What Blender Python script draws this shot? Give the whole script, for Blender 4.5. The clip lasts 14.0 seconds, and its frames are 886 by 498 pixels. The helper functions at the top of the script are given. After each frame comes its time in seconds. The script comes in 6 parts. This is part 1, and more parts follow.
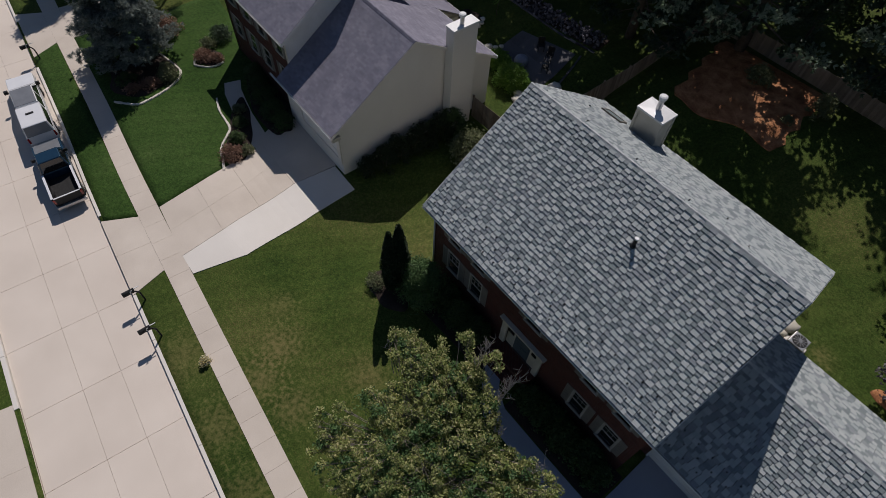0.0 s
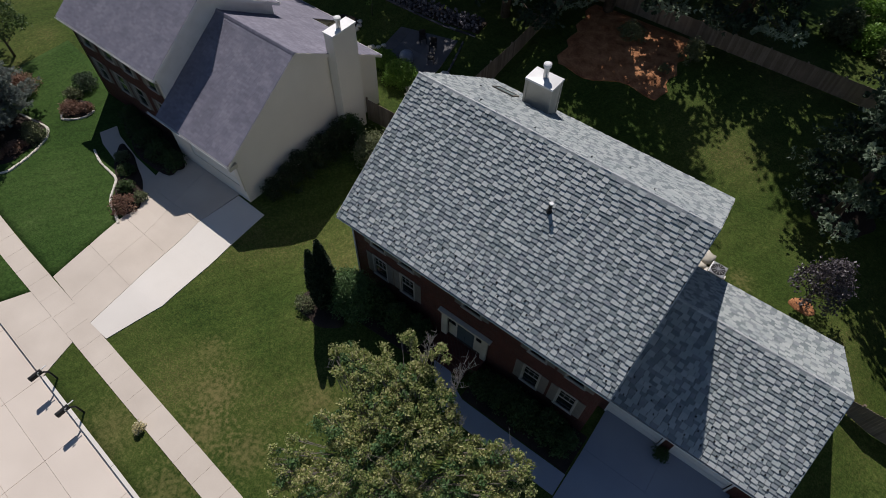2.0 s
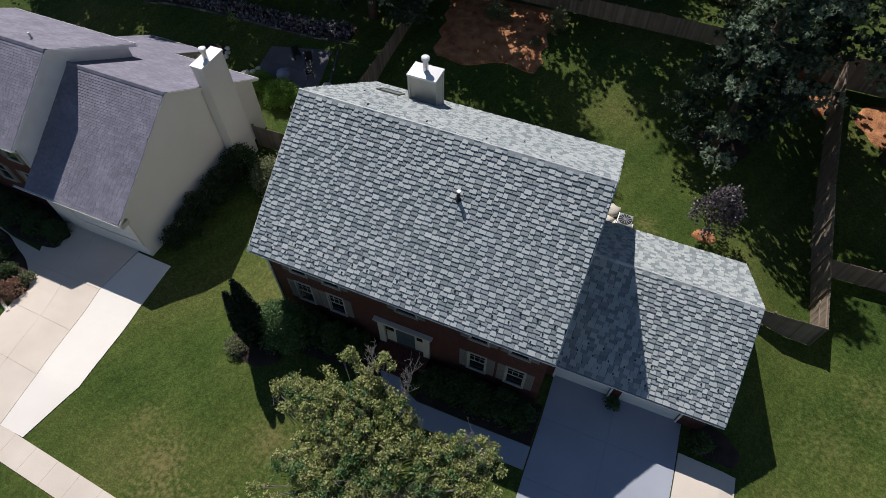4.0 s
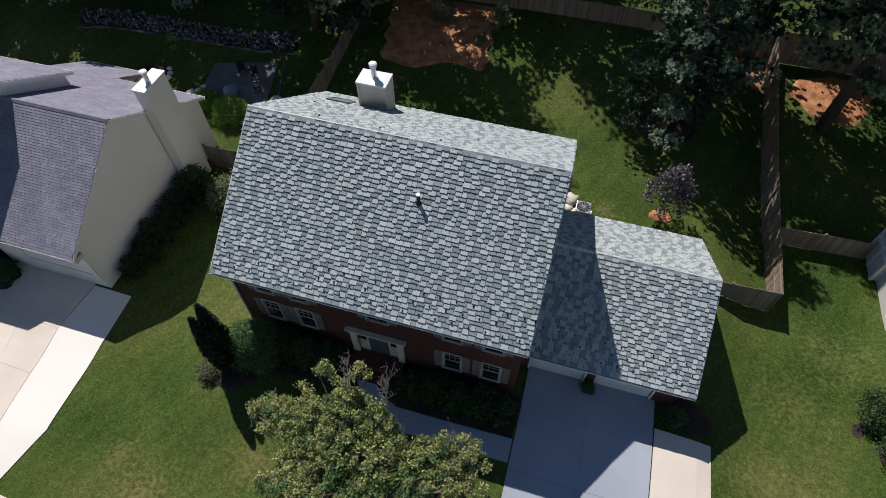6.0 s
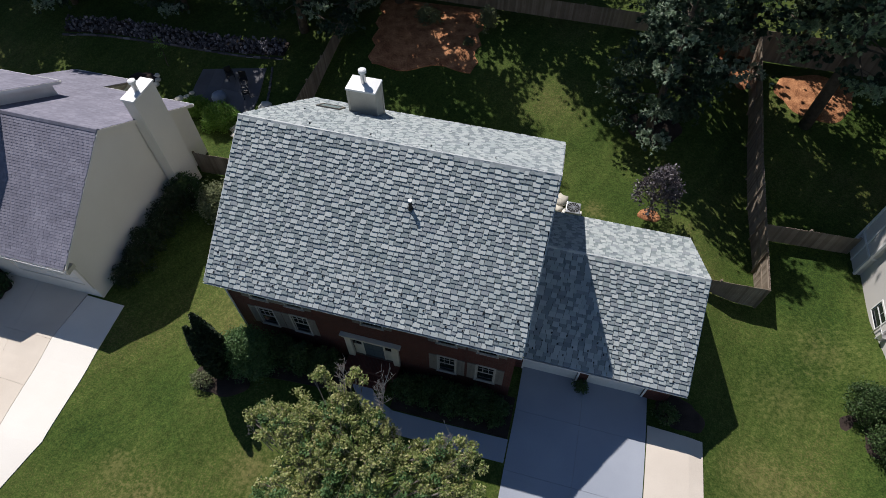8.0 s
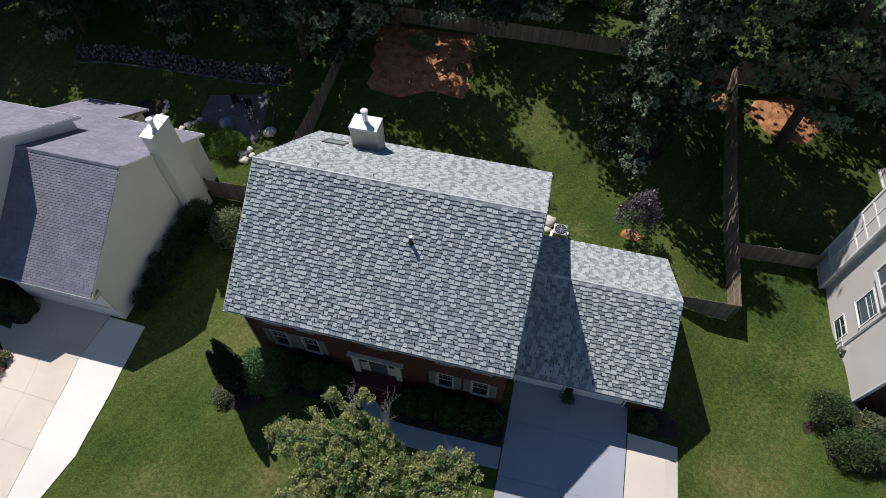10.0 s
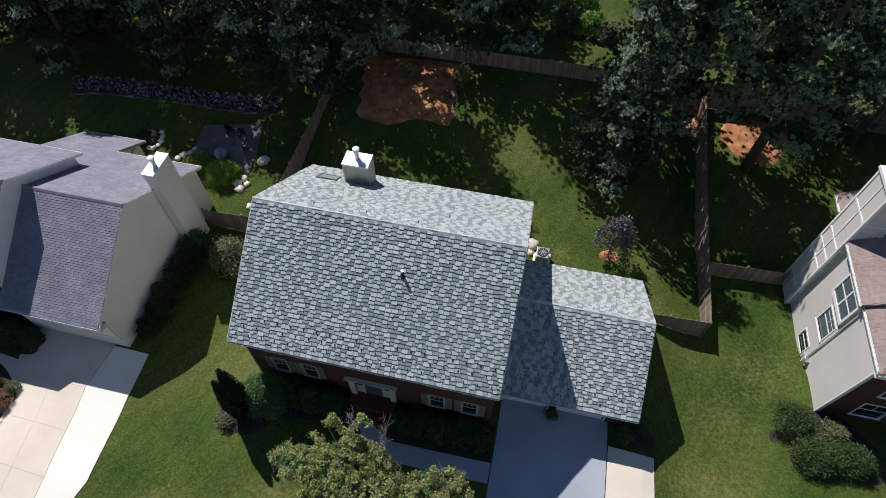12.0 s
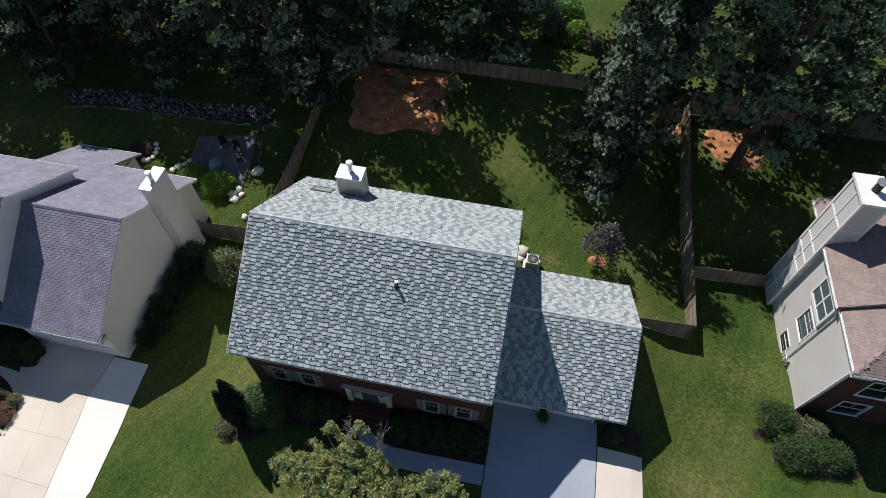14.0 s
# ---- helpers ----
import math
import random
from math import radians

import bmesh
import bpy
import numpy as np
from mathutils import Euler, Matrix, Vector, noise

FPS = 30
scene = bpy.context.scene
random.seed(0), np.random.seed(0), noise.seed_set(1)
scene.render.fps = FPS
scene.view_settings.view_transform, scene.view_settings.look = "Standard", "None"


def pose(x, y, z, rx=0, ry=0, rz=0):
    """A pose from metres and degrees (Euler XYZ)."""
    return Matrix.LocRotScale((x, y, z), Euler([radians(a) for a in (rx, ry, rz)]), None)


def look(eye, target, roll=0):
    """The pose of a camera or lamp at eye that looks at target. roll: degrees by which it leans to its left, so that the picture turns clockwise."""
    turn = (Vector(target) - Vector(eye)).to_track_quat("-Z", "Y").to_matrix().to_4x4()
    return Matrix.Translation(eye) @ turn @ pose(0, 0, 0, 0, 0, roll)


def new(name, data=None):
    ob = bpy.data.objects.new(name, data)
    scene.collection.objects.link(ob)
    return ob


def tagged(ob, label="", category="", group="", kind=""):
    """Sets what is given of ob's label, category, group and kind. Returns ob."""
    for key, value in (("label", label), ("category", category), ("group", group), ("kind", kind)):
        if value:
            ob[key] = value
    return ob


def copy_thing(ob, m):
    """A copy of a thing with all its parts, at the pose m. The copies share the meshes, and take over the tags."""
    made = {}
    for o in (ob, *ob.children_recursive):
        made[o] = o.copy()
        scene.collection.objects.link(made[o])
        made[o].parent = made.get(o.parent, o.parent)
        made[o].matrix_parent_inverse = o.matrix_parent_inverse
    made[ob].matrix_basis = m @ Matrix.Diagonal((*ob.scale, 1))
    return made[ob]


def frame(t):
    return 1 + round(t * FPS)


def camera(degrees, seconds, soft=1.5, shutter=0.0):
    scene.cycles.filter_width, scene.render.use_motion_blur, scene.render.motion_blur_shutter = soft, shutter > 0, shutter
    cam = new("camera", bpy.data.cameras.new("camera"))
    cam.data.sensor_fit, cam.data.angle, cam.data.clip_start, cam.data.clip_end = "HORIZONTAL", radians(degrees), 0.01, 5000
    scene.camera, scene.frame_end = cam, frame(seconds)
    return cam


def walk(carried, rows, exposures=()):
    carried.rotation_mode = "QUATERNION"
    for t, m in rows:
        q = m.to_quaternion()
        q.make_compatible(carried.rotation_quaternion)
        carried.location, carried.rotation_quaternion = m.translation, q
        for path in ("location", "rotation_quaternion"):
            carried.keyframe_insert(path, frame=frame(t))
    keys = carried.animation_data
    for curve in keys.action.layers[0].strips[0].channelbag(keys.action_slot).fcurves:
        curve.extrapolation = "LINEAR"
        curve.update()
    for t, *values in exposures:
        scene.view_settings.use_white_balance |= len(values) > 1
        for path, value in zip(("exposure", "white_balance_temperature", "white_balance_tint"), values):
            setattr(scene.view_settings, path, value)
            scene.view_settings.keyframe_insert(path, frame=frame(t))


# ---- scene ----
# camera and its flight
cam = camera(76.1, 14.0, soft=0.62)
PATH = [
    (0, (0.216, 0.144, 25.615), (-0.636, 0.892, 23.968), 3.8),
    (0.5, (0.294, 0.243, 25.42), (-0.523, 1.042, 23.779), 3.2),
    (1, (0.353, 0.276, 25.284), (-0.415, 1.13, 23.647), 2.7),
    (1.5, (0.365, 0.384, 25.205), (-0.359, 1.277, 23.569), 2.2),
    (2, (0.39, 0.298, 25.146), (-0.294, 1.231, 23.514), 1.9),
    (2.5, (0.38, 0.218, 25.124), (-0.261, 1.184, 23.494), 1.6),
    (3, (0.36, 0.13, 25.143), (-0.22, 1.136, 23.514), 1.5),
    (3.5, (0.434, 0.228, 25.079), (-0.077, 1.276, 23.454), 0.6),
    (4, (0.478, 0.352, 25.148), (0.027, 1.424, 23.521), -0.0),
    (6.5, (0.551, 0.393, 25.345), (0.22, 1.508, 23.717), -0.7),
    (7, (0.538, 0.446, 25.374), (0.214, 1.562, 23.746), -0.7),
    (7.5, (0.515, 0.424, 25.418), (0.198, 1.541, 23.79), -0.6),
    (8, (0.468, 0.413, 25.634), (0.16, 1.53, 24.004), -0.5),
    (10.3, (0.435, 0.325, 28.768), (0.154, 1.428, 27.123), -0.5),
    (10.5, (0.444, 0.336, 28.877), (0.17, 1.448, 27.238), -0.3),
    (11, (0.493, 0.399, 29.528), (0.224, 1.514, 27.89), -0.3),
    (11.5, (0.433, 0.407, 30.224), (0.175, 1.524, 28.585), -0.0),
    (12, (0.385, 0.412, 30.859), (0.136, 1.529, 29.219), 0.1),
    (12.5, (0.408, 0.358, 31.417), (0.164, 1.479, 29.779), 0.1),
    (13, (0.395, 0.299, 31.764), (0.157, 1.422, 30.126), 0.2),
    (13.5, (0.39, 0.304, 31.862), (0.16, 1.427, 30.223), 0.3),
    (14, (0.399, 0.352, 31.924), (0.177, 1.473, 30.282), 0.4),
]
walk(cam, [(t, look(eye, target, roll)) for t, eye, target, roll in PATH], [(0, -0.82, 6650, 15.5), (1.5, -0.58, 6650, 14.5), (3.0, -0.27, 6600, 13.5), (4.0, -0.1, 6600, 13), (7.0, -0.03, 6550, 12), (14.0, 0.05, 6450, 11.5)])

# ---- world, sun, exposure ----
SUN = Vector((-0.57, 0.60, 1.0)).normalized()
world = bpy.data.worlds.new("sky")
scene.world = world
world.use_nodes = True
wn = world.node_tree
sky = wn.nodes.new("ShaderNodeTexSky")
sky.sky_type = "NISHITA"
sky.sun_disc = False
sky.air_density, sky.dust_density, sky.ozone_density = 1.0, 0.1, 4.0
sky.sun_elevation = math.asin(SUN.z)
sky.sun_rotation = math.atan2(SUN.x, SUN.y) % (2 * math.pi)
wn.links.new(sky.outputs[0], wn.nodes["Background"].inputs[0])
wn.nodes["Background"].inputs[1].default_value = 0.07
sun = new("sun", bpy.data.lights.new("sun", "SUN"))
sun.data.energy, sun.data.angle, sun.data.color = 5.0, radians(0.5), (1.0, 0.972, 0.935)
sun.matrix_world = look((0, 0, 40), Vector((0, 0, 40)) - SUN)


# ---- materials ----
def mat(name, colors, scale=2.0, fine=40.0, rough=0.8, metal=0.0, bump=0.2, vary=0.0, spec=0.3, grain=0.5):
    """A surface with two colours mixed by large stains, fine grain and, by vary, a shade of its own for each piece."""
    m = bpy.data.materials.new(name)
    m.use_nodes = True
    nt = m.node_tree
    n, l = nt.nodes, nt.links
    b = n["Principled BSDF"]
    b.inputs["Roughness"].default_value = rough
    b.inputs["Metallic"].default_value = metal
    b.inputs["Specular IOR Level"].default_value = spec
    geo = n.new("ShaderNodeNewGeometry")
    big = n.new("ShaderNodeTexNoise")
    big.inputs["Scale"].default_value, big.inputs["Detail"].default_value = scale, 5
    small = n.new("ShaderNodeTexNoise")
    small.inputs["Scale"].default_value, small.inputs["Detail"].default_value = fine, 3
    l.new(geo.outputs["Position"], big.inputs["Vector"])
    l.new(geo.outputs["Position"], small.inputs["Vector"])
    add = n.new("ShaderNodeMath")
    add.operation = "MULTIPLY_ADD"
    l.new(small.outputs["Fac"], add.inputs[0])
    add.inputs[1].default_value = grain
    l.new(big.outputs["Fac"], add.inputs[2])
    fac = add.outputs[0]
    ramp = n.new("ShaderNodeMapRange")
    ramp.inputs[1].default_value, ramp.inputs[2].default_value = 0.3 + 0.4 * grain, 0.7 + 0.6 * grain
    l.new(fac, ramp.inputs[0])
    fac = ramp.outputs[0]
    if vary:
        obj = n.new("ShaderNodeObjectInfo")
        s1 = n.new("ShaderNodeMath")
        l.new(obj.outputs["Random"], s1.inputs[0])
        l.new(geo.outputs["Random Per Island"], s1.inputs[1])
        s2 = n.new("ShaderNodeMath")
        s2.operation = "FRACT"
        l.new(s1.outputs[0], s2.inputs[0])
        mx = n.new("ShaderNodeMix")
        mx.inputs[0].default_value = vary
        l.new(fac, mx.inputs[2])
        l.new(s2.outputs[0], mx.inputs[3])
        fac = mx.outputs[0]
    cr = n.new("ShaderNodeValToRGB")
    els = cr.color_ramp.elements
    while len(els) < len(colors):
        els.new(0.5)
    for i, c in enumerate(colors):
        els[i].position = i / (len(colors) - 1)
        els[i].color = (*c, 1)
    l.new(fac, cr.inputs[0])
    l.new(cr.outputs[0], b.inputs["Base Color"])
    if bump:
        bp = n.new("ShaderNodeBump")
        bp.inputs["Strength"].default_value, bp.inputs["Distance"].default_value = bump, 0.02
        l.new(small.outputs["Fac"], bp.inputs["Height"])
        l.new(bp.outputs[0], b.inputs["Normal"])
    return m


def leaf_mat(name, colors, through_light=0.25, rough=0.55, vary=0.65):
    m = mat(name, colors, 0.8, 6.0, rough, 0, 0, vary)
    nt = m.node_tree
    b = nt.nodes["Principled BSDF"]
    src = b.inputs["Base Color"].links[0].from_socket
    tr = nt.nodes.new("ShaderNodeBsdfTranslucent")
    nt.links.new(src, tr.inputs[0])
    mx = nt.nodes.new("ShaderNodeMixShader")
    mx.inputs[0].default_value = through_light
    nt.links.new(b.outputs[0], mx.inputs[1])
    nt.links.new(tr.outputs[0], mx.inputs[2])
    nt.links.new(mx.outputs[0], nt.nodes["Material Output"].inputs[0])
    return m


def glass_mat(name, tint):
    m = bpy.data.materials.new(name)
    m.use_nodes = True
    b = m.node_tree.nodes["Principled BSDF"]
    b.inputs["Base Color"].default_value = (*tint, 1)
    b.inputs["Roughness"].default_value = 0.05
    b.inputs["Specular IOR Level"].default_value = 0.8
    return m


def brick_mat(name):
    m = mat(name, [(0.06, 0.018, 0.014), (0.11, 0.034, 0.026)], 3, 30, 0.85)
    nt = m.node_tree
    b = nt.nodes["Principled BSDF"]
    src = b.inputs["Base Color"].links[0].from_socket
    tc = nt.nodes.new("ShaderNodeTexCoord")
    sp = nt.nodes.new("ShaderNodeSeparateXYZ")
    nt.links.new(tc.outputs["Object"], sp.inputs[0])
    ad = nt.nodes.new("ShaderNodeMath")
    nt.links.new(sp.outputs[0], ad.inputs[0])
    nt.links.new(sp.outputs[1], ad.inputs[1])
    cb = nt.nodes.new("ShaderNodeCombineXYZ")
    nt.links.new(ad.outputs[0], cb.inputs[0])
    nt.links.new(sp.outputs[2], cb.inputs[1])
    br = nt.nodes.new("ShaderNodeTexBrick")
    br.inputs["Scale"].default_value = 1.0
    br.inputs["Brick Width"].default_value, br.inputs["Row Height"].default_value = 0.21, 0.075
    br.inputs["Mortar Size"].default_value = 0.006
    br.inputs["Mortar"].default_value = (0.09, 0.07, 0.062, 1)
    nt.links.new(cb.outputs[0], br.inputs["Vector"])
    nt.links.new(src, br.inputs["Color1"])
    nt.links.new(src, br.inputs["Color2"])
    nt.links.new(br.outputs[0], b.inputs["Base Color"])
    return m


def grass_mat(name, colors=((0.021, 0.043, 0.009), (0.041, 0.069, 0.013), (0.071, 0.094, 0.022), (0.126, 0.118, 0.041)), dry=()):
    """Mown grass: dry patches, fine blades and faint mower stripes."""
    m = mat(name, colors, 0.16, 14.0, 0.9, 0, 0.9, spec=0.1, grain=0.9)
    nt = m.node_tree
    n, l = nt.nodes, nt.links
    b = n["Principled BSDF"]
    src = b.inputs["Base Color"].links[0].from_socket
    geo = n.new("ShaderNodeNewGeometry")
    dot = n.new("ShaderNodeVectorMath")
    dot.operation = "DOT_PRODUCT"
    l.new(geo.outputs["Position"], dot.inputs[0])
    dot.inputs[1].default_value = (5.2, -2.4, 0)
    wav = n.new("ShaderNodeMath")
    wav.operation = "SINE"
    l.new(dot.outputs["Value"], wav.inputs[0])
    rng = n.new("ShaderNodeMapRange")
    rng.inputs[1].default_value, rng.inputs[2].default_value, rng.inputs[3].default_value, rng.inputs[4].default_value = -1, 1, 0.945, 1.055
    l.new(wav.outputs[0], rng.inputs[0])
    spk = n.new("ShaderNodeTexNoise")
    spk.inputs["Scale"].default_value, spk.inputs["Detail"].default_value = 5.0, 6
    l.new(geo.outputs["Position"], spk.inputs["Vector"])
    sp2 = n.new("ShaderNodeMapRange")
    sp2.inputs[1].default_value, sp2.inputs[2].default_value, sp2.inputs[3].default_value, sp2.inputs[4].default_value = 0.35, 0.7, 0.79, 1.27
    l.new(spk.outputs["Fac"], sp2.inputs[0])
    mul = n.new("ShaderNodeMath")
    mul.operation = "MULTIPLY"
    l.new(rng.outputs[0], mul.inputs[0])
    l.new(sp2.outputs[0], mul.inputs[1])
    sc = n.new("ShaderNodeVectorMath")
    sc.operation = "SCALE"
    l.new(src, sc.inputs[0])
    l.new(mul.outputs[0], sc.inputs["Scale"])
    col = sc.outputs[0]
    for x, y, r, amount in dry:
        far = n.new("ShaderNodeVectorMath")
        far.operation = "DISTANCE"
        l.new(geo.outputs["Position"], far.inputs[0])
        far.inputs[1].default_value = (x, y, 0.2)
        torn = n.new("ShaderNodeMath")
        torn.operation = "MULTIPLY_ADD"
        l.new(spk.outputs["Fac"], torn.inputs[0])
        torn.inputs[1].default_value = -3.2 * r
        l.new(far.outputs["Value"], torn.inputs[2])
        near = n.new("ShaderNodeMapRange")
        near.interpolation_type = "SMOOTHSTEP"
        near.inputs[1].default_value, near.inputs[2].default_value, near.inputs[3].default_value, near.inputs[4].default_value = -0.6 * r, -1.9 * r, 0.0, amount
        l.new(torn.outputs[0], near.inputs[0])
        mx = n.new("ShaderNodeMix")
        mx.data_type = "RGBA"
        l.new(near.outputs[0], mx.inputs[0])
        l.new(col, mx.inputs[6])
        mx.inputs[7].default_value = (0.21, 0.165, 0.072, 1)
        col = mx.outputs[2]
    l.new(col, b.inputs["Base Color"])
    return m


GRASS = grass_mat("lawn_grass", dry=((-13.3, 1.8, 1.5, 0.6), (-12.3, 0.3, 1.6, 0.55), (-10.2, 0.9, 1.5, 0.5), (-15.2, 3.1, 1.1, 0.35), (-14.6, 12.2, 1.3, 0.3), (-15.6, -2.0, 1.9, 0.35), (-11.5, -2.2, 1.9, 0.4), (-8.0, -2.5, 1.9, 0.35), (3.4, 22.6, 0.9, 0.4), (15.5, 17.0, 2.0, 0.3), (13.3, 14.0, 2.2, 0.22), (12.2, 9.5, 2.4, 0.22), (-9.4, 4.4, 1.3, 0.4)))
GREEN_GRASS = grass_mat("watered_lawn_grass", ((0.016, 0.040, 0.009), (0.030, 0.066, 0.013), (0.044, 0.084, 0.019), (0.066, 0.102, 0.03)))
CONCRETE = mat("old_concrete", [(0.56, 0.49, 0.415), (0.68, 0.605, 0.52)], 0.5, 25, 0.85, 0, 0.1, 0.14)
STREET = mat("street_concrete", [(0.64, 0.56, 0.48), (0.76, 0.675, 0.585)], 0.35, 25, 0.85, 0, 0.1, 0.2)
NEWCONC = mat("new_concrete", [(0.69, 0.65, 0.59), (0.77, 0.73, 0.67)], 0.5, 25, 0.8, 0, 0.1, 0.12)
# dark tones paint in shade that the pines leave off the patio
SHADED_STONE = mat("shaded_patio_stone", [(0.085, 0.083, 0.09), (0.13, 0.128, 0.135), (0.19, 0.185, 0.19)], 1.0, 25, 0.8, 0, 0.2, 0.6)
# pale concrete darkened and blued: the house's shade is put into this colour
SHADE_CONC = mat("shade_tinted_concrete", [(0.29, 0.315, 0.37), (0.36, 0.385, 0.44)], 0.5, 25, 0.7, 0, 0.1, 0.1)
JOINT = mat("joint_dirt", [(0.30, 0.26, 0.215), (0.38, 0.33, 0.275)], 2, 30, 0.95)
SLATE = (mat("dark_slate_tile", [(0.165, 0.185, 0.207), (0.205, 0.243, 0.245), (0.255, 0.278, 0.296), (0.285, 0.318, 0.305)], 0.35, 50, 0.62, 0, 0.25, 0.7), mat("light_slate_tile", [(0.31, 0.345, 0.36), (0.36, 0.40, 0.395), (0.41, 0.437, 0.435), (0.47, 0.50, 0.485)], 0.35, 50, 0.62, 0, 0.25, 0.7))
CAP = mat("ridge_tile", [(0.36, 0.385, 0.39), (0.54, 0.56, 0.55)], 1.2, 50, 0.6, 0, 0.2, 0.9)
ASPHALT_SHINGLE = mat("asphalt_shingle", [(0.162, 0.157, 0.196), (0.222, 0.214, 0.264), (0.305, 0.295, 0.35)], 1.0, 60, 0.9, 0, 0.4, 0.35)
BROWN_SHINGLE = mat("brown_shingle", [(0.20, 0.145, 0.13), (0.27, 0.205, 0.185), (0.33, 0.26, 0.235)], 1.0, 60, 0.9, 0, 0.4, 0.35)
BRICK = brick_mat("red_brick")
SIDING = mat("cream_siding", [(0.70, 0.66, 0.60), (0.78, 0.74, 0.68)], 0.4, 20, 0.75, 0, 0.05)
GREY_SIDING = mat("grey_siding", [(0.55, 0.52, 0.49), (0.62, 0.59, 0.56)], 0.4, 20, 0.75, 0, 0.05)
WHITE = mat("white_paint", [(0.70, 0.69, 0.66), (0.80, 0.79, 0.77)], 1.5, 30, 0.55, 0, 0.05)
CREAM = mat("cream_paint", [(0.52, 0.48, 0.40), (0.62, 0.58, 0.50)], 1.5, 30, 0.6, 0, 0.05)
# trim dimmed in colour for the shade on the house fronts
TRIM = mat("shade_dimmed_trim_paint", [(0.34, 0.325, 0.29), (0.45, 0.43, 0.39)], 1.5, 30, 0.6, 0, 0.05)
SHUTTER = mat("shutter_paint", [(0.17, 0.158, 0.14), (0.22, 0.205, 0.18)], 2, 30, 0.6)
METAL = mat("galvanised_steel", [(0.45, 0.45, 0.45), (0.62, 0.62, 0.62)], 3, 40, 0.35, 0.8, 0.05)
WHITE_METAL = mat("white_metal", [(0.68, 0.68, 0.67), (0.8, 0.8, 0.79)], 2, 30, 0.4, 0.0, 0.03, spec=0.5)
BLACK = mat("black_plastic", [(0.012, 0.012, 0.013), (0.03, 0.03, 0.03)], 4, 40, 0.5)
GLASS = glass_mat("window_glass", (0.015, 0.02, 0.025))
# pale base colour stands in for sky reflected by the roof window
SKY_PANE = glass_mat("sky_tinted_skylight_glass", (0.26, 0.33, 0.33))
PALE_GLASS = glass_mat("curtained_glass", (0.10, 0.13, 0.15))
WOOD = mat("weathered_fence_wood", [(0.145, 0.11, 0.08), (0.235, 0.185, 0.14), (0.335, 0.28, 0.225)], 1.5, 30, 0.85, 0, 0.3, 0.6)
BARK = mat("tree_bark", [(0.07, 0.055, 0.042), (0.15, 0.12, 0.095)], 4, 30, 0.9, 0, 0.5)
PALE_BARK = mat("pale_bark", [(0.13, 0.112, 0.095), (0.27, 0.24, 0.21)], 4, 30, 0.9, 0, 0.4)
TWIG = mat("bare_twig_bark", [(0.34, 0.30, 0.27), (0.48, 0.43, 0.40)], 4, 30, 0.9, 0, 0.2)
MULCH = mat("wood_mulch", [(0.13, 0.05, 0.022), (0.36, 0.155, 0.07), (0.62, 0.31, 0.15)], 1.5, 16, 0.95, 0, 1.0, grain=1.0)
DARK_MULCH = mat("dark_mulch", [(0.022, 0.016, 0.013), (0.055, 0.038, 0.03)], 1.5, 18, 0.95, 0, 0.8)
STONE = mat("edging_stone", [(0.62, 0.58, 0.50), (0.76, 0.72, 0.64)], 2, 25, 0.85, 0, 0.3, 0.5)
ROCK = mat("wall_rock", [(0.035, 0.033, 0.038), (0.07, 0.066, 0.075), (0.12, 0.113, 0.125), (0.34, 0.32, 0.335)], 2, 20, 0.85, 0, 0.4, 0.9)
# dark shaded needles, then two sunlit copies: light on the tufts is colour
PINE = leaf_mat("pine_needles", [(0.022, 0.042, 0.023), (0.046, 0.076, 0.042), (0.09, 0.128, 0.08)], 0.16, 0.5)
PINE_LIT = leaf_mat("sunlit_pine_needles", [(0.17, 0.25, 0.16), (0.33, 0.41, 0.29), (0.54, 0.62, 0.48)], 0.45, 0.45)
PALE_LIT = leaf_mat("pale_sunlit_needles", [(0.16, 0.26, 0.12), (0.32, 0.42, 0.24), (0.54, 0.64, 0.42)], 0.5, 0.45)
SPRUCE = leaf_mat("spruce_needles", [(0.13, 0.155, 0.14), (0.25, 0.285, 0.26), (0.42, 0.46, 0.42)], 0.38)
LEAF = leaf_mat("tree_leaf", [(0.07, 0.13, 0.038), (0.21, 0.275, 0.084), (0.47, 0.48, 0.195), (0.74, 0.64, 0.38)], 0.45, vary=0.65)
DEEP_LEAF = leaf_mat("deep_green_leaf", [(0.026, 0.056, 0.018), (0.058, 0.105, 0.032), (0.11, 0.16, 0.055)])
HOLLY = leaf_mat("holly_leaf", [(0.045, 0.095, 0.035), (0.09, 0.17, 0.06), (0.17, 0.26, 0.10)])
FRESH_LEAF = leaf_mat("fresh_green_leaf", [(0.08, 0.18, 0.025), (0.15, 0.29, 0.045), (0.25, 0.38, 0.08)], 0.35)
GREY_LEAF = leaf_mat("grey_green_leaf", [(0.085, 0.11, 0.052), (0.15, 0.175, 0.085), (0.25, 0.265, 0.14)])
YEW = leaf_mat("cypress_green", [(0.010, 0.022, 0.008), (0.020, 0.038, 0.014), (0.036, 0.058, 0.022)], 0.1)
PLUM = leaf_mat("plum_leaf", [(0.03, 0.024, 0.028), (0.075, 0.064, 0.072), (0.22, 0.20, 0.215)], 0.15, 0.4)
RED_LEAF = leaf_mat("red_leaf", [(0.13, 0.065, 0.045), (0.27, 0.15, 0.105), (0.42, 0.29, 0.21)])
PETAL = leaf_mat("pale_petal", [(0.5, 0.42, 0.15), (0.75, 0.7, 0.5)])


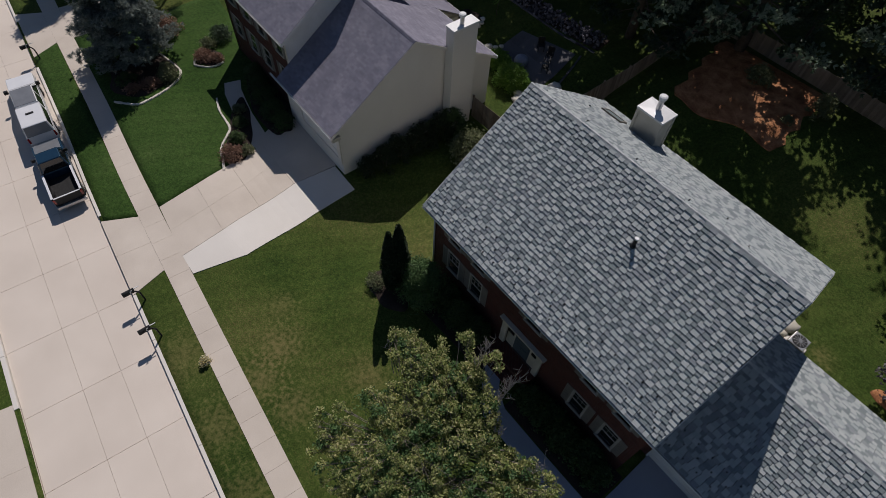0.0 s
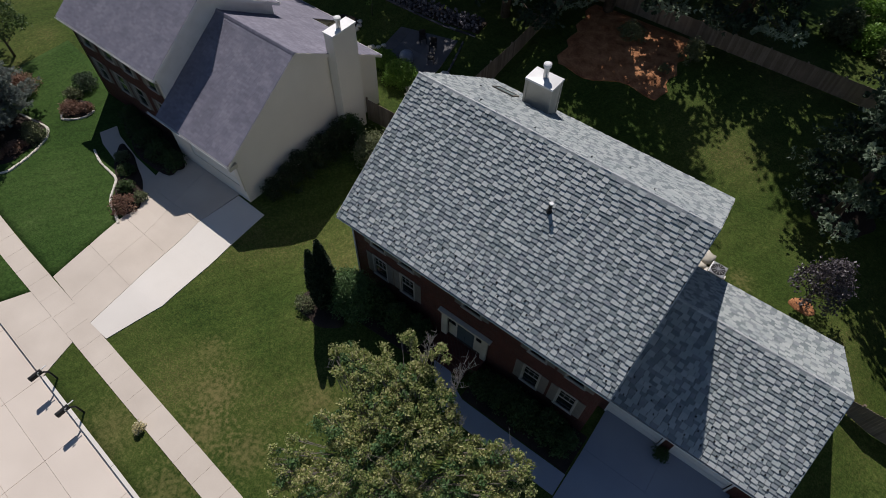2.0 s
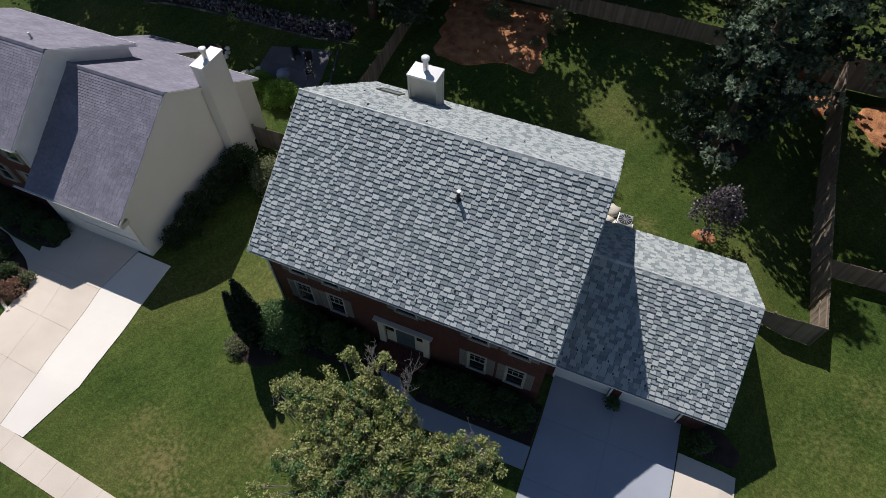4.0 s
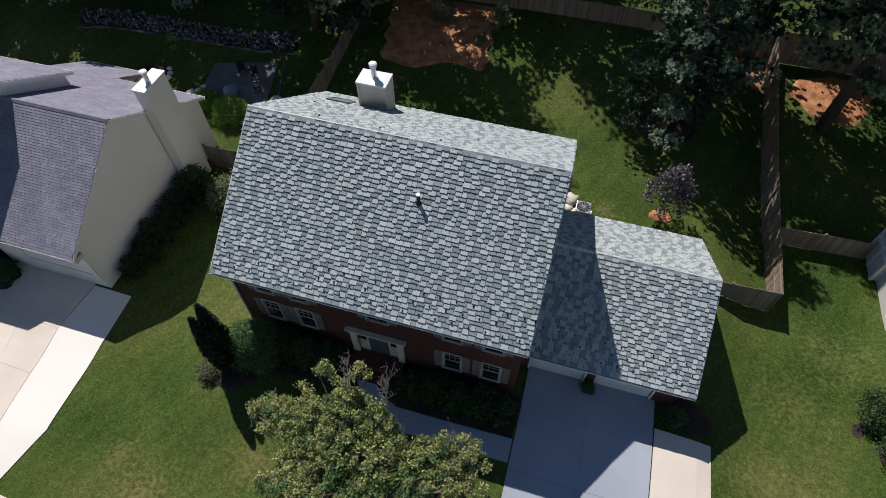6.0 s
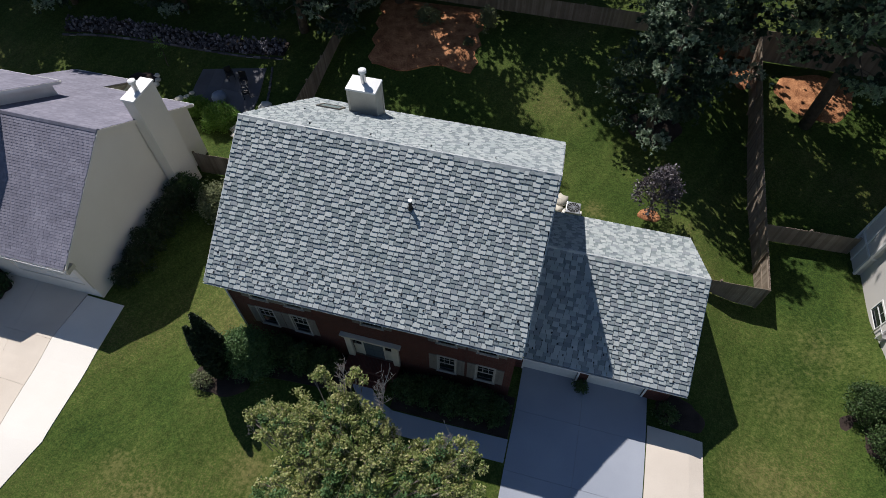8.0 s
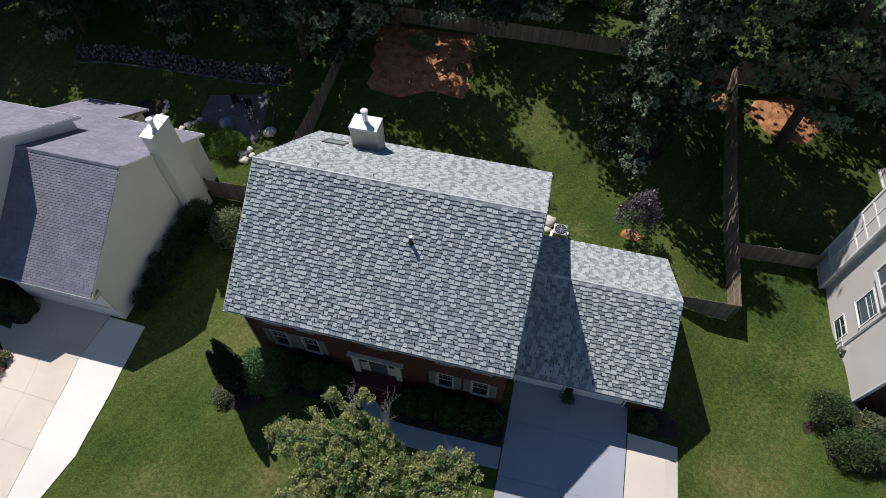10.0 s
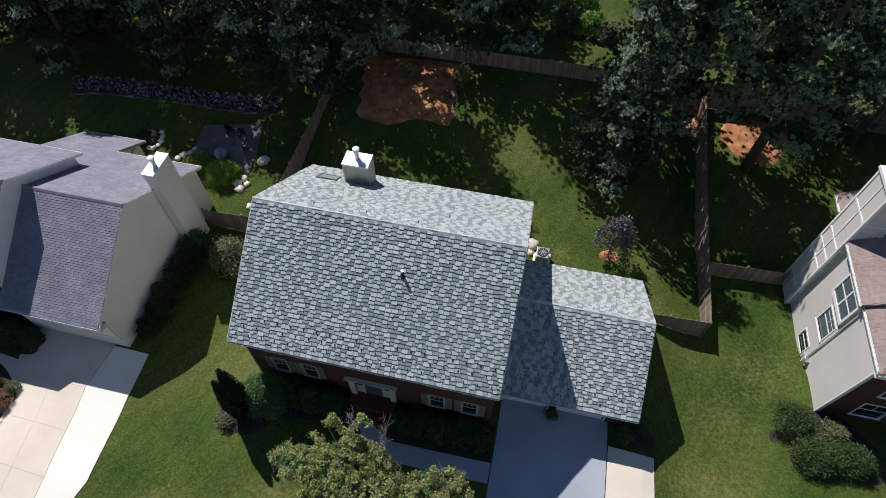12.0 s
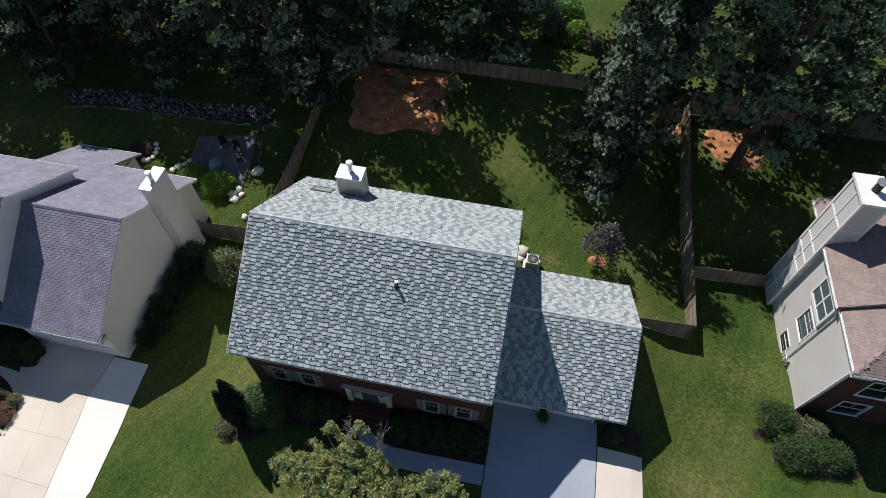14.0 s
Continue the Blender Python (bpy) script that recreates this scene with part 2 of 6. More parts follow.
# ---- mesh helpers ----
class Shape:
    """A list of points and faces that grows piece by piece."""

    def __init__(self):
        self.v, self.f = [], []

    def add(self, verts, faces):
        k = len(self.v)
        self.v += [tuple(p) for p in verts]
        self.f += [tuple(i + k for i in f) for f in faces]
        return self

    def box(self, x0, x1, y0, y1, z0, z1, m=None):
        p = [(x, y, z) for z in (z0, z1) for x, y in ((x0, y0), (x1, y0), (x1, y1), (x0, y1))]
        if m is not None:
            p = [m @ Vector(q) for q in p]
        return self.add(p, [(3, 2, 1, 0), (4, 5, 6, 7), (0, 1, 5, 4), (1, 2, 6, 5), (2, 3, 7, 6), (3, 0, 4, 7)])

    def prism(self, poly, d):
        """poly: points in one plane, anticlockwise seen from the side to which d does not point; d: the thickness as a vector."""
        n, d = len(poly), Vector(d)
        a = [Vector(p) for p in poly]
        return self.add(a + [p + d for p in a], [tuple(range(n)), tuple(reversed(range(n, 2 * n)))] + [(i, i + n, (i + 1) % n + n, (i + 1) % n) for i in range(n)])

    def tube(self, pts, radii, sides=6, ends=True):
        k, rings = len(self.v), len(pts)
        pts = [Vector(p) for p in pts]
        for i, p in enumerate(pts):
            d = pts[min(i + 1, rings - 1)] - pts[max(i - 1, 0)]
            d = d.normalized() if d.length > 1e-6 else Vector((0, 0, 1))
            a = d.cross(Vector((1, 0, 0)) if abs(d.x) < 0.8 else Vector((0, 1, 0))).normalized()
            b = d.cross(a)
            for s in range(sides):
                w = 2 * math.pi * s / sides
                self.v.append(tuple(p + (a * math.cos(w) + b * math.sin(w)) * radii[i]))
        for i in range(rings - 1):
            for s in range(sides):
                t = (s + 1) % sides
                self.f.append((k + i * sides + s, k + i * sides + t, k + (i + 1) * sides + t, k + (i + 1) * sides + s))
        if ends:
            self.f.append(tuple(k + s for s in reversed(range(sides))))
            self.f.append(tuple(k + (rings - 1) * sides + s for s in range(sides)))
        return self

    def mesh(self, name, material, smooth=False):
        me = bpy.data.meshes.new(name)
        me.from_pydata(self.v, [], self.f)
        if smooth:
            me.shade_smooth()
        me.materials.append(material)
        return me


def thing(name, label, category, at=(0, 0, 0), group="", kind=""):
    ob = new(name)
    ob.empty_display_size = 0.2
    ob.location = at
    return tagged(ob, label, category, group, kind)


def part(name, shape, material, parent=None, label="", smooth=False, bevel=0.0, kind=""):
    me = shape if isinstance(shape, bpy.types.Mesh) else shape.mesh(name, material, smooth)
    ob = new(name, me)
    ob.parent = parent
    if bevel:
        b = ob.modifiers.new("edge", "BEVEL")
        b.width, b.segments, b.limit_method = bevel, 2, "ANGLE"
    return tagged(ob, label, kind=kind)


def step(a, b, x):
    t = min(max((x - a) / (b - a), 0.0), 1.0)
    return t * t * (3 - 2 * t)


# the street runs at a slight angle to the houses: u along it, v across
SU, SV = Vector((0.9979, -0.0649)), Vector((0.0649, 0.9979))


def street(u, v):
    p = Vector((-20.0, 0.0)) + SU * u + SV * (v + 0.16 * step(-7.0, -16.0, u))
    return p.x, p.y


KERB_E, KERB_W = -2.66, -8.62


def height(x, y):
    """The lie of the land."""
    lot = step(-17.5, -12.5, x) * (1 - step(8.5, 12.5, x))
    z = 0.36 * step(1.5, 9.5, y) * lot
    z -= 0.55 * step(8.8, 11.5, x) * step(7, 13, y)
    z -= 0.45 * (1 - step(-15.5, -12.8, x)) * step(2.5, 7, y) * (1 - step(24, 30, y))
    z -= 0.4 * step(-19.3, -17.0, x) * (1 - step(-15.8, -13.2, x)) * step(4, 9, y) * (1 - step(20, 25, y))
    z += 0.75 * step(16.0, 17.6, x) * (1 - step(16.5, 20.0, y)) * step(5.0, 10.0, y)
    z += 1.75 * step(25.0, 38.5, y) + 0.05 * max(0.0, min(y, 90) - 38.5)
    return z


def patch(rows, lift, thick=0.12, cells=1):
    """A slab over a net of ground points rows[i][j], lifted above the ground, with sides."""
    s = Shape()
    a, b = len(rows), len(rows[0])
    top = [(x, y, height(x, y) + lift) for r in rows for x, y in r]
    s.v = top[:]
    for i in range(a - 1):
        for j in range(b - 1):
            s.f.append((i * b + j, i * b + j + 1, (i + 1) * b + j + 1, (i + 1) * b + j))
    rim = [j for j in range(b)] + [i * b + b - 1 for i in range(1, a)] + [(a - 1) * b + j for j in reversed(range(b - 1))] + [i * b for i in reversed(range(1, a - 1))]
    k = len(s.v)
    s.v += [(top[i][0], top[i][1], top[i][2] - thick) for i in rim]
    n = len(rim)
    s.f += [(rim[(q + 1) % n], rim[q], k + q, k + (q + 1) % n) for q in range(n)]
    return s


def quad_net(p00, p10, p11, p01, n, m):
    out = []
    for i in range(n + 1):
        a = i / n
        out.append([tuple((1 - a) * ((1 - b) * p00[c] + b * p10[c]) + a * ((1 - b) * p01[c] + b * p11[c]) for c in (0, 1)) for b in [j / m for j in range(m + 1)]])
    return out


def slab(parent, p00, p10, p11, p01, lift=0.05, gap=0.0045, material=None, name="slab"):
    """One slab of a pavement between four ground points, with a joint all round."""
    c = [sum(p[k] for p in (p00, p10, p11, p01)) / 4 for k in (0, 1)]
    q = []
    for p in (p00, p10, p11, p01):
        d = Vector((c[0] - p[0], c[1] - p[1]))
        w = d.normalized() * gap * 1.4
        q.append((p[0] + w.x, p[1] + w.y))
    lx = max((Vector(q[1]) - Vector(q[0])).length, (Vector(q[2]) - Vector(q[3])).length)
    ly = max((Vector(q[3]) - Vector(q[0])).length, (Vector(q[2]) - Vector(q[1])).length)
    net = quad_net(*q, max(1, min(6, round(ly / 0.6))), max(1, min(6, round(lx / 0.6))))
    return part(name, patch(net, lift), material or CONCRETE, parent)


# ---- ground, street and pavements ----
def ground():
    us = [-700, -300, -120, -70] + [-50 + i * 1.0 for i in range(0, 111)] + [75, 120, 300, 700]
    vs = [-700, -300, -120, -60, -30, -15, -10, KERB_W - 0.02, KERB_W + 0.01, -6, -4, KERB_E - 0.01, KERB_E + 0.02] + [-2 + i * 0.8 for i in range(0, 66)] + [55, 62, 75, 100, 160, 300, 700]
    s = Shape()
    for v in vs:
        for u in us:
            x, y = street(u, v)
            z = height(x, y) + 0.014 * noise.noise((x * 0.35, y * 0.35, 0)) * (1 if abs(v) > 3 else 0)
            if KERB_W <= v <= KERB_E:
                z = -0.35
            s.v.append((x, y, z))
    n = len(us)
    for i in range(len(vs) - 1):
        for j in range(n - 1):
            s.f.append((i * n + j, i * n + j + 1, (i + 1) * n + j + 1, (i + 1) * n + j))
    return tagged(part("ground", s, GRASS, smooth=True), "mown green lawn with dry yellowish patches", "lawn", kind="structure")


ground()

road = tagged(part("road", Shape().add([(*street(u, v), -0.16) for u, v in ((-70, KERB_W), (70, KERB_W), (70, KERB_E), (-70, KERB_E))], [(0, 1, 2, 3)]), JOINT), "pale concrete residential street of jointed slabs", "road", kind="structure")
cols = [KERB_W + 0.02, -6.1, -4.4, KERB_E - 0.02]
for i in range(-16, 17):
    u0, u1 = i * 3.73 - 0.13, (i + 1) * 3.73 - 0.13
    for a, b in zip(cols, cols[1:]):
        s = Shape()
        p = [street(u0 + 0.008, a + 0.006), street(u1 - 0.008, a + 0.006), street(u1 - 0.008, b - 0.006), street(u0 + 0.008, b - 0.006)]
        s.prism([(*q, -0.25) for q in reversed(p)], (0, 0, 0.13))
        part("road_slab", s, STREET, road)


def kerb(name, v0, v1, gaps, label):
    k = thing(name, label, "kerb", kind="structure")
    u = -60.0
    while u < 60:
        u1 = u + 3.0
        low = any(a < (u + u1) / 2 < b for a, b in gaps)
        p = [street(u + 0.008, v0), street(u1 - 0.008, v0), street(u1 - 0.008, v1), street(u + 0.008, v1)]
        s = Shape().prism([(*q, -0.3) for q in reversed(p)], (0, 0, 0.22 if low else 0.335))
        part("kerb_stone", s, NEWCONC if not low else CONCRETE, k, bevel=0.012)
        u = u1
    return k


kerb("kerb_east", KERB_E, KERB_E + 0.16, [(-28.2, -22.0), (-6.2, 0.6), (20.5, 28)], "pale concrete kerb beside the lawn strip")
kerb("kerb_west", KERB_W - 0.2, KERB_W, [(3.0, 9.2)], "pale concrete kerb along the far side of the street")

sidewalk = thing("sidewalk", "pale concrete sidewalk of square slabs between lawns", "sidewalk", kind="structure")
W0, W1 = -0.82, 0.32
part("bedding", patch([[street(-60 + i * 1.5, W0 + 0.02) for i in range(81)], [street(-60 + i * 1.5, W1 - 0.02) for i in range(81)]], 0.012, 0.1), JOINT, sidewalk)
for i in range(-44, 45):
    slab(sidewalk, street(i * 1.3, W0), street(i * 1.3 + 1.3, W0), street(i * 1.3 + 1.3, W1), street(i * 1.3, W1), 0.035, name="sidewalk_slab")


def drive(name, label, rows, material, lift=0.04, parts=2, bed=True):
    """A driveway between rows of (left point, right point), cut into slabs."""
    d = thing(name, label, "driveway", kind="structure")
    if bed:
        fine = [(Vector(l0).lerp(Vector(l1), q / 5), Vector(r0).lerp(Vector(r1), q / 5)) for (l0, r0), (l1, r1) in zip(rows, rows[1:]) for q in range(5)] + [(Vector(rows[-1][0]), Vector(rows[-1][1]))]
        part("bedding", patch([[l.lerp(r, k / 6)[:] for k in range(7)] for l, r in fine], lift - 0.03, 0.12), JOINT, d)
    if not parts:
        fine = [(Vector(l0).lerp(Vector(l1), q / 5), Vector(r0).lerp(Vector(r1), q / 5)) for (l0, r0), (l1, r1) in zip(rows, rows[1:]) for q in range(5)] + [(Vector(rows[-1][0]), Vector(rows[-1][1]))]
        part("slab", patch([[l.lerp(r, k / 6)[:] for k in range(7)] for l, r in fine], lift, 0.1), material, d)
    for (l0, r0), (l1, r1) in zip(rows, rows[1:]):
        for k in range(parts):
            a, b = k / parts, (k + 1) / parts
            slab(d, Vector(l0).lerp(Vector(r0), a)[:], Vector(l0).lerp(Vector(r0), b)[:], Vector(l1).lerp(Vector(r1), b)[:], Vector(l1).lerp(Vector(r1), a)[:], lift, material=material)
    return d


e = lambda u, v: street(u, v)


def farther(rows):
    return [tuple((0.45 + (x - 0.45) * (1 + 0.0155 * step(2.5, 7, y)), 0.35 + (y - 0.35) * (1 + 0.0155 * step(2.5, 7, y))) for x, y in r) for r in rows]


drive("driveway_1", "tan concrete driveway of large slabs leading to a garage", farther([((-24.85, 0.68), (-20.98, 0.34)), ((-25.2, 3.0), (-21.3, 2.8)), ((-25.55, 5.3), (-21.62, 5.2)), ((-26.4, 7.6), (-21.97, 7.62)), ((-27.9, 10.75), (-21.75, 10.75))]), CONCRETE)
drive("driveway_2", "new whitish concrete strip beside a tan driveway", farther([((-20.96, 0.34), (-19.6, 0.32)), ((-21.28, 2.8), (-19.02, 3.1)), ((-21.6, 5.2), (-19.15, 5.3)), ((-21.95, 7.62), (-19.33, 7.64)), ((-21.73, 10.3), (-19.5, 10.25))]), NEWCONC, parts=0, bed=False)
drive("driveway_apron_1", "concrete driveway apron sloping to the street", [(e(-5.6, KERB_E + 0.01), e(0.0, KERB_E + 0.01)), (e(-4.85, W0), e(-0.65, W0))], CONCRETE, 0.03, 2)
drive("driveway_apron_4", "concrete driveway apron beside a kerb", [(e(-28.0, KERB_E + 0.15), e(-22.2, KERB_E + 0.15)), (e(-27.3, W0), e(-23.1, W0))], CONCRETE, 0.03, 2)
drive("driveway_5", "concrete driveway behind a spruce", [(e(-27.3, W1), e(-23.1, W1)), (e(-27.3, 3.4), e(-23.2, 3.4))], CONCRETE, parts=2)
drive("driveway_3", "wide pale concrete driveway in the shade of the house", [(e(20.9, W1), e(26.9, W1)), ((1.25, 1.5), (6.95, 1.2)), ((1.25, 4.2), (7.0, 4.2)), ((1.2, 7.2), (7.02, 7.2)), ((1.2, 9.9), (7.0, 9.9)), ((1.15, 12.15), (6.95, 12.15))], SHADE_CONC, parts=2)
drive("driveway_4", "tan concrete parking strip beside the driveway", [((7.04, 4.2), (9.55, 4.2)), ((7.06, 7.2), (9.52, 7.2)), ((7.04, 10.7), (9.45, 10.6))], CONCRETE, parts=1)
drive("driveway_apron_2", "concrete driveway apron sloping to the street", [(e(20.4, KERB_E + 0.01), e(27.4, KERB_E + 0.01)), (e(20.9, W0), e(26.9, W0))], CONCRETE, 0.03, 2)
drive("driveway_apron_3", "tan concrete driveway apron across the street", [(e(2.2, -14.0), e(8.5, -14.0)), (e(2.7, KERB_W - 0.2), e(9.0, KERB_W - 0.2))], CONCRETE, 0.03, 2)
drive("garden_walk", "narrow concrete walk from the front door to the driveway", [((-6.5, 9.25), (-5.4, 9.15)), ((-5.8, 8.4), (-5.0, 8.75)), ((-4.6, 7.45), (-4.2, 8.42)), ((-2.0, 7.42), (-1.9, 8.43)), ((1.14, 7.46), (1.14, 8.48))], SHADE_CONC, parts=1)

drive("garden_walk_2", "narrow concrete walk along the shaded house front", [((-26.6, 7.0), (-25.9, 8.3)), ((-29.5, 7.5), (-29.3, 8.6)), ((-32.0, 8.0), (-31.8, 9.1)), ((-33.0, 8.45), (-32.7, 9.5))], CONCRETE, 0.045, parts=1)
for nm, net in (("lawn_2", (e(-22.95, W1 + 0.02), e(-4.86, W1 + 0.02), (-26.75, 10.9), (-43.4, 12.6))), ("lawn_3", (e(-22.5, KERB_E + 0.17), e(-5.5, KERB_E + 0.17), e(-4.9, W0 - 0.02), e(-23.0, W0 - 0.02)))):
    tagged(part(nm, patch(quad_net(*net, 24 if nm == "lawn_2" else 4, 36), 0.022, 0.06), GREEN_GRASS, smooth=True), "well-watered deep green mown lawn", "lawn", kind="structure")


def bed(name, label, cx, cy, rx, ry, material, seed, lift=0.055, turn=0.0):
    """An uneven planting bed, heaped a little in the middle."""
    rng = random.Random(seed)
    s = Shape()
    n = 40
    ph = [rng.uniform(0, 6.28) for _ in range(4)]
    rings = (0.0, 0.4, 0.75, 0.94, 1.0)
    s.v.append((cx, cy, height(cx, cy) + lift + 0.06))
    for k in rings[1:]:
        for i in range(n):
            w = 2 * math.pi * i / n
            r = k * (1 + 0.09 * math.sin(2 * w + ph[0]) + 0.07 * math.sin(3 * w + ph[1]) + 0.04 * math.sin(7 * w + ph[2]))
            dx, dy = rx * r * math.cos(w), ry * r * math.sin(w)
            x, y = cx + dx * math.cos(turn) - dy * math.sin(turn), cy + dx * math.sin(turn) + dy * math.cos(turn)
            s.v.append((x, y, height(x, y) + (lift + 0.05 * (1 - k * k) + rng.uniform(-0.012, 0.012) if k < 1 else -0.03)))
    s.f += [(0, 1 + i, 1 + (i + 1) % n) for i in range(n)]
    for q in range(len(rings) - 2):
        o = 1 + q * n
        s.f += [(o + i, o + n + i, o + n + (i + 1) % n, o + (i + 1) % n) for i in range(n)]
    return tagged(part(name, s, material, smooth=True), label, "planting bed", kind="structure")


# ---- roofs ----
def tile_mesh(name, w, length, thick, material, proud=1.95):
    """A wedge-shaped roof tile: butt at v = 0, head up the slope."""
    g = min(0.009, thick * 0.2)
    s = Shape()
    s.add([(g, 0, thick * 0.6), (w - g, 0, thick * 0.6), (w - g, length, 0), (g, length, 0), (g, 0, thick * proud), (w - g, 0, thick * proud), (w - g, length, thick), (g, length, thick)],
          [(3, 2, 1, 0), (4, 5, 6, 7), (0, 1, 5, 4), (1, 2, 6, 5), (2, 3, 7, 6), (3, 0, 4, 7)])
    return s.mesh(name, material)


TILE_W = (0.2, 0.26, 0.31, 0.31)
TILES = {}


def tile_roof(parent, origin, along, up, width, length, exposure, thick, material, singles=None, seed=1, widths=TILE_W, name="roof_tile", rest="roof_tiles", jitter=0.03, shape_fn=None):
    """Courses of tiles on a slope from its eave corner. material: one, or a dark and a light one that take turns. singles: a count and a point; the tiles nearest to it are pieces of their own."""
    rng = random.Random(seed)
    along, up = Vector(along).normalized(), Vector(up).normalized()
    nor = along.cross(up)
    base = Matrix((along, up, nor)).transposed().to_4x4()
    base.translation = Vector(origin)
    tones = material if isinstance(material, tuple) else (material,)
    places = []
    rows = int(round(length / exposure))
    exposure = length / rows
    for r in range(rows):
        v, u = r * exposure, -rng.uniform(0, 0.3)
        tone = rng.randrange(2)
        while u < width:
            w = rng.choice(widths)
            tone = 1 - tone if rng.random() < 0.82 else tone
            a, b = max(u, 0.0), min(u + w, width)
            dv = ((0.9 - 1.8 * tone) * jitter if rng.random() < 0.75 else 0.0) + rng.uniform(-0.2, 0.2) * jitter
            if r == 0:
                dv = -jitter
            if b - a > 0.06 and (shape_fn is None or shape_fn((a + b) / 2, v + exposure / 2)):
                places.append((a, b, v + dv, w if b - a > w - 1e-4 else 0, rng.uniform(-0.6, 0.6), tone % len(tones)))
            u += w
    keep = set()
    if singles:
        count, near = singles
        near = Vector(near)
        order = sorted((((base @ Vector(((p[0] + p[1]) / 2, p[2], 0))) - near).length, i) for i, p in enumerate(places) if p[3])
        keep = {i for _, i in order[:count]}
    joined = [Shape() for _ in tones]
    for i, (a, b, v, w, twist, tone) in enumerate(places):
        if i in keep:
            key = (tones[tone].name, w)
            if key not in TILES:
                TILES[key] = tile_mesh("roof_tile", w, exposure * 1.3, thick, tones[tone], 1.9 + 0.15 * tone)
            ob = part(name, TILES[key], tones[tone], parent)
            ob.matrix_basis = base @ Matrix.Translation((a, v, 0.004)) @ Matrix.Rotation(radians(twist), 4, "Z")
        else:
            g = min(0.009, thick * 0.2)
            h, t, lip = exposure * 1.3, thick, rng.uniform(0, thick * 0.25)
            q = [(a + g, v, t * 0.6), (b - g, v, t * 0.6), (b - g, v + h, 0), (a + g, v + h, 0), (a + g, v, t * (1.9 + 0.15 * tone) + lip), (b - g, v, t * (1.9 + 0.15 * tone) + lip), (b - g, v + h, t), (a + g, v + h, t)]
            joined[tone].add([base @ Vector(p) for p in q], [(4, 5, 6, 7), (0, 1, 5, 4), (1, 2, 6, 5), (3, 0, 4, 7)])
    for m, sh in zip(tones, joined):
        part(rest, sh, m, parent, kind="stuff")


def gable_deck(x0, x1, y0, yr, y1, z0, zr, thick=0.14, z1=None):
    """The two boards of a gable roof whose ridge runs along x: front and back."""
    z1 = z0 if z1 is None else z1
    f = Shape().prism([(x0, y0, z0), (x0, yr, zr), (x0, yr, zr - thick), (x0, y0, z0 - thick)], (x1 - x0, 0, 0))
    b = Shape().prism([(x0, yr, zr), (x0, y1, z1), (x0, y1, z1 - thick), (x0, yr, zr - thick)], (x1 - x0, 0, 0))
    return f, b


def ridge_caps(parent, x0, x1, y, z, k_front, k_back, material, pitch=0.25, half=0.17):
    x = x0
    i = 0
    while x < x1 - 0.02:
        e2 = min(x + pitch * 1.25, x1)
        lift = 0.07
        s = Shape()
        for xx, dz in ((x, 0.02), (e2, 0.0)):
            s.v += [(xx, y - half, z - half * k_front + lift + dz - 0.02), (xx, y - 0.03, z + lift + dz), (xx, y + 0.03, z + lift + dz), (xx, y + half, z - half * k_back + lift + dz - 0.02)]
        s.f += [(0, 4, 5, 1), (1, 5, 6, 2), (2, 6, 7, 3), (0, 1, 2, 3)]
        part("ridge_cap", s, material, parent)
        x += pitch
        i += 1


def gutter(parent, a, b, out, label=""):
    """A half-open gutter from a to b; out: the side it hangs on."""
    a, b, out = Vector(a), Vector(b), Vector(out)
    d = 0.11
    up = Vector((0, 0, 1))
    prof = [Vector((0, 0, 0)), out * 0 - up * d, out * d * 0.8 - up * d, out * d + up * 0.0, out * d * 0.88 + up * 0.0, out * d * 0.72 - up * d * 0.9, out * 0.012 - up * d * 0.9, out * 0.012]
    s = Shape()
    n = len(prof)
    s.v = [tuple(a + p) for p in prof] + [tuple(b + p) for p in prof]
    s.f = [(i, (i + 1) % n, n + (i + 1) % n, n + i) for i in range(n)] + [tuple(range(n)), tuple(range(n, 2 * n))]
    g = part("gutter", s, WHITE_METAL, parent, label)
    length = (b - a).length
    k = int(length / 1.9)
    for i in range(k + 1):
        p = a.lerp(b, (i + 0.5) / (k + 1))
        part("gutter_hanger", Shape().box(-0.02, 0.02, -0.02, 0.02, -0.005, 0.022, Matrix.Translation(p + out * d * 0.93)), WHITE_METAL, g)
    return g


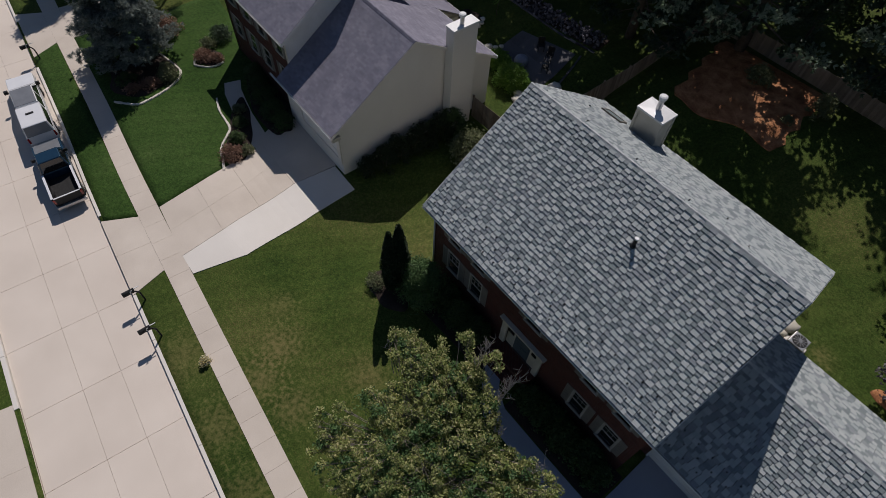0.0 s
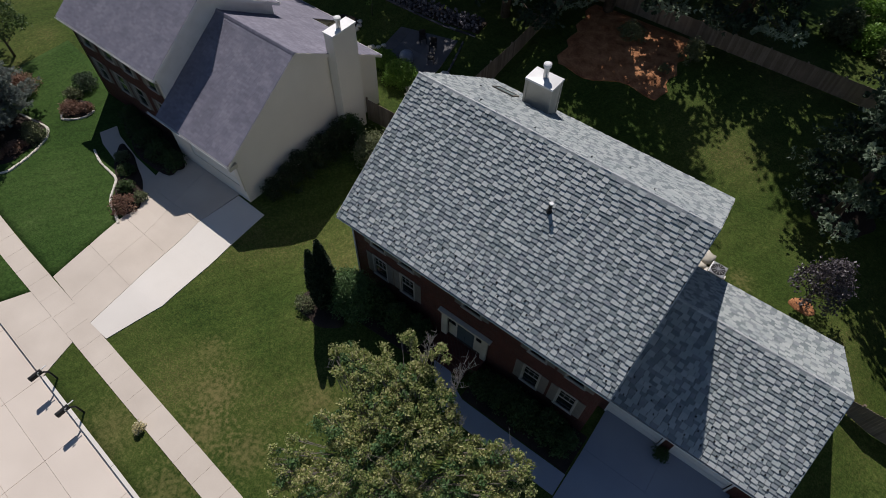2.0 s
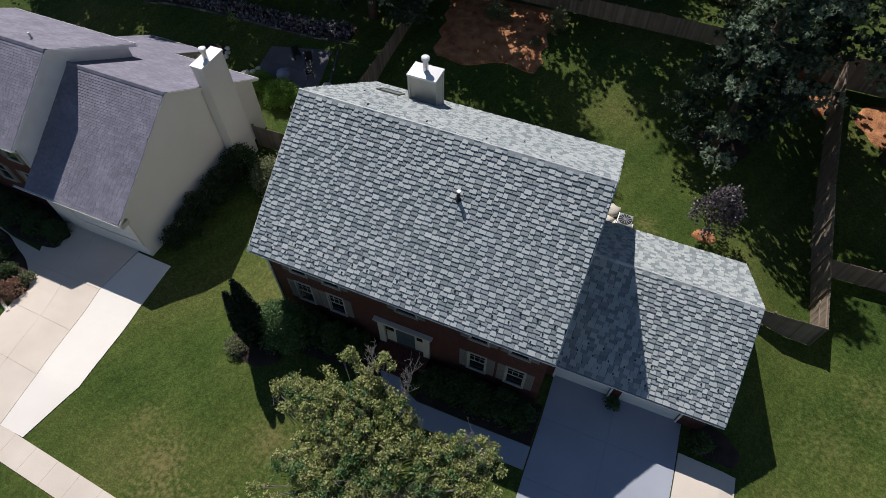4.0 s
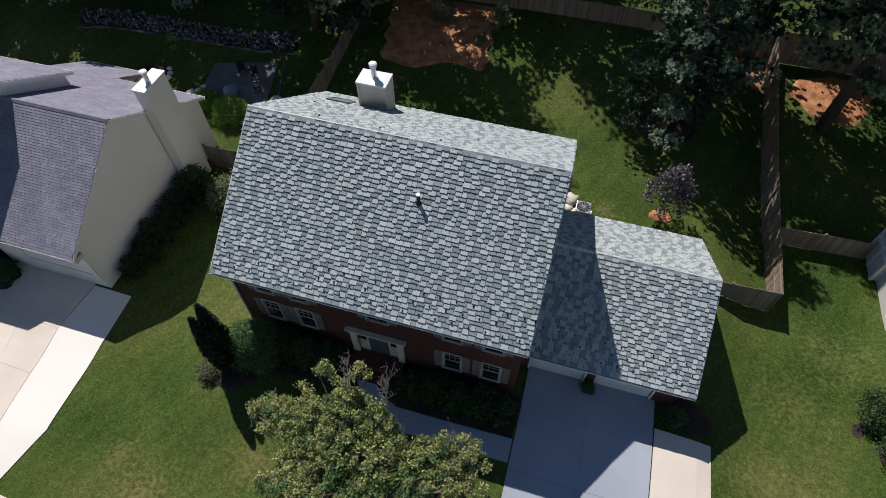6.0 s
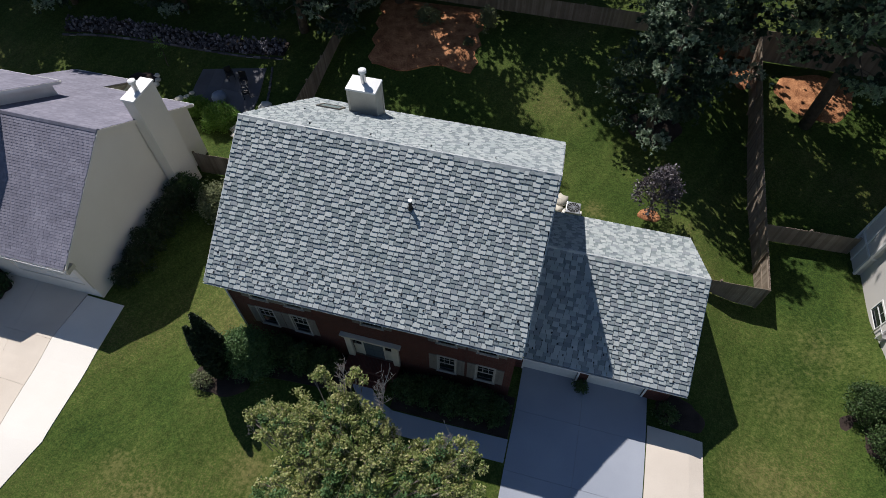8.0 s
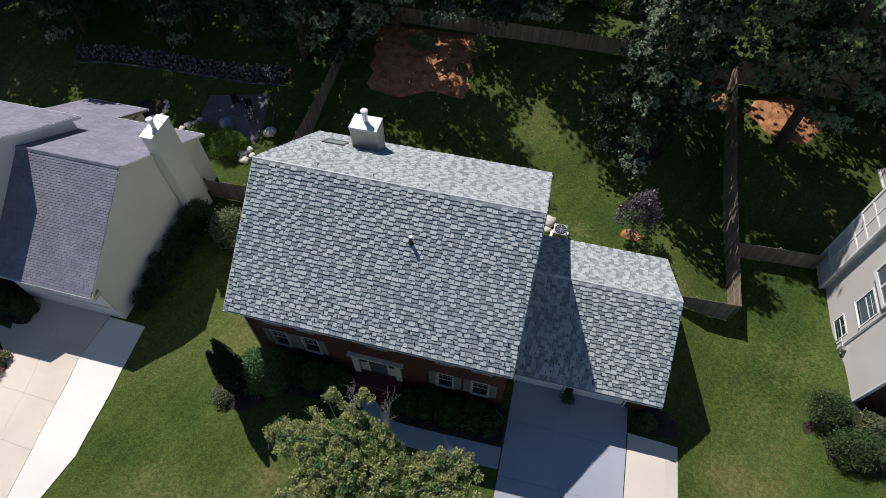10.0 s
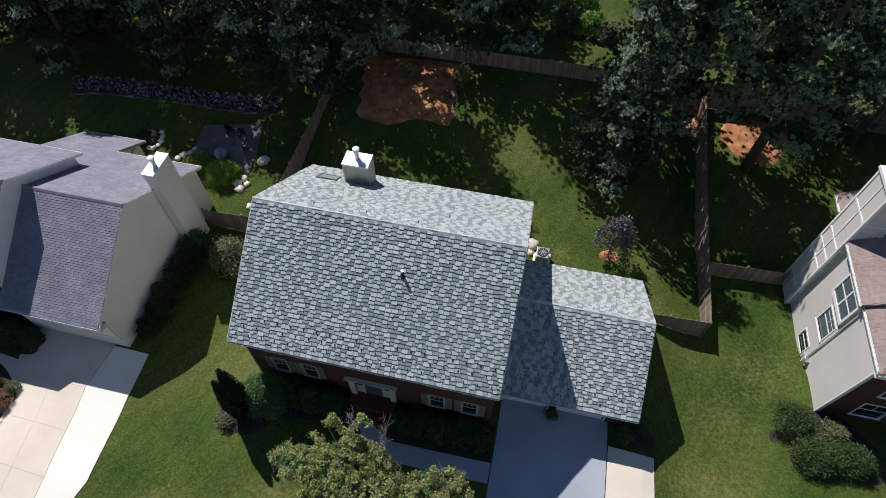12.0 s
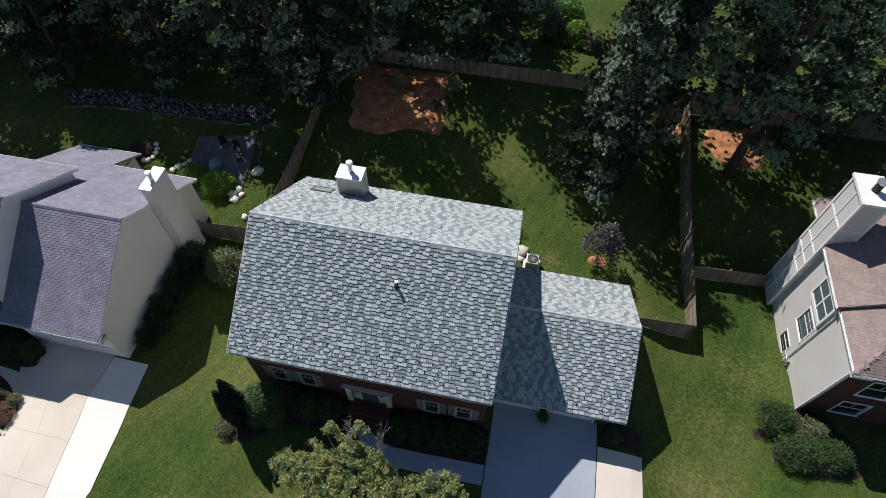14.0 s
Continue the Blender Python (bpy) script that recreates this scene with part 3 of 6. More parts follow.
def wall_y(x0, x1, z0, z1, y, thick, holes):
    """A wall along x with its outer face at y (thick goes to +y if positive) and openings (xa, xb, za, zb) through it."""
    s = Shape()
    ya, yb = min(y, y + thick), max(y, y + thick)
    xs = sorted({x0, x1, *[h[0] for h in holes], *[h[1] for h in holes]})
    zs = sorted({z0, z1, *[h[2] for h in holes], *[h[3] for h in holes]})
    n, m = len(xs), len(zs)
    s.v = [(x, yy, z) for yy in (ya, yb) for z in zs for x in xs]

    def solid(i, j):
        if not (0 <= i < n - 1 and 0 <= j < m - 1):
            return False
        cx, cz = (xs[i] + xs[i + 1]) / 2, (zs[j] + zs[j + 1]) / 2
        return not any(h[0] < cx < h[1] and h[2] < cz < h[3] for h in holes)
    p = lambda i, j, k: k * n * m + j * n + i
    for i in range(n - 1):
        for j in range(m - 1):
            if not solid(i, j):
                continue
            s.f += [(p(i, j, 0), p(i + 1, j, 0), p(i + 1, j + 1, 0), p(i, j + 1, 0)), (p(i, j, 1), p(i, j + 1, 1), p(i + 1, j + 1, 1), p(i + 1, j, 1))]
            if not solid(i - 1, j):
                s.f.append((p(i, j, 1), p(i, j, 0), p(i, j + 1, 0), p(i, j + 1, 1)))
            if not solid(i + 1, j):
                s.f.append((p(i + 1, j, 0), p(i + 1, j, 1), p(i + 1, j + 1, 1), p(i + 1, j + 1, 0)))
            if not solid(i, j - 1):
                s.f.append((p(i, j, 0), p(i, j, 1), p(i + 1, j, 1), p(i + 1, j, 0)))
            if not solid(i, j + 1):
                s.f.append((p(i, j + 1, 0), p(i + 1, j + 1, 0), p(i + 1, j + 1, 1), p(i, j + 1, 1)))
    return s


def wall_x(y0, y1, z0, z1, x, thick, holes):
    s = wall_y(y0, y1, z0, z1, x, thick, holes)
    s.v = [(b, a, c) for a, b, c in s.v]
    s.f = [tuple(reversed(f)) for f in s.f]
    return s


def window(parent, a, b, z0, z1, y, out=-1, axis="y", shutters=True, grid=(3, 2), frame_mat=None, glass=None, name="window", sill=True):
    """A double-hung window in a wall along x (axis y) or along y (axis x), its glass set back from the face at y."""
    frame_mat, glass = frame_mat or WHITE, glass or GLASS
    sw = (lambda s: s) if axis == "y" else swap

    def bx(s, p0, p1, q0, q1, r0, r1):
        lo, hi = sorted((y + out * q0, y + out * q1))
        return s.box(p0, p1, lo, hi, r0, r1)
    w = part(name, sw(bx(bx(bx(bx(Shape(), a - 0.07, a, -0.1, 0.03, z0 - 0.05, z1 + 0.09), b, b + 0.07, -0.1, 0.03, z0 - 0.05, z1 + 0.09), a, b, -0.1, 0.035, z1, z1 + 0.09), a, b, -0.1, 0.04, z0 - 0.05, z0)), frame_mat, parent)
    mid = (z0 + z1) / 2
    part("sash", sw(bx(bx(bx(Shape(), a, b, -0.07, -0.02, mid - 0.025, mid + 0.025), a, a + 0.04, -0.07, -0.02, z0, z1), b - 0.04, b, -0.07, -0.02, z0, z1)), frame_mat, w)
    for za, zb in ((z0, mid - 0.025), (mid + 0.025, z1)):
        part("pane", sw(bx(Shape(), a + 0.04, b - 0.04, -0.06, -0.045, za, zb)), glass, w)
        if grid and za > z0:
            s = Shape()
            for i in range(1, grid[0]):
                x = a + (b - a) * i / grid[0]
                bx(s, x - 0.01, x + 0.01, -0.043, -0.028, za, zb)
            for i in range(1, grid[1]):
                zz = za + (zb - za) * i / grid[1]
                bx(s, a + 0.04, b - 0.04, -0.042, -0.03, zz - 0.01, zz + 0.01)
            part("glazing_bars", sw(s), frame_mat, w)
    if sill:
        part("sill", sw(bx(Shape(), a - 0.1, b + 0.1, 0.0, 0.07, z0 - 0.1, z0 - 0.05)), frame_mat, w)
    if shutters:
        for p in (a - 0.07 - 0.36, b + 0.07):
            s = bx(Shape(), p, p + 0.36, 0.0, 0.03, z0 - 0.05, z1 + 0.06)
            k = 12
            for i in range(k):
                zz = z0 + 0.03 + (z1 - z0 - 0.08) * i / k
                bx(s, p + 0.05, p + 0.31, 0.03, 0.042, zz, zz + 0.05)
            part("shutter", sw(s), SHUTTER, w, "taupe louvred shutter")
    return w


def swap(s):
    s.v = [(b, a, c) for a, b, c in s.v]
    s.f = [tuple(reversed(f)) for f in s.f]
    return s


# ---- the brick house ----
HX0, HX1, HY0, HY1, HZ = -12.46, 0.93, 9.94, 21.71, 5.79
HYR, HZR = 15.68, 9.79
GX1, GY0, GY1, GZ, GYR, GZR = 7.96, 11.43, 19.76, 2.80, 15.60, 5.40
WF, WB, WL, WR = 10.45, 21.3, -12.25, 0.72
GF, GB, GR = 11.98, 19.4, 7.72


def brick_house():
    h = thing("house", "two-storey red brick house with grey slate-look roof and attached garage", "house")
    kf, kb = (HZR - HZ) / (HYR - HY0), (HZR - HZ) / (HY1 - HYR)
    wins = [(-11.05, -10.3), (-9.4, -8.65), (-2.55, -1.8), (-0.82, -0.05)]
    low = (1.95, 1.95, 1.5, 1.5)
    holes = [(a, b, z, z + 1.4) for (a, b), z in zip(wins, low)] + [(-6.62, -4.7, 0.9, 2.72)] + [(a, b, 4.25, 5.35) for a, b in wins] + [(-5.9, -5.0, 4.25, 5.35)]
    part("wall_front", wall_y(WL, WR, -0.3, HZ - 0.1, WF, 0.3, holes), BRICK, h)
    part("wall_back", wall_y(WL, WR, -0.3, HZ - 0.1, WB, -0.3, []), SIDING, h)
    for x, t in ((WL, 0.28), (WR, -0.28)):
        poly = [(x, WF + 0.3, -0.3), (x, WB - 0.3, -0.3), (x, WB - 0.3, HZ - 0.1), (x, HYR, HZR - 0.28), (x, WF + 0.3, HZ - 0.05 + 0.3 * kf)]
        if t > 0:
            poly = list(reversed(poly))
        s = Shape().prism(poly, (t, 0, 0))
        part("wall_side", s, SIDING, h, "cream lap-sided gable wall")
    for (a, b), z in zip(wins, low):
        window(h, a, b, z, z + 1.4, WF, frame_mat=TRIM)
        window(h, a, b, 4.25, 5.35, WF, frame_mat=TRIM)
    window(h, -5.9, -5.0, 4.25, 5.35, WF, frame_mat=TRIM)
    # front door with sidelights in a white surround
    d = part("door_surround", Shape().box(-7.0, -4.32, WF - 0.16, WF + 0.05, 2.72, 2.9), CREAM, h, "cream classical door surround")
    part("cornice", Shape().box(-7.08, -4.24, WF - 0.22, WF + 0.05, 2.903, 2.97), CREAM, d)
    for x0, x1, y0, y1 in ((-6.92, -6.62, -0.12, 0.05), (-4.7, -4.4, -0.12, 0.05), (-6.22, -6.14, 0.053, 0.13), (-5.18, -5.1, 0.053, 0.13)):
        part("pilaster" if y0 < 0 else "mullion", Shape().box(x0, x1, WF + y0, WF + y1, 0.88, 2.717), CREAM, d)
    part("door", Shape().box(-6.14, -5.18, WF + 0.08, WF + 0.13, 0.9, 2.7).box(-6.04, -5.7, WF + 0.065, WF + 0.08, 1.05, 1.6).box(-5.62, -5.28, WF + 0.065, WF + 0.08, 1.05, 1.6).box(-6.04, -5.7, WF + 0.065, WF + 0.08, 1.72, 2.52).box(-5.62, -5.28, WF + 0.065, WF + 0.08, 1.72, 2.52), PALE_GLASS, d, "dark panelled door with glossy storm door")
    for a, b in ((-6.62, -6.22), (-5.1, -4.7)):
        part("sidelight", Shape().box(a, b, WF + 0.09, WF + 0.11, 1.85, 2.4), GLASS, d)
        part("sidelight_panel", Shape().box(a, b, WF + 0.07, WF + 0.12, 0.9, 1.85), CREAM, d)
        part("sidelight_head", Shape().box(a, b, WF + 0.07, WF + 0.12, 2.4, 2.72), CREAM, d)
    part("doorstep", Shape().box(-6.95, -4.4, WF - 0.75, WF, 0.1, 0.86), BRICK, h, bevel=0.02)
    part("doorstep", Shape().box(-6.6, -4.8, WF - 1.03, WF - 0.752, 0.1, 0.66), BRICK, h, bevel=0.02)
    part("doorstep", Shape().box(-6.6, -4.8, WF - 1.3, WF - 1.032, 0.1, 0.5), BRICK, h, bevel=0.02)
    # main roof
    f, b = gable_deck(HX0, HX1, HY0, HYR, HY1, HZ, HZR)
    lf, lb = math.hypot(HYR - HY0, HZR - HZ), math.hypot(HY1 - HYR, HZR - HZ)
    rf = part("roof_front", f, BLACK, h)
    rb = part("roof_back", b, BLACK, h)
    tile_roof(rf, (HX0, HY0, HZ), (1, 0, 0), (0, HYR - HY0, HZR - HZ), HX1 - HX0, lf, 0.194, 0.046, SLATE, (300, (-1.5, 11.5, 7.0)), 3)
    tile_roof(rb, (HX1, HY1, HZ), (-1, 0, 0), (0, HYR - HY1, HZR - HZ), HX1 - HX0, lb, 0.194, 0.046, SLATE, None, 4)
    ridge_caps(rf, HX0, HX1, HYR, HZR, kf, kb, CAP)
    for x in (HX0, HX1):
        s = Shape()
        o = -0.03 if x == HX0 else 0.0
        s.prism([(x + o, HY0, HZ - 0.16), (x + o, HYR, HZR - 0.16), (x + o, HYR, HZR + 0.01), (x + o, HY0, HZ + 0.01)], (0.03, 0, 0))
        s.prism([(x + o, HYR, HZR - 0.16), (x + o, HY1, HZ - 0.16), (x + o, HY1, HZ + 0.01), (x + o, HYR, HZR + 0.01)], (0.03, 0, 0))
        part("rake_board", s, WHITE, h)
    part("soffit", Shape().box(HX0, HX1, HY0 + 0.02, WF, HZ - 0.19, HZ - 0.15), WHITE, h)
    part("soffit", Shape().box(HX0, HX1, WB, HY1 - 0.02, HZ - 0.19, HZ - 0.15), WHITE, h)
    gutter(h, (HX0, HY0, HZ - 0.02), (HX1, HY0, HZ - 0.02), (0, -1, 0))
    gutter(h, (HX0, HY1, HZ - 0.02), (HX1, HY1, HZ - 0.02), (0, 1, 0))
    # garage
    gf, gb = (GZR - GZ) / (GYR - GY0), (GZR - GZ) / (GY1 - GYR)
    doors = [(1.18, 3.62), (4.2, 6.62)]
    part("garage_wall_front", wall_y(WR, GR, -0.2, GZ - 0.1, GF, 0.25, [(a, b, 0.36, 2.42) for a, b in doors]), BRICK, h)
    part("garage_wall_back", wall_y(WR, GR, -0.5, GZ - 0.1, GB, -0.25, []), SIDING, h)
    part("garage_wall_side", Shape().prism(list([(GR, GF + 0.25, -0.5), (GR, GB - 0.25, -0.5), (GR, GB - 0.25, GZ - 0.05), (GR, GYR, GZR - 0.25), (GR, GF + 0.25, GZ - 0.05)]), (-0.2, 0, 0)), SIDING, h)
    for a, b in doors:
        g = part("garage_door", Shape().box(a, b, GF + 0.1, GF + 0.14, 0.36, 2.42), WHITE, h, "white sectional garage door")
        for i in range(4):
            z = 0.37 + i * 0.513
            s = Shape().box(a + 0.01, b - 0.01, GF + 0.07, GF + 0.1, z, z + 0.5)
            for k in range(4):
                p = a + 0.1 + k * (b - a - 0.1) / 4
                s.box(p, p + (b - a) / 4 - 0.14, GF + 0.055, GF + 0.07, z + 0.1, z + 0.4)
            part("door_panel", s, WHITE, g)
        part("door_trim", Shape().box(a - 0.09, a, GF - 0.02, GF + 0.1, 0.36, 2.5).box(b, b + 0.09, GF - 0.02, GF + 0.1, 0.36, 2.5).box(a, b, GF - 0.02, GF + 0.1, 2.42, 2.5), WHITE, g)
    f, b = gable_deck(HX1 + 0.005, GX1, GY0, GYR, GY1, GZ, GZR)
    lf, lb = math.hypot(GYR - GY0, GZR - GZ), math.hypot(GY1 - GYR, GZR - GZ)
    rf = part("garage_roof_front", f, BLACK, h)
    rb = part("garage_roof_back", b, BLACK, h)
    tile_roof(rf, (WR, GY0, GZ), (1, 0, 0), (0, GYR - GY0, GZR - GZ), GX1 - WR, lf, 0.194, 0.046, SLATE, None, 5)
    tile_roof(rb, (GX1, GY1, GZ), (-1, 0, 0), (0, GYR - GY1, GZR - GZ), GX1 - WR, lb, 0.194, 0.046, SLATE, None, 6)
    ridge_caps(rf, WR, GX1, GYR, GZR, gf, gb, CAP)
    s = Shape()
    s.prism([(GX1, GY0, GZ - 0.16), (GX1, GYR, GZR - 0.16), (GX1, GYR, GZR + 0.01), (GX1, GY0, GZ + 0.01)], (0.03, 0, 0))
    s.prism([(GX1, GYR, GZR - 0.16), (GX1, GY1, GZ - 0.16), (GX1, GY1, GZ + 0.01), (GX1, GYR, GZR + 0.01)], (0.03, 0, 0))
    part("rake_board", s, WHITE, h)
    part("soffit", Shape().box(WR, GX1, GY0 + 0.02, GF, GZ - 0.19, GZ - 0.15), WHITE, h)
    gutter(h, (HX1, GY0, GZ - 0.02), (GX1, GY0, GZ - 0.02), (0, -1, 0))
    gutter(h, (HX1, GY1, GZ - 0.02), (GX1, GY1, GZ - 0.02), (0, 1, 0))
    # chimney chase, white metal cap and round flue
    cx0, cx1, cy0, cy1, ct = -9.62, -8.12, 19.95, 21.0, 8.32
    ch = part("chimney", Shape().box(cx0 + 0.06, cx1 - 0.06, cy0 + 0.06, cy1 - 0.06, 5.6, ct).box(cx0 + 0.02, cx0 + 0.14, cy0 + 0.02, cy0 + 0.14, 5.7, ct - 0.01).box(cx1 - 0.14, cx1 - 0.02, cy0 + 0.02, cy0 + 0.14, 5.7, ct - 0.01).box(cx0 + 0.02, cx0 + 0.14, cy1 - 0.14, cy1 - 0.02, 5.7, ct - 0.01).box(cx1 - 0.14, cx1 - 0.02, cy1 - 0.14, cy1 - 0.02, 5.7, ct - 0.01), CREAM, h, "cream boxed chimney chase with corner boards")
    part("chimney_cap", Shape().add([(cx0, cy0, ct), (cx1, cy0, ct), (cx1, cy1, ct), (cx0, cy1, ct), (cx0, cy0, ct + 0.1), (cx1, cy0, ct + 0.1), (cx1, cy1, ct + 0.1), (cx0, cy1, ct + 0.1), (-8.9, 20.45, ct + 0.16)], [(3, 2, 1, 0), (0, 1, 5, 4), (1, 2, 6, 5), (2, 3, 7, 6), (3, 0, 4, 7), (4, 5, 8), (5, 6, 8), (6, 7, 8), (7, 4, 8)]), WHITE_METAL, ch, "white metal chimney cap")
    fl = part("flue", Shape().tube([(-8.87, 20.5, ct), (-8.87, 20.5, 9.02)], [0.13, 0.13], 16), METAL, ch, smooth=False)
    part("flue_cap", Shape().tube([(-8.87, 20.5, 9.03), (-8.87, 20.5, 9.06), (-8.87, 20.5, 9.2), (-8.87, 20.5, 9.24)], [0.15, 0.19, 0.19, 0.12], 18), WHITE_METAL, ch)
    # plumbing vent, skylight, small ridge vents
    vz = HZ + kf * (13.72 - HY0)
    part("plumbing_vent", Shape().tube([(-4.5, 13.72, vz - 0.05), (-4.5, 13.72, vz + 0.12), (-4.5, 13.72, vz + 0.16), (-4.5, 13.72, vz + 0.52)], [0.13, 0.11, 0.07, 0.07], 12), BLACK, h)
    part("vent_top", Shape().tube([(-4.5, 13.72, vz + 0.5), (-4.5, 13.72, vz + 0.56)], [0.085, 0.085], 12), WHITE_METAL, h)
    bz = lambda y: HZR - kb * (y - HYR)
    sl = Shape()
    M = Matrix.Translation((-10.62, 20.05, bz(20.05) + 0.03)) @ Matrix.Rotation(-math.atan(kb), 4, "X")
    for a in ((-0.6, -0.52, -0.42, 0.42), (0.52, 0.6, -0.42, 0.42), (-0.52, 0.52, -0.42, -0.34), (-0.52, 0.52, 0.34, 0.42)):
        sl.box(*a, 0, 0.13, M)
    k = part("skylight", sl, SHUTTER, h, "bronze-framed roof window")
    part("skylight_pane", Shape().box(-0.52, 0.52, -0.34, 0.34, 0.07, 0.1, M), SKY_PANE, k)
    for x, y in ((-9.57, 16.15), (-6.9, 16.15), (-4.33, 16.15), (-1.7, 16.15), (-11.2, 18.6), (-3.1, 17.5)):
        s = Shape().box(-0.06, 0.06, -0.06, 0.06, 0, 0.06, Matrix.Translation((x, y, bz(y))) @ Matrix.Rotation(-math.atan(kb), 4, "X"))
        s.box(-0.012, 0.012, -0.07, 0.07, 0.06, 0.14, Matrix.Translation((x, y, bz(y))) @ Matrix.Rotation(-math.atan(kb), 4, "X"))
        part("roof_vent", s, BLACK, h)
    # snow guards in staggered rows above the eaves
    rng = random.Random(8)
    guard = Shape().box(-0.028, 0.028, -0.04, 0.04, -0.03, 0.012).box(-0.028, 0.028, -0.04, -0.025, 0.012, 0.04).mesh("snow_guard", BLACK)
    for (x0, x1, y, z, k, sgn) in ((HX0, HX1, HY0, HZ, kf, 1), (HX1, GX1, GY0, GZ, gf, 1)):
        for r in range(3):
            x = x0 + 0.4 + 0.33 * (r % 2)
            while x < x1 - 0.2:
                d = 0.38 + r * 0.42
                dy = d / math.sqrt(1 + k * k)
                g = part("snow_guard", guard, BLACK, h)
                g.matrix_basis = Matrix.Translation((x, y + sgn * dy, z + k * dy + 0.10)) @ Matrix.Rotation(math.atan(k) * sgn, 4, "X") @ Matrix.Rotation(0 if sgn > 0 else math.pi, 4, "Z")
                x += 0.66
    # downpipes
    for p in (((HX0 + 0.3, WF - 0.06), HZ),):
        (x, y), z = p
        part("downpipe", Shape().tube([(x, HY0 - 0.05, z - 0.12), (x, y, z - 0.5), (x, y, 0.5)], [0.04, 0.04, 0.04], 8), WHITE_METAL, h)
    return h


brick_house()


# ---- the neighbour's house with the purple-grey roof ----
def grey_house():
    h = thing("house", "cream-sided two-storey house with purple-grey shingle roof and garage wing", "house")
    x0, x1, y0, yr, y1, z0, zr, z1 = -27.75, -21.40, 10.23, 16.12, 22.65, 2.55, 6.41, 2.66
    k, kr = (zr - z0) / (yr - y0), (zr - z1) / (y1 - yr)
    part("wing_wall_side", Shape().prism([(-21.6, 10.78, -1.4), (-21.6, 22.3, -1.4), (-21.6, 22.3, 2.7), (-21.6, yr, zr - 0.2), (-21.6, 10.78, 2.72)], (-0.2, 0, 0)), SIDING, h)
    doors = [(-26.3, -22.1)]
    part("wing_wall_front", wall_y(-28.0, -21.8, -1.4, 2.5, 10.78, 0.2, [(a, b, 0.04, 2.15) for a, b in doors]), SIDING, h)
    part("wing_wall_back", wall_y(-27.75, -21.8, -1.4, 2.55, 22.3, -0.2, []), SIDING, h)
    for a, b in doors:
        g = part("garage_door", Shape().box(a, b, 10.85, 10.9, 0.04, 2.15), WHITE, h, "white sectional garage door")
        for i in range(4):
            part("door_panel", Shape().box(a + 0.02, b - 0.02, 10.82, 10.85, 0.06 + i * 0.525, 0.56 + i * 0.525), WHITE, g)
    f, b = gable_deck(x0, x1, y0, yr, y1, z0, zr, 0.14, z1)
    rf, rb = part("wing_roof_front", f, JOINT, h), part("wing_roof_back", b, JOINT, h)
    lf = math.hypot(yr - y0, zr - z0)
    small = (0.22, 0.28, 0.33)
    tile_roof(rf, (x0, y0, z0), (1, 0, 0), (0, yr - y0, zr - z0), x1 - x0, lf, 0.145, 0.02, ASPHALT_SHINGLE, None, 21, small, rest="shingles", jitter=0.0)
    tile_roof(rb, (x1, y1, z1), (-1, 0, 0), (0, yr - y1, zr - z1), x1 - x0, math.hypot(y1 - yr, zr - z1), 0.145, 0.02, ASPHALT_SHINGLE, None, 22, small, rest="shingles", jitter=0.0)
    # lean-to that carries the rear slope further down
    yb = 25.3
    cz, ct = zr - (yb - yr) * kr, zr - (18.0 - yr) * kr
    s = Shape().prism([(-32.6, 18.0, ct), (-32.6, yb, cz), (-32.6, yb, cz - 0.14), (-32.6, 18.0, ct - 0.14)], (4.845, 0, 0))
    rc = part("lean_to_roof", s, JOINT, h)
    tile_roof(rc, (-27.755, yb, cz), (-1, 0, 0), (0, 18.0 - yb, ct - cz), 4.845, math.hypot(yb - 18.0, ct - cz), 0.145, 0.02, ASPHALT_SHINGLE, None, 23, small, rest="shingles", jitter=0.0)
    part("lean_to_wall", wall_y(-32.4, -28.1, -1.4, cz, yb - 0.3, -0.2, []), SIDING, h)
    part("lean_to_wall", wall_x(20.2, yb - 0.5, -1.4, cz - 0.05, -28.1, -0.2, []), SIDING, h)
    gutter(h, (-32.6, yb, cz - 0.02), (-27.755, yb, cz - 0.02), (0, 1, 0))
    ridge_caps(rf, x0, x1, yr, zr, k, kr, ASPHALT_SHINGLE, 0.28, 0.14)
    s = Shape()
    s.prism([(x1, y0, z0 - 0.16), (x1, yr, zr - 0.16), (x1, yr, zr + 0.01), (x1, y0, z0 + 0.01)], (0.025, 0, 0))
    s.prism([(x1, yr, zr - 0.16), (x1, y1, z1 - 0.16), (x1, y1, z1 + 0.01), (x1, yr, zr + 0.01)], (0.025, 0, 0))
    part("rake_board", s, SIDING, h)
    gutter(h, (x0 - 0.8, y0, z0 - 0.02), (x1, y0, z0 - 0.02), (0, -1, 0))
    gutter(h, (-27.75, y1, z1 - 0.02), (x1, y1, z1 - 0.02), (0, 1, 0))
    part("downpipe", Shape().tube([(x1 - 0.1, y0 - 0.05, z0 - 0.1), (-21.56, 10.72, z0 - 0.45), (-21.56, 10.72, 0.0)], [0.04] * 3, 8), CREAM, h)
    part("eave_return", Shape().box(-21.6, x1, y0, 10.78, z0 - 0.42, z0 - 0.16), CREAM, h)
    # two-storey block
    a0, a1, b0, br, b1, c0, cr, c1 = -37.0, -27.45, 10.9, 15.3, 20.2, 4.85, 7.8, 5.05
    ka, kb = (cr - c0) / (br - b0), (cr - c1) / (b1 - br)
    part("main_wall_side", Shape().prism([(-27.75, 11.25, -1.4), (-27.75, 19.85, -1.4), (-27.75, 19.85, c1), (-27.75, br, cr - 0.2), (-27.75, 11.25, c0)], (-0.25, 0, 0)), WHITE, h, "white lap-sided gable wall")
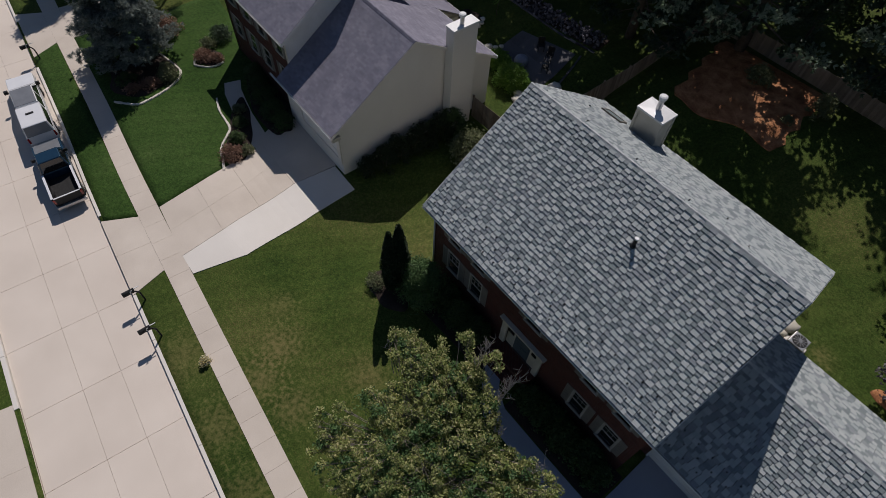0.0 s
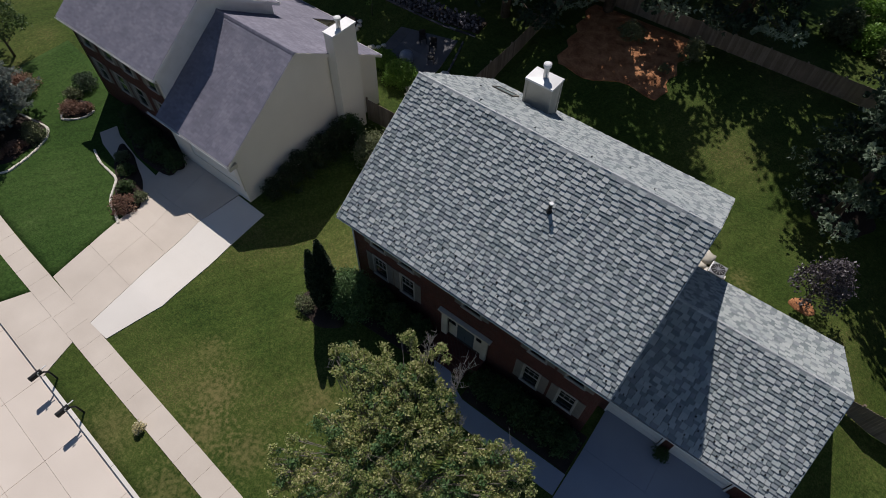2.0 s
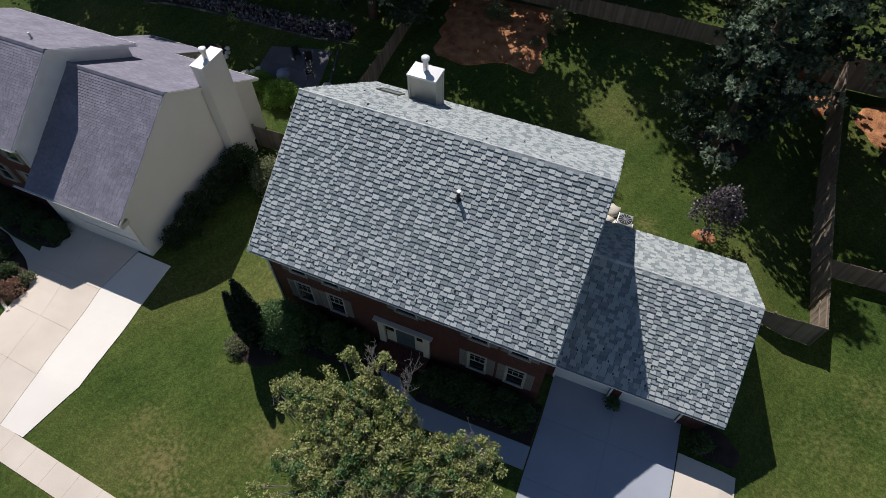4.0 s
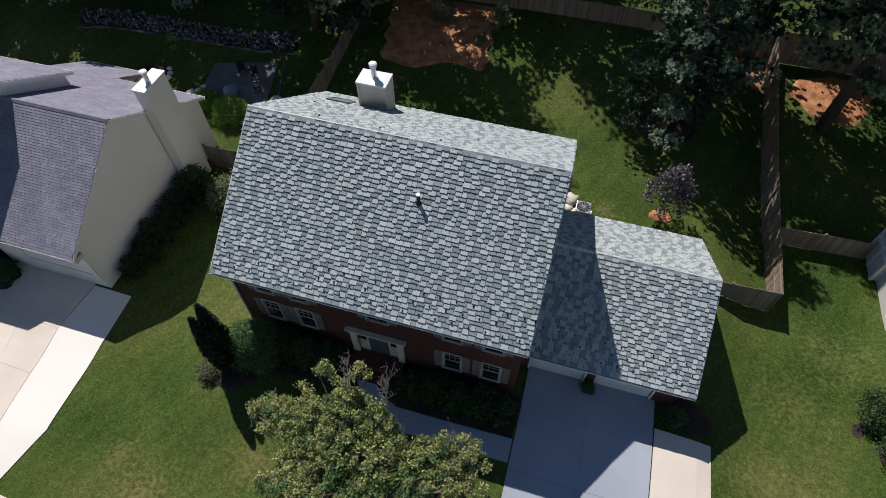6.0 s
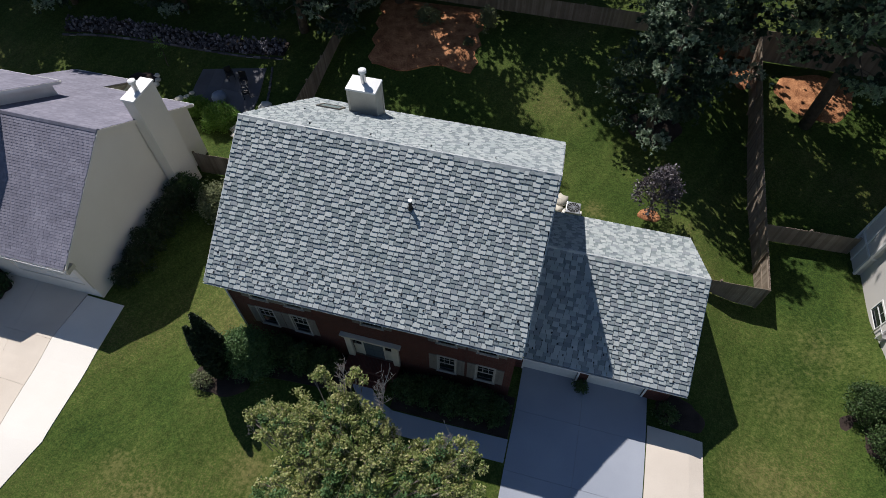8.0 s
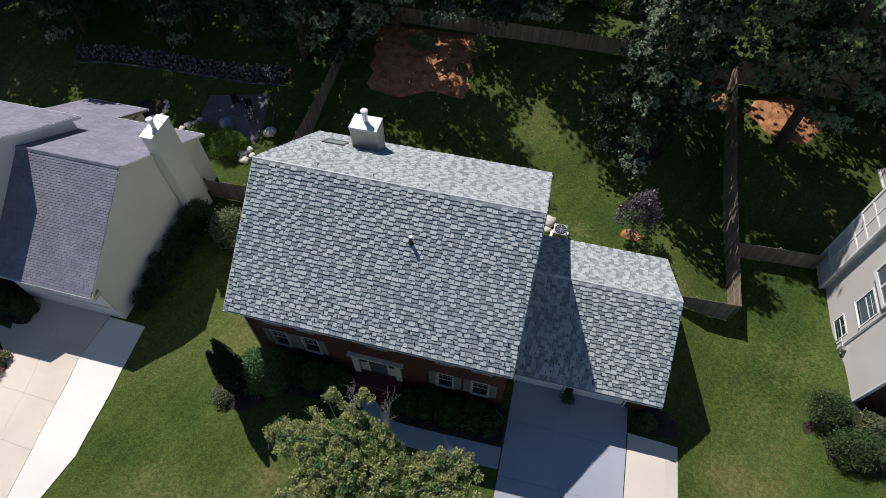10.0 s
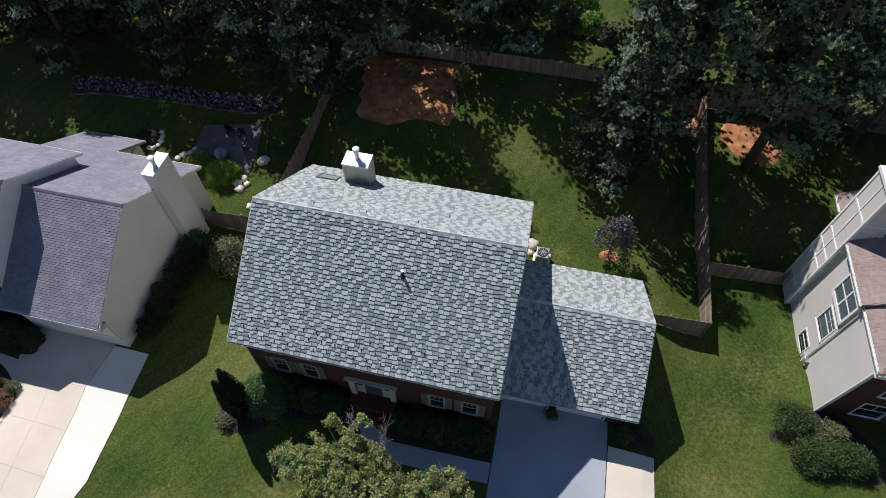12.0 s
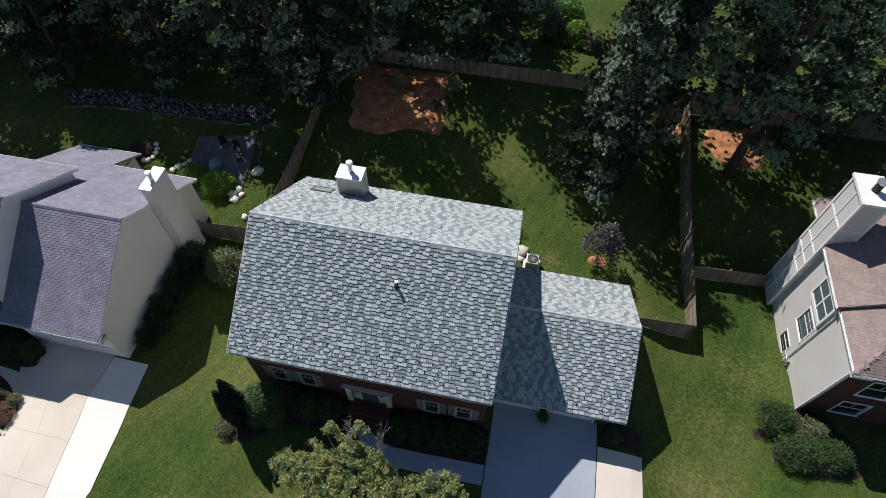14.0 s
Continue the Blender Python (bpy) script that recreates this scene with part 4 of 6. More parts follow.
    part("main_wall_side", Shape().prism([(-36.7, 11.25, c0), (-36.7, br, cr - 0.2), (-36.7, 19.85, c1), (-36.7, 19.85, -1.4), (-36.7, 11.25, -1.4)], (0.25, 0, 0)), SIDING, h)
    wins = [(-35.8, -34.9), (-33.6, -32.7), (-31.65, -30.75), (-29.3, -28.4)]
    part("main_wall_front", wall_y(-36.7, -28.0, -1.4, c0 - 0.1, 11.25, 0.25, [(a, b, z, z + 1.3) for a, b in wins for z in (0.9, 3.3)]), BRICK, h)
    part("main_wall_back", wall_y(-36.7, -28.0, -1.4, c1 - 0.1, 19.85, -0.25, []), SIDING, h)
    for a, b in wins:
        for z in (0.9, 3.3):
            window(h, a, b, z, z + 1.3, 11.25, grid=None, frame_mat=TRIM)
    f, b = gable_deck(a0, a1, b0, br, b1, c0, cr, 0.14, c1)
    mf, mb = part("main_roof_front", f, JOINT, h), part("main_roof_back", b, JOINT, h)
    tile_roof(mf, (a0, b0, c0), (1, 0, 0), (0, br - b0, cr - c0), a1 - a0, math.hypot(br - b0, cr - c0), 0.145, 0.02, ASPHALT_SHINGLE, None, 24, small, rest="shingles", jitter=0.0)
    tile_roof(mb, (a1, b1, c1), (-1, 0, 0), (0, br - b1, cr - c1), a1 - a0, math.hypot(b1 - br, cr - c1), 0.145, 0.02, ASPHALT_SHINGLE, None, 25, small, rest="shingles", jitter=0.0)
    ridge_caps(mf, a0, a1, br, cr, ka, kb, ASPHALT_SHINGLE, 0.28, 0.14)
    s = Shape()
    s.prism([(a1, b0, c0 - 0.18), (a1, br, cr - 0.18), (a1, br, cr + 0.01), (a1, b0, c0 + 0.01)], (0.03, 0, 0))
    s.prism([(a1, br, cr - 0.18), (a1, b1, c1 - 0.18), (a1, b1, c1 + 0.01), (a1, br, cr + 0.01)], (0.03, 0, 0))
    part("rake_board", s, WHITE, h)
    gutter(h, (a0, b0, c0 - 0.02), (a1, b0, c0 - 0.02), (0, -1, 0))
    gutter(h, (a0, b1, c1 - 0.02), (a1, b1, c1 - 0.02), (0, 1, 0))
    part("downpipe", Shape().tube([(-27.6, b0 - 0.05, c0 - 0.1), (-27.68, 11.15, c0 - 0.5), (-27.68, 11.15, 3.3)], [0.04] * 3, 8), CREAM, h)
    for x, y in ((-29.6, 16.2), (-32.6, 16.6)):
        z = cr - kb * (y - br)
        part("plumbing_vent", Shape().tube([(x, y, z - 0.05), (x, y, z + 0.4)], [0.06, 0.06], 10), METAL, h)
    # outside chimney chase
    ch = part("chimney", Shape().box(-21.55, -20.85, 18.4, 20.2, -1.4, 6.38), SIDING, h, "cream chimney chase on the gable wall", bevel=0.02)
    part("chimney_cap", Shape().box(-21.59, -20.81, 18.36, 20.24, 6.38, 6.48), WHITE_METAL, ch)
    part("flue", Shape().tube([(-21.15, 19.2, 6.4), (-21.15, 19.2, 6.98)], [0.13, 0.13], 14), METAL, ch)
    # the lot lies a little nearer and higher than the plan's datum
    c = Vector((0.45, 0.35, 28.0))
    h.matrix_basis = Matrix.Translation(c) @ Matrix.Diagonal((0.98, 0.98, 0.98, 1)) @ Matrix.Translation(-c)
    part("flue_cap", Shape().tube([(-21.15, 19.2, 6.95), (-21.15, 19.2, 6.99), (-21.15, 19.2, 7.12), (-21.15, 19.2, 7.16)], [0.14, 0.2, 0.2, 0.1], 16), WHITE_METAL, ch)
    return h


grey_house()


# ---- the house with the brown roof and the tall chimney ----
def brown_house():
    h = thing("house", "grey-sided two-storey house with brown shingle roof and tall panelled chimney", "house")
    wx, zb, ze = 18.05, -1.2, 5.85
    holes = [(18.9, 20.05, -0.2, 0.68), (18.7, 20.1, 1.9, 3.35)]
    part("wall_side", wall_x(15.2, 24.6, zb, ze, wx, 0.25, holes), GREY_SIDING, h)
    part("corner_board", Shape().box(wx - 0.02, wx + 0.1, 15.13, 15.2, zb, ze), WHITE, h)
    part("wall_front", wall_y(wx + 0.25, 31.0, zb, ze, 15.2, 0.25, [(19.6, 21.0, 3.3, 4.9), (19.6, 21.0, 0.8, 2.2), (23.6, 25.0, 3.3, 4.9)]), BRICK, h)
    window(h, 19.6, 21.0, 3.3, 4.9, 15.2, grid=(2, 1), shutters=False)
    window(h, 19.6, 21.0, 0.8, 2.2, 15.2, grid=(2, 1), shutters=False)
    window(h, 23.6, 25.0, 3.3, 4.9, 15.2, grid=(2, 1), shutters=False)
    part("wall_back", wall_y(wx + 0.25, 31.0, zb, ze, 24.6, -0.25, []), GREY_SIDING, h)
    part("wall_far", wall_x(15.7, 24.35, zb, ze, 31.0, -0.25, []), GREY_SIDING, h)
    window(h, 18.9, 20.05, -0.2, 0.68, wx, axis="x", shutters=False, grid=(2, 1), glass=GLASS, sill=False)
    window(h, 18.7, 20.1, 1.9, 3.35, wx, axis="x", shutters=False, grid=(2, 2), glass=PALE_GLASS)
    # boxed bay window
    bay = part("bay_window", Shape().box(17.8, wx, 18.5, 20.75, 3.98, 4.2).box(17.8, wx, 18.5, 20.75, 5.68, 5.84).box(17.8, 17.92, 18.5, 18.64, 4.2, 5.68).box(17.8, 17.92, 20.61, 20.75, 4.2, 5.68).box(17.82, 17.9, 19.57, 19.68, 4.2, 5.68), WHITE, h, "white boxed bay window")
    for a, b in ((18.64, 19.57), (19.68, 20.61)):
        part("pane", Shape().box(17.85, 17.87, a, b, 4.2, 5.68), PALE_GLASS, bay)
        part("sash", Shape().box(17.825, 17.895, a, b, 4.91, 4.97), WHITE, bay)
    for a in (18.52, 20.71):
        part("side_panel", Shape().box(17.92, wx, a, a + 0.02, 4.2, 5.68), WHITE, bay)
    # roofs
    k = 0.55
    small = (0.24, 0.3, 0.36)
    zu = 6.2
    def plane(xa, z, xr, ya, yb):
        return Shape().prism([(xa, yb, z), (xr, yb, z + k * (xr - xa)), (xr, yb, z + k * (xr - xa) - 0.14), (xa, yb, z - 0.14)], (0, ya - yb, 0))
    ra = part("roof_west", plane(17.72, zu, 24.5, 18.45, 25.9), JOINT, h)
    tile_roof(ra, (17.72, 25.9, zu), (0, -1, 0), (1, 0, k), 7.45, 6.78 * math.hypot(1, k), 0.145, 0.018, BROWN_SHINGLE, None, 31, small, rest="shingles", jitter=0.0)
    zr = zu + k * 6.78
    e2 = Shape().prism([(24.5, 25.9, zr), (31.3, 25.9, zr - k * 6.8), (31.3, 25.9, zr - k * 6.8 - 0.14), (24.5, 25.9, zr - 0.14)], (0, -7.45, 0))
    re = part("roof_east", e2, JOINT, h)
    tile_roof(re, (31.3, 18.45, zr - k * 6.8), (0, 1, 0), (-1, 0, k), 7.45, 6.8 * math.hypot(1, k), 0.3, 0.010, BROWN_SHINGLE, None, 32, small, rest="shingles", jitter=0.0)
    part("gable_fill", Shape().prism([(18.1, 18.5, zu - 0.6), (31.0, 18.5, zu - 0.6), (24.5, 18.5, zr - 0.16)], (0, 0.15, 0)), GREY_SIDING, h)
    part("gable_fill", Shape().prism([(18.1, 24.45, zu - 0.6), (31.0, 24.45, zu - 0.6), (24.5, 24.45, zr - 0.16)], (0, 0.15, 0)), GREY_SIDING, h)
    # lower hipped front part
    zl, xa, yf = 6.04, 17.95, 14.85
    wl = part("hip_roof_west", Shape().prism([(xa, yf, zl), (xa, 18.5, zl), (xa + 3.65, 18.5, zl + 3.65 * k)][::-1], (0, 0, -0.12)), JOINT, h)
    tile_roof(wl, (xa, 18.5, zl), (0, -1, 0), (1, 0, k), 3.65, 3.65 * math.hypot(1, k), 0.145, 0.018, BROWN_SHINGLE, None, 33, small, rest="shingles", jitter=0.0, shape_fn=lambda u, v: v / math.hypot(1, k) < 3.65 - u)
    fr = part("hip_roof_front", Shape().prism([(xa, yf, zl), (31.3, yf, zl), (31.3 - 3.65, 18.5, zl + 3.65 * k), (xa + 3.65, 18.5, zl + 3.65 * k)][::-1], (0, 0, -0.12)), JOINT, h)
    tile_roof(fr, (xa, yf, zl), (1, 0, 0), (0, 1, k), 31.3 - xa, 3.65 * math.hypot(1, k), 0.145, 0.018, BROWN_SHINGLE, None, 34, small, rest="shingles", jitter=0.0, shape_fn=lambda u, v: v / math.hypot(1, k) < u)
    hip = Shape()
    for i in range(14):
        p, q = Vector((xa, yf, zl)), Vector((xa + 3.65, 18.5, zl + 3.65 * k))
        a, b = p.lerp(q, i / 14), p.lerp(q, (i + 1.15) / 14)
        s = Shape().prism([a + Vector((-0.12, 0.1, -0.03)), a + Vector((0, 0, 0.06)), a + Vector((0.1, -0.12, -0.03))], b - a)
        part("hip_cap", s, BROWN_SHINGLE, wl)
    gutter(h, (17.72, 18.45, zu - 0.02), (17.72, 22.3, zu - 0.02), (-1, 0, 0))
    gutter(h, (17.72, 24.6, zu - 0.02), (17.72, 25.9, zu - 0.02), (-1, 0, 0))
    gutter(h, (xa, yf, zl - 0.02), (xa, 18.45, zl - 0.02), (-1, 0, 0))
    gutter(h, (xa, yf, zl - 0.02), (31.3, yf, zl - 0.02), (0, -1, 0))
    part("soffit", Shape().box(xa + 0.02, 31.2, yf + 0.02, 15.2, zl - 0.2, zl - 0.14), WHITE, h)
    part("soffit", Shape().box(xa + 0.02, wx, 15.2, 25.8, zl - 0.2, zl - 0.14), WHITE, h)
    part("eave_return", Shape().box(xa + 0.05, 19.0, yf + 0.03, 15.15, zl - 0.5, zl - 0.2), WHITE, h)
    part("downpipe", Shape().tube([(17.88, 18.6, 5.9), (17.98, 18.35, 5.4), (17.98, 18.35, -0.6)], [0.045] * 3, 8), WHITE_METAL, h)
    # gas meter and hose box at the foot of the wall
    mt = part("gas_meter", Shape().box(17.82, 18.02, 17.95, 18.2, 0.2, 0.5).tube([(17.95, 18.2, 0.35), (17.95, 18.75, 0.35), (17.95, 18.75, -0.6)], [0.03] * 3, 8), METAL, h)
    # chimney: white corner boards and rails round grey panels
    x0, x1, y0, y1, z0, z1 = 17.66, 19.0, 22.45, 24.5, -1.2, 9.75
    ch = part("chimney", Shape().box(x0 + 0.05, x1 - 0.05, y0 + 0.05, y1 - 0.05, z0, z1), GREY_SIDING, h, "tall chimney chase with grey panels in white trim")
    for x in (x0, x1 - 0.14):
        for y in (y0, y1 - 0.14):
            part("corner_board", Shape().box(x, x + 0.14, y, y + 0.14, z0, z1), WHITE, ch)
    ym = (y0 + y1) / 2
    part("centre_board", Shape().box(x0 + 0.015, x0 + 0.05, ym - 0.05, ym + 0.05, z0, z1), WHITE, ch)
    for z in (0.9, 3.3, 4.2, 5.2, 7.6):
        part("rail", Shape().box(x0 + 0.01, x0 + 0.05, y0 + 0.14, y1 - 0.14, z - 0.06, z + 0.06).box(x0 + 0.14, x1 - 0.14, y0 + 0.01, y0 + 0.05, z - 0.06, z + 0.06), WHITE, ch)
    part("chimney_cap", Shape().box(x0 - 0.08, x1 + 0.08, y0 - 0.08, y1 + 0.08, z1, z1 + 0.16), WHITE, ch)
    part("flue", Shape().tube([(18.4, 23.45, z1 + 0.1), (18.4, 23.45, z1 + 0.75)], [0.2, 0.2], 16), BLACK, ch)
    part("flue_cap", Shape().tube([(18.4, 23.45, z1 + 0.75), (18.4, 23.45, z1 + 0.85)], [0.27, 0.27], 16), METAL, ch)
    return h


brown_house()


# ---- fences ----
def fence(label, pts, tops, board=0.14, both=1.0):
    """Boards, rails and posts along ground points; tops: the top's height at each point."""
    f = thing("fence", label, "fence", (pts[0][0], pts[0][1], height(*pts[0])))
    o = Vector(f.location)
    rng = random.Random(int(abs(pts[0][0] * 10)))
    for (p, q), (ta, tb) in zip(zip(pts, pts[1:]), zip(tops, tops[1:])):
        a, b = Vector(p), Vector(q)
        d = b - a
        n = max(1, int(d.length / (board + 0.006)))
        ang = math.atan2(d.y, d.x)
        for i in range(n):
            c = a.lerp(b, (i + 0.5) / n)
            top = ta + (tb - ta) * (i + 0.5) / n + rng.uniform(-0.012, 0.012)
            g = height(c.x, c.y) + 0.04
            w = board / 2
            s = Shape().prism([(-w, -0.01, g), (w, -0.01, g), (w, -0.01, top - 0.03), (w - 0.03, -0.01, top), (-w + 0.03, -0.01, top), (-w, -0.01, top - 0.03)], (0, 0.02, 0))
            m = Matrix.Translation((c.x, c.y, 0)) @ Matrix.Rotation(ang + rng.uniform(-0.01, 0.01), 4, "Z")
            s.v = [tuple((m @ Vector(v)) - o) for v in s.v]
            part("board", s, WOOD, f)
        k = max(1, round(d.length / 2.4))
        nrm = Vector((-d.y, d.x)).normalized() * 0.06
        for i in range(k + 1):
            c = a.lerp(b, i / k) + nrm
            top = ta + (tb - ta) * i / k + 0.05
            part("post", Shape().box(-0.05, 0.05, -0.05, 0.05, height(c.x, c.y) - 0.1, top, Matrix.Translation((c.x - o.x, c.y - o.y, -o.z)) @ Matrix.Rotation(ang, 4, "Z")), WOOD, f)
        for i in range(k):
            for low in (0.25, 0.95):
                c, e2 = a.lerp(b, i / k) + nrm * 0.6, a.lerp(b, (i + 1) / k) + nrm * 0.6
                z = [max(height(*v) + 0.3, ta + (tb - ta) * t - low) for v, t in ((c, i / k), (e2, (i + 1) / k))]
                part("rail", Shape().prism([(c.x - o.x, c.y - o.y, z[0] - o.z), (c.x - o.x, c.y - o.y, z[0] + 0.09 - o.z), (c.x - nrm.x * 0.5 - o.x, c.y - nrm.y * 0.5 - o.y, z[0] + 0.09 - o.z), (c.x - nrm.x * 0.5 - o.x, c.y - nrm.y * 0.5 - o.y, z[0] - o.z)], (e2.x - c.x, e2.y - c.y, z[1] - z[0])), WOOD, f)
    return f


fence("weathered wooden board fence between two back gardens", [(12.42, 18.9), (12.24, 28.0), (12.06, 38.0)], [1.2, 1.95, 3.46])
fence("short weathered board fence beside the garage", [(7.75, 18.75), (12.36, 18.9)], [1.2, 1.2])
fence("low shaded board fence beside the neighbouring chimney", [(12.5, 23.6), (17.5, 23.8)], [0.85, 0.85])
fence("grey-brown board fence along a shaded garden", [(-16.35, 20.45), (-16.1, 30.0), (-15.85, 38.2)], [1.35, 2.0, 3.3])
fence("tan wooden fence joining two houses", [(-20.6, 20.15), (-12.3, 20.5)], [1.25, 1.3])
fence("long wooden fence at the foot of the pines", [(-15.8, 38.25), (12.0, 38.1), (30.0, 38.0)], [3.4, 3.5, 3.4])


# ---- plants ----
def leaf_mesh(name, pts, size, rng, material, slender=0.55, upright=0.0):
    """A small bent leaf at each point."""
    n = len(pts)
    a = rng.normal(size=(n, 3))
    a[:, 2] *= 0.6 * (1 - upright)
    a /= np.linalg.norm(a, axis=1)[:, None] + 1e-9
    b = rng.normal(size=(n, 3))
    b -= a * (a * b).sum(1)[:, None]
    b /= np.linalg.norm(b, axis=1)[:, None] + 1e-9
    s = (size * rng.uniform(0.6, 1.3, n))[:, None]
    v = np.stack([pts - a * s, pts + b * s * slender, pts + a * s, pts - b * s * slender], 1).reshape(-1, 3)
    f = np.arange(n * 4).reshape(-1, 4)
    me = bpy.data.meshes.new(name)
    me.from_pydata(v.tolist(), [], f.tolist())
    me.materials.append(material)
    return me


def clump_points(clumps, per, rng, shell=0.45):
    out = []
    for c, r in clumps:
        k = max(8, int(per * (r ** 2)))
        d = rng.normal(size=(k, 3))
        d /= np.linalg.norm(d, axis=1)[:, None]
        q = r * (shell + (1 - shell) * rng.uniform(size=k) ** 0.6) * (1 + 0.25 * rng.normal(size=k))
        out.append(np.array(c) + d * q[:, None] * np.array((1, 1, 0.8)))
    return np.concatenate(out)


def broadleaf(name, label, category, at, clumps, leaf, per, size, stem, seed, bark=None, stems=1, bare=0, group="", fork=0.25, sprays=(), inner=()):
    """A plant with a stem, limbs to each clump of leaves, and leaves. clumps: (centre from the foot, radius)."""
    rng = np.random.default_rng(seed)
    t = thing(name, label, category, (at[0], at[1], height(*at)), group)
    wood = Shape()
    top = max(c[2] for c, _ in clumps)
    trunks = []
    for i in range(stems):
        w = 2 * math.pi * i / max(stems, 1) + seed
        lean = 0.0 if stems == 1 else 0.35
        pts = [Vector((0.1 * math.cos(w) * (stems > 1), 0.1 * math.sin(w) * (stems > 1), -0.1))]
        for k in (0.2, 0.45, 0.7):
            pts.append(Vector((lean * top * k * math.cos(w) + rng.normal() * 0.06, lean * top * k * math.sin(w) + rng.normal() * 0.06, top * k)))
        trunks.append(pts)
        wood.tube(pts, [stem, stem * 0.8, stem * 0.55, stem * 0.28], 8)
    part("trunk", wood, bark or BARK, t, smooth=True)
    limbs = Shape()
    for c, r in clumps:
        c = Vector(c)
        tr = min(trunks, key=lambda p: (p[2] - c).length)
        base = tr[0].lerp(tr[3], min(0.85, max(fork, (c.z - c.xy.length * 0.5) / top)))
        mid = base.lerp(c, 0.5) + Vector((rng.normal() * 0.1, rng.normal() * 0.1, 0.12 * (c - base).length))
        limbs.tube([base, mid, c, c + (c - mid).normalized() * r * 0.8], [stem * 0.2, stem * 0.12, stem * 0.07, 0.005], 5, False)
        for _ in range(5):
            d = Vector(rng.normal(size=3)).normalized() * r * 0.9
            limbs.tube([mid.lerp(c, 0.7), c + d * 0.5, c + d], [stem * 0.1, stem * 0.06, 0.004], 4, False)
    for i in range(bare):
        w = rng.uniform(0, 6.28)
        a = trunks[i % stems][3]
        b = a + Vector((math.cos(w) * 0.8, math.sin(w) * 0.8, rng.uniform(0.7, 1.5)))
        limbs.tube([a, a.lerp(b, 0.5) + Vector((0, 0, 0.1)), b], [stem * 0.25, stem * 0.15, 0.006], 4, False)
        for _ in range(6):
            d = Vector((rng.normal() * 0.5, rng.normal() * 0.5, rng.uniform(0.1, 0.8)))
            limbs.tube([a.lerp(b, rng.uniform(0.4, 0.9)), b + d * 0.5, b + d], [stem * 0.09, stem * 0.05, 0.004], 3, False)
    twigs = Shape()
    for tip, spread, count in sprays:
        tip = Vector(tip)
        a = Vector((tip.x * 0.85, tip.y * 0.75, tip.z - spread * 4.2))
        twigs.tube([a, a.lerp(tip, 0.5) + Vector((0.05, -0.05, 0.0)), tip], [0.022, 0.015, 0.007], 5, False)
        for _ in range(count):
            p = a.lerp(tip, rng.uniform(0.15, 0.9))
            d = Vector((rng.normal() * 0.22, rng.normal() * 0.22, rng.uniform(0.8, 1.3))) * spread * rng.uniform(1.0, 1.9)
            twigs.tube([p, p + d * 0.5 - Vector((0, 0, 0.03)), p + d], [0.011, 0.009, 0.005], 3, False)
            for _ in range(4):
                k = rng.uniform(0.3, 0.9)
                e2 = Vector((rng.normal() * 0.3, rng.normal() * 0.3, rng.uniform(0.5, 1.2))) * spread * 0.5
                twigs.tube([p + d * k, p + d * k + e2], [0.008, 0.005], 3, False)
    if sprays:
        part("bare_twig", twigs, TWIG, t, "bare pale twig", kind="stuff")
    part("limb", limbs, bark or BARK, t, kind="stuff")
    part("crown", leaf_mesh("crown", clump_points(clumps, per, rng), size, rng, leaf), leaf, t, kind="stuff")
    # inner clumps get a darker green that paints shade inside the crown
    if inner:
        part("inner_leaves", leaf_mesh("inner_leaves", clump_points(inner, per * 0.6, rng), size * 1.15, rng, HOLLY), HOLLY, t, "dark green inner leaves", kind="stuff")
    return t


def dome(rx, ry, h, n, seed, r=(0.3, 0.5), low=0.25, fill=0.5):
    """Clumps spread unevenly over the outside of a rounded crown standing on the ground."""
    rng = random.Random(seed)
    out = []
    for i in range(n):
        z = 1 - (i + 0.5) / n * (1 - low + 0.0)
        w = i * 2.399 + rng.uniform(-0.3, 0.3)
        q = math.sqrt(max(0.0, 1 - z * z * 0.98)) * rng.uniform(0.82, 1.06)
        k = 1 if rng.random() > fill * 0.4 else rng.uniform(0.4, 0.8)
        out.append(((rx * q * k * math.cos(w), ry * q * k * math.sin(w), h * z * rng.uniform(0.9, 1.03)), rng.uniform(*r)))
    return out


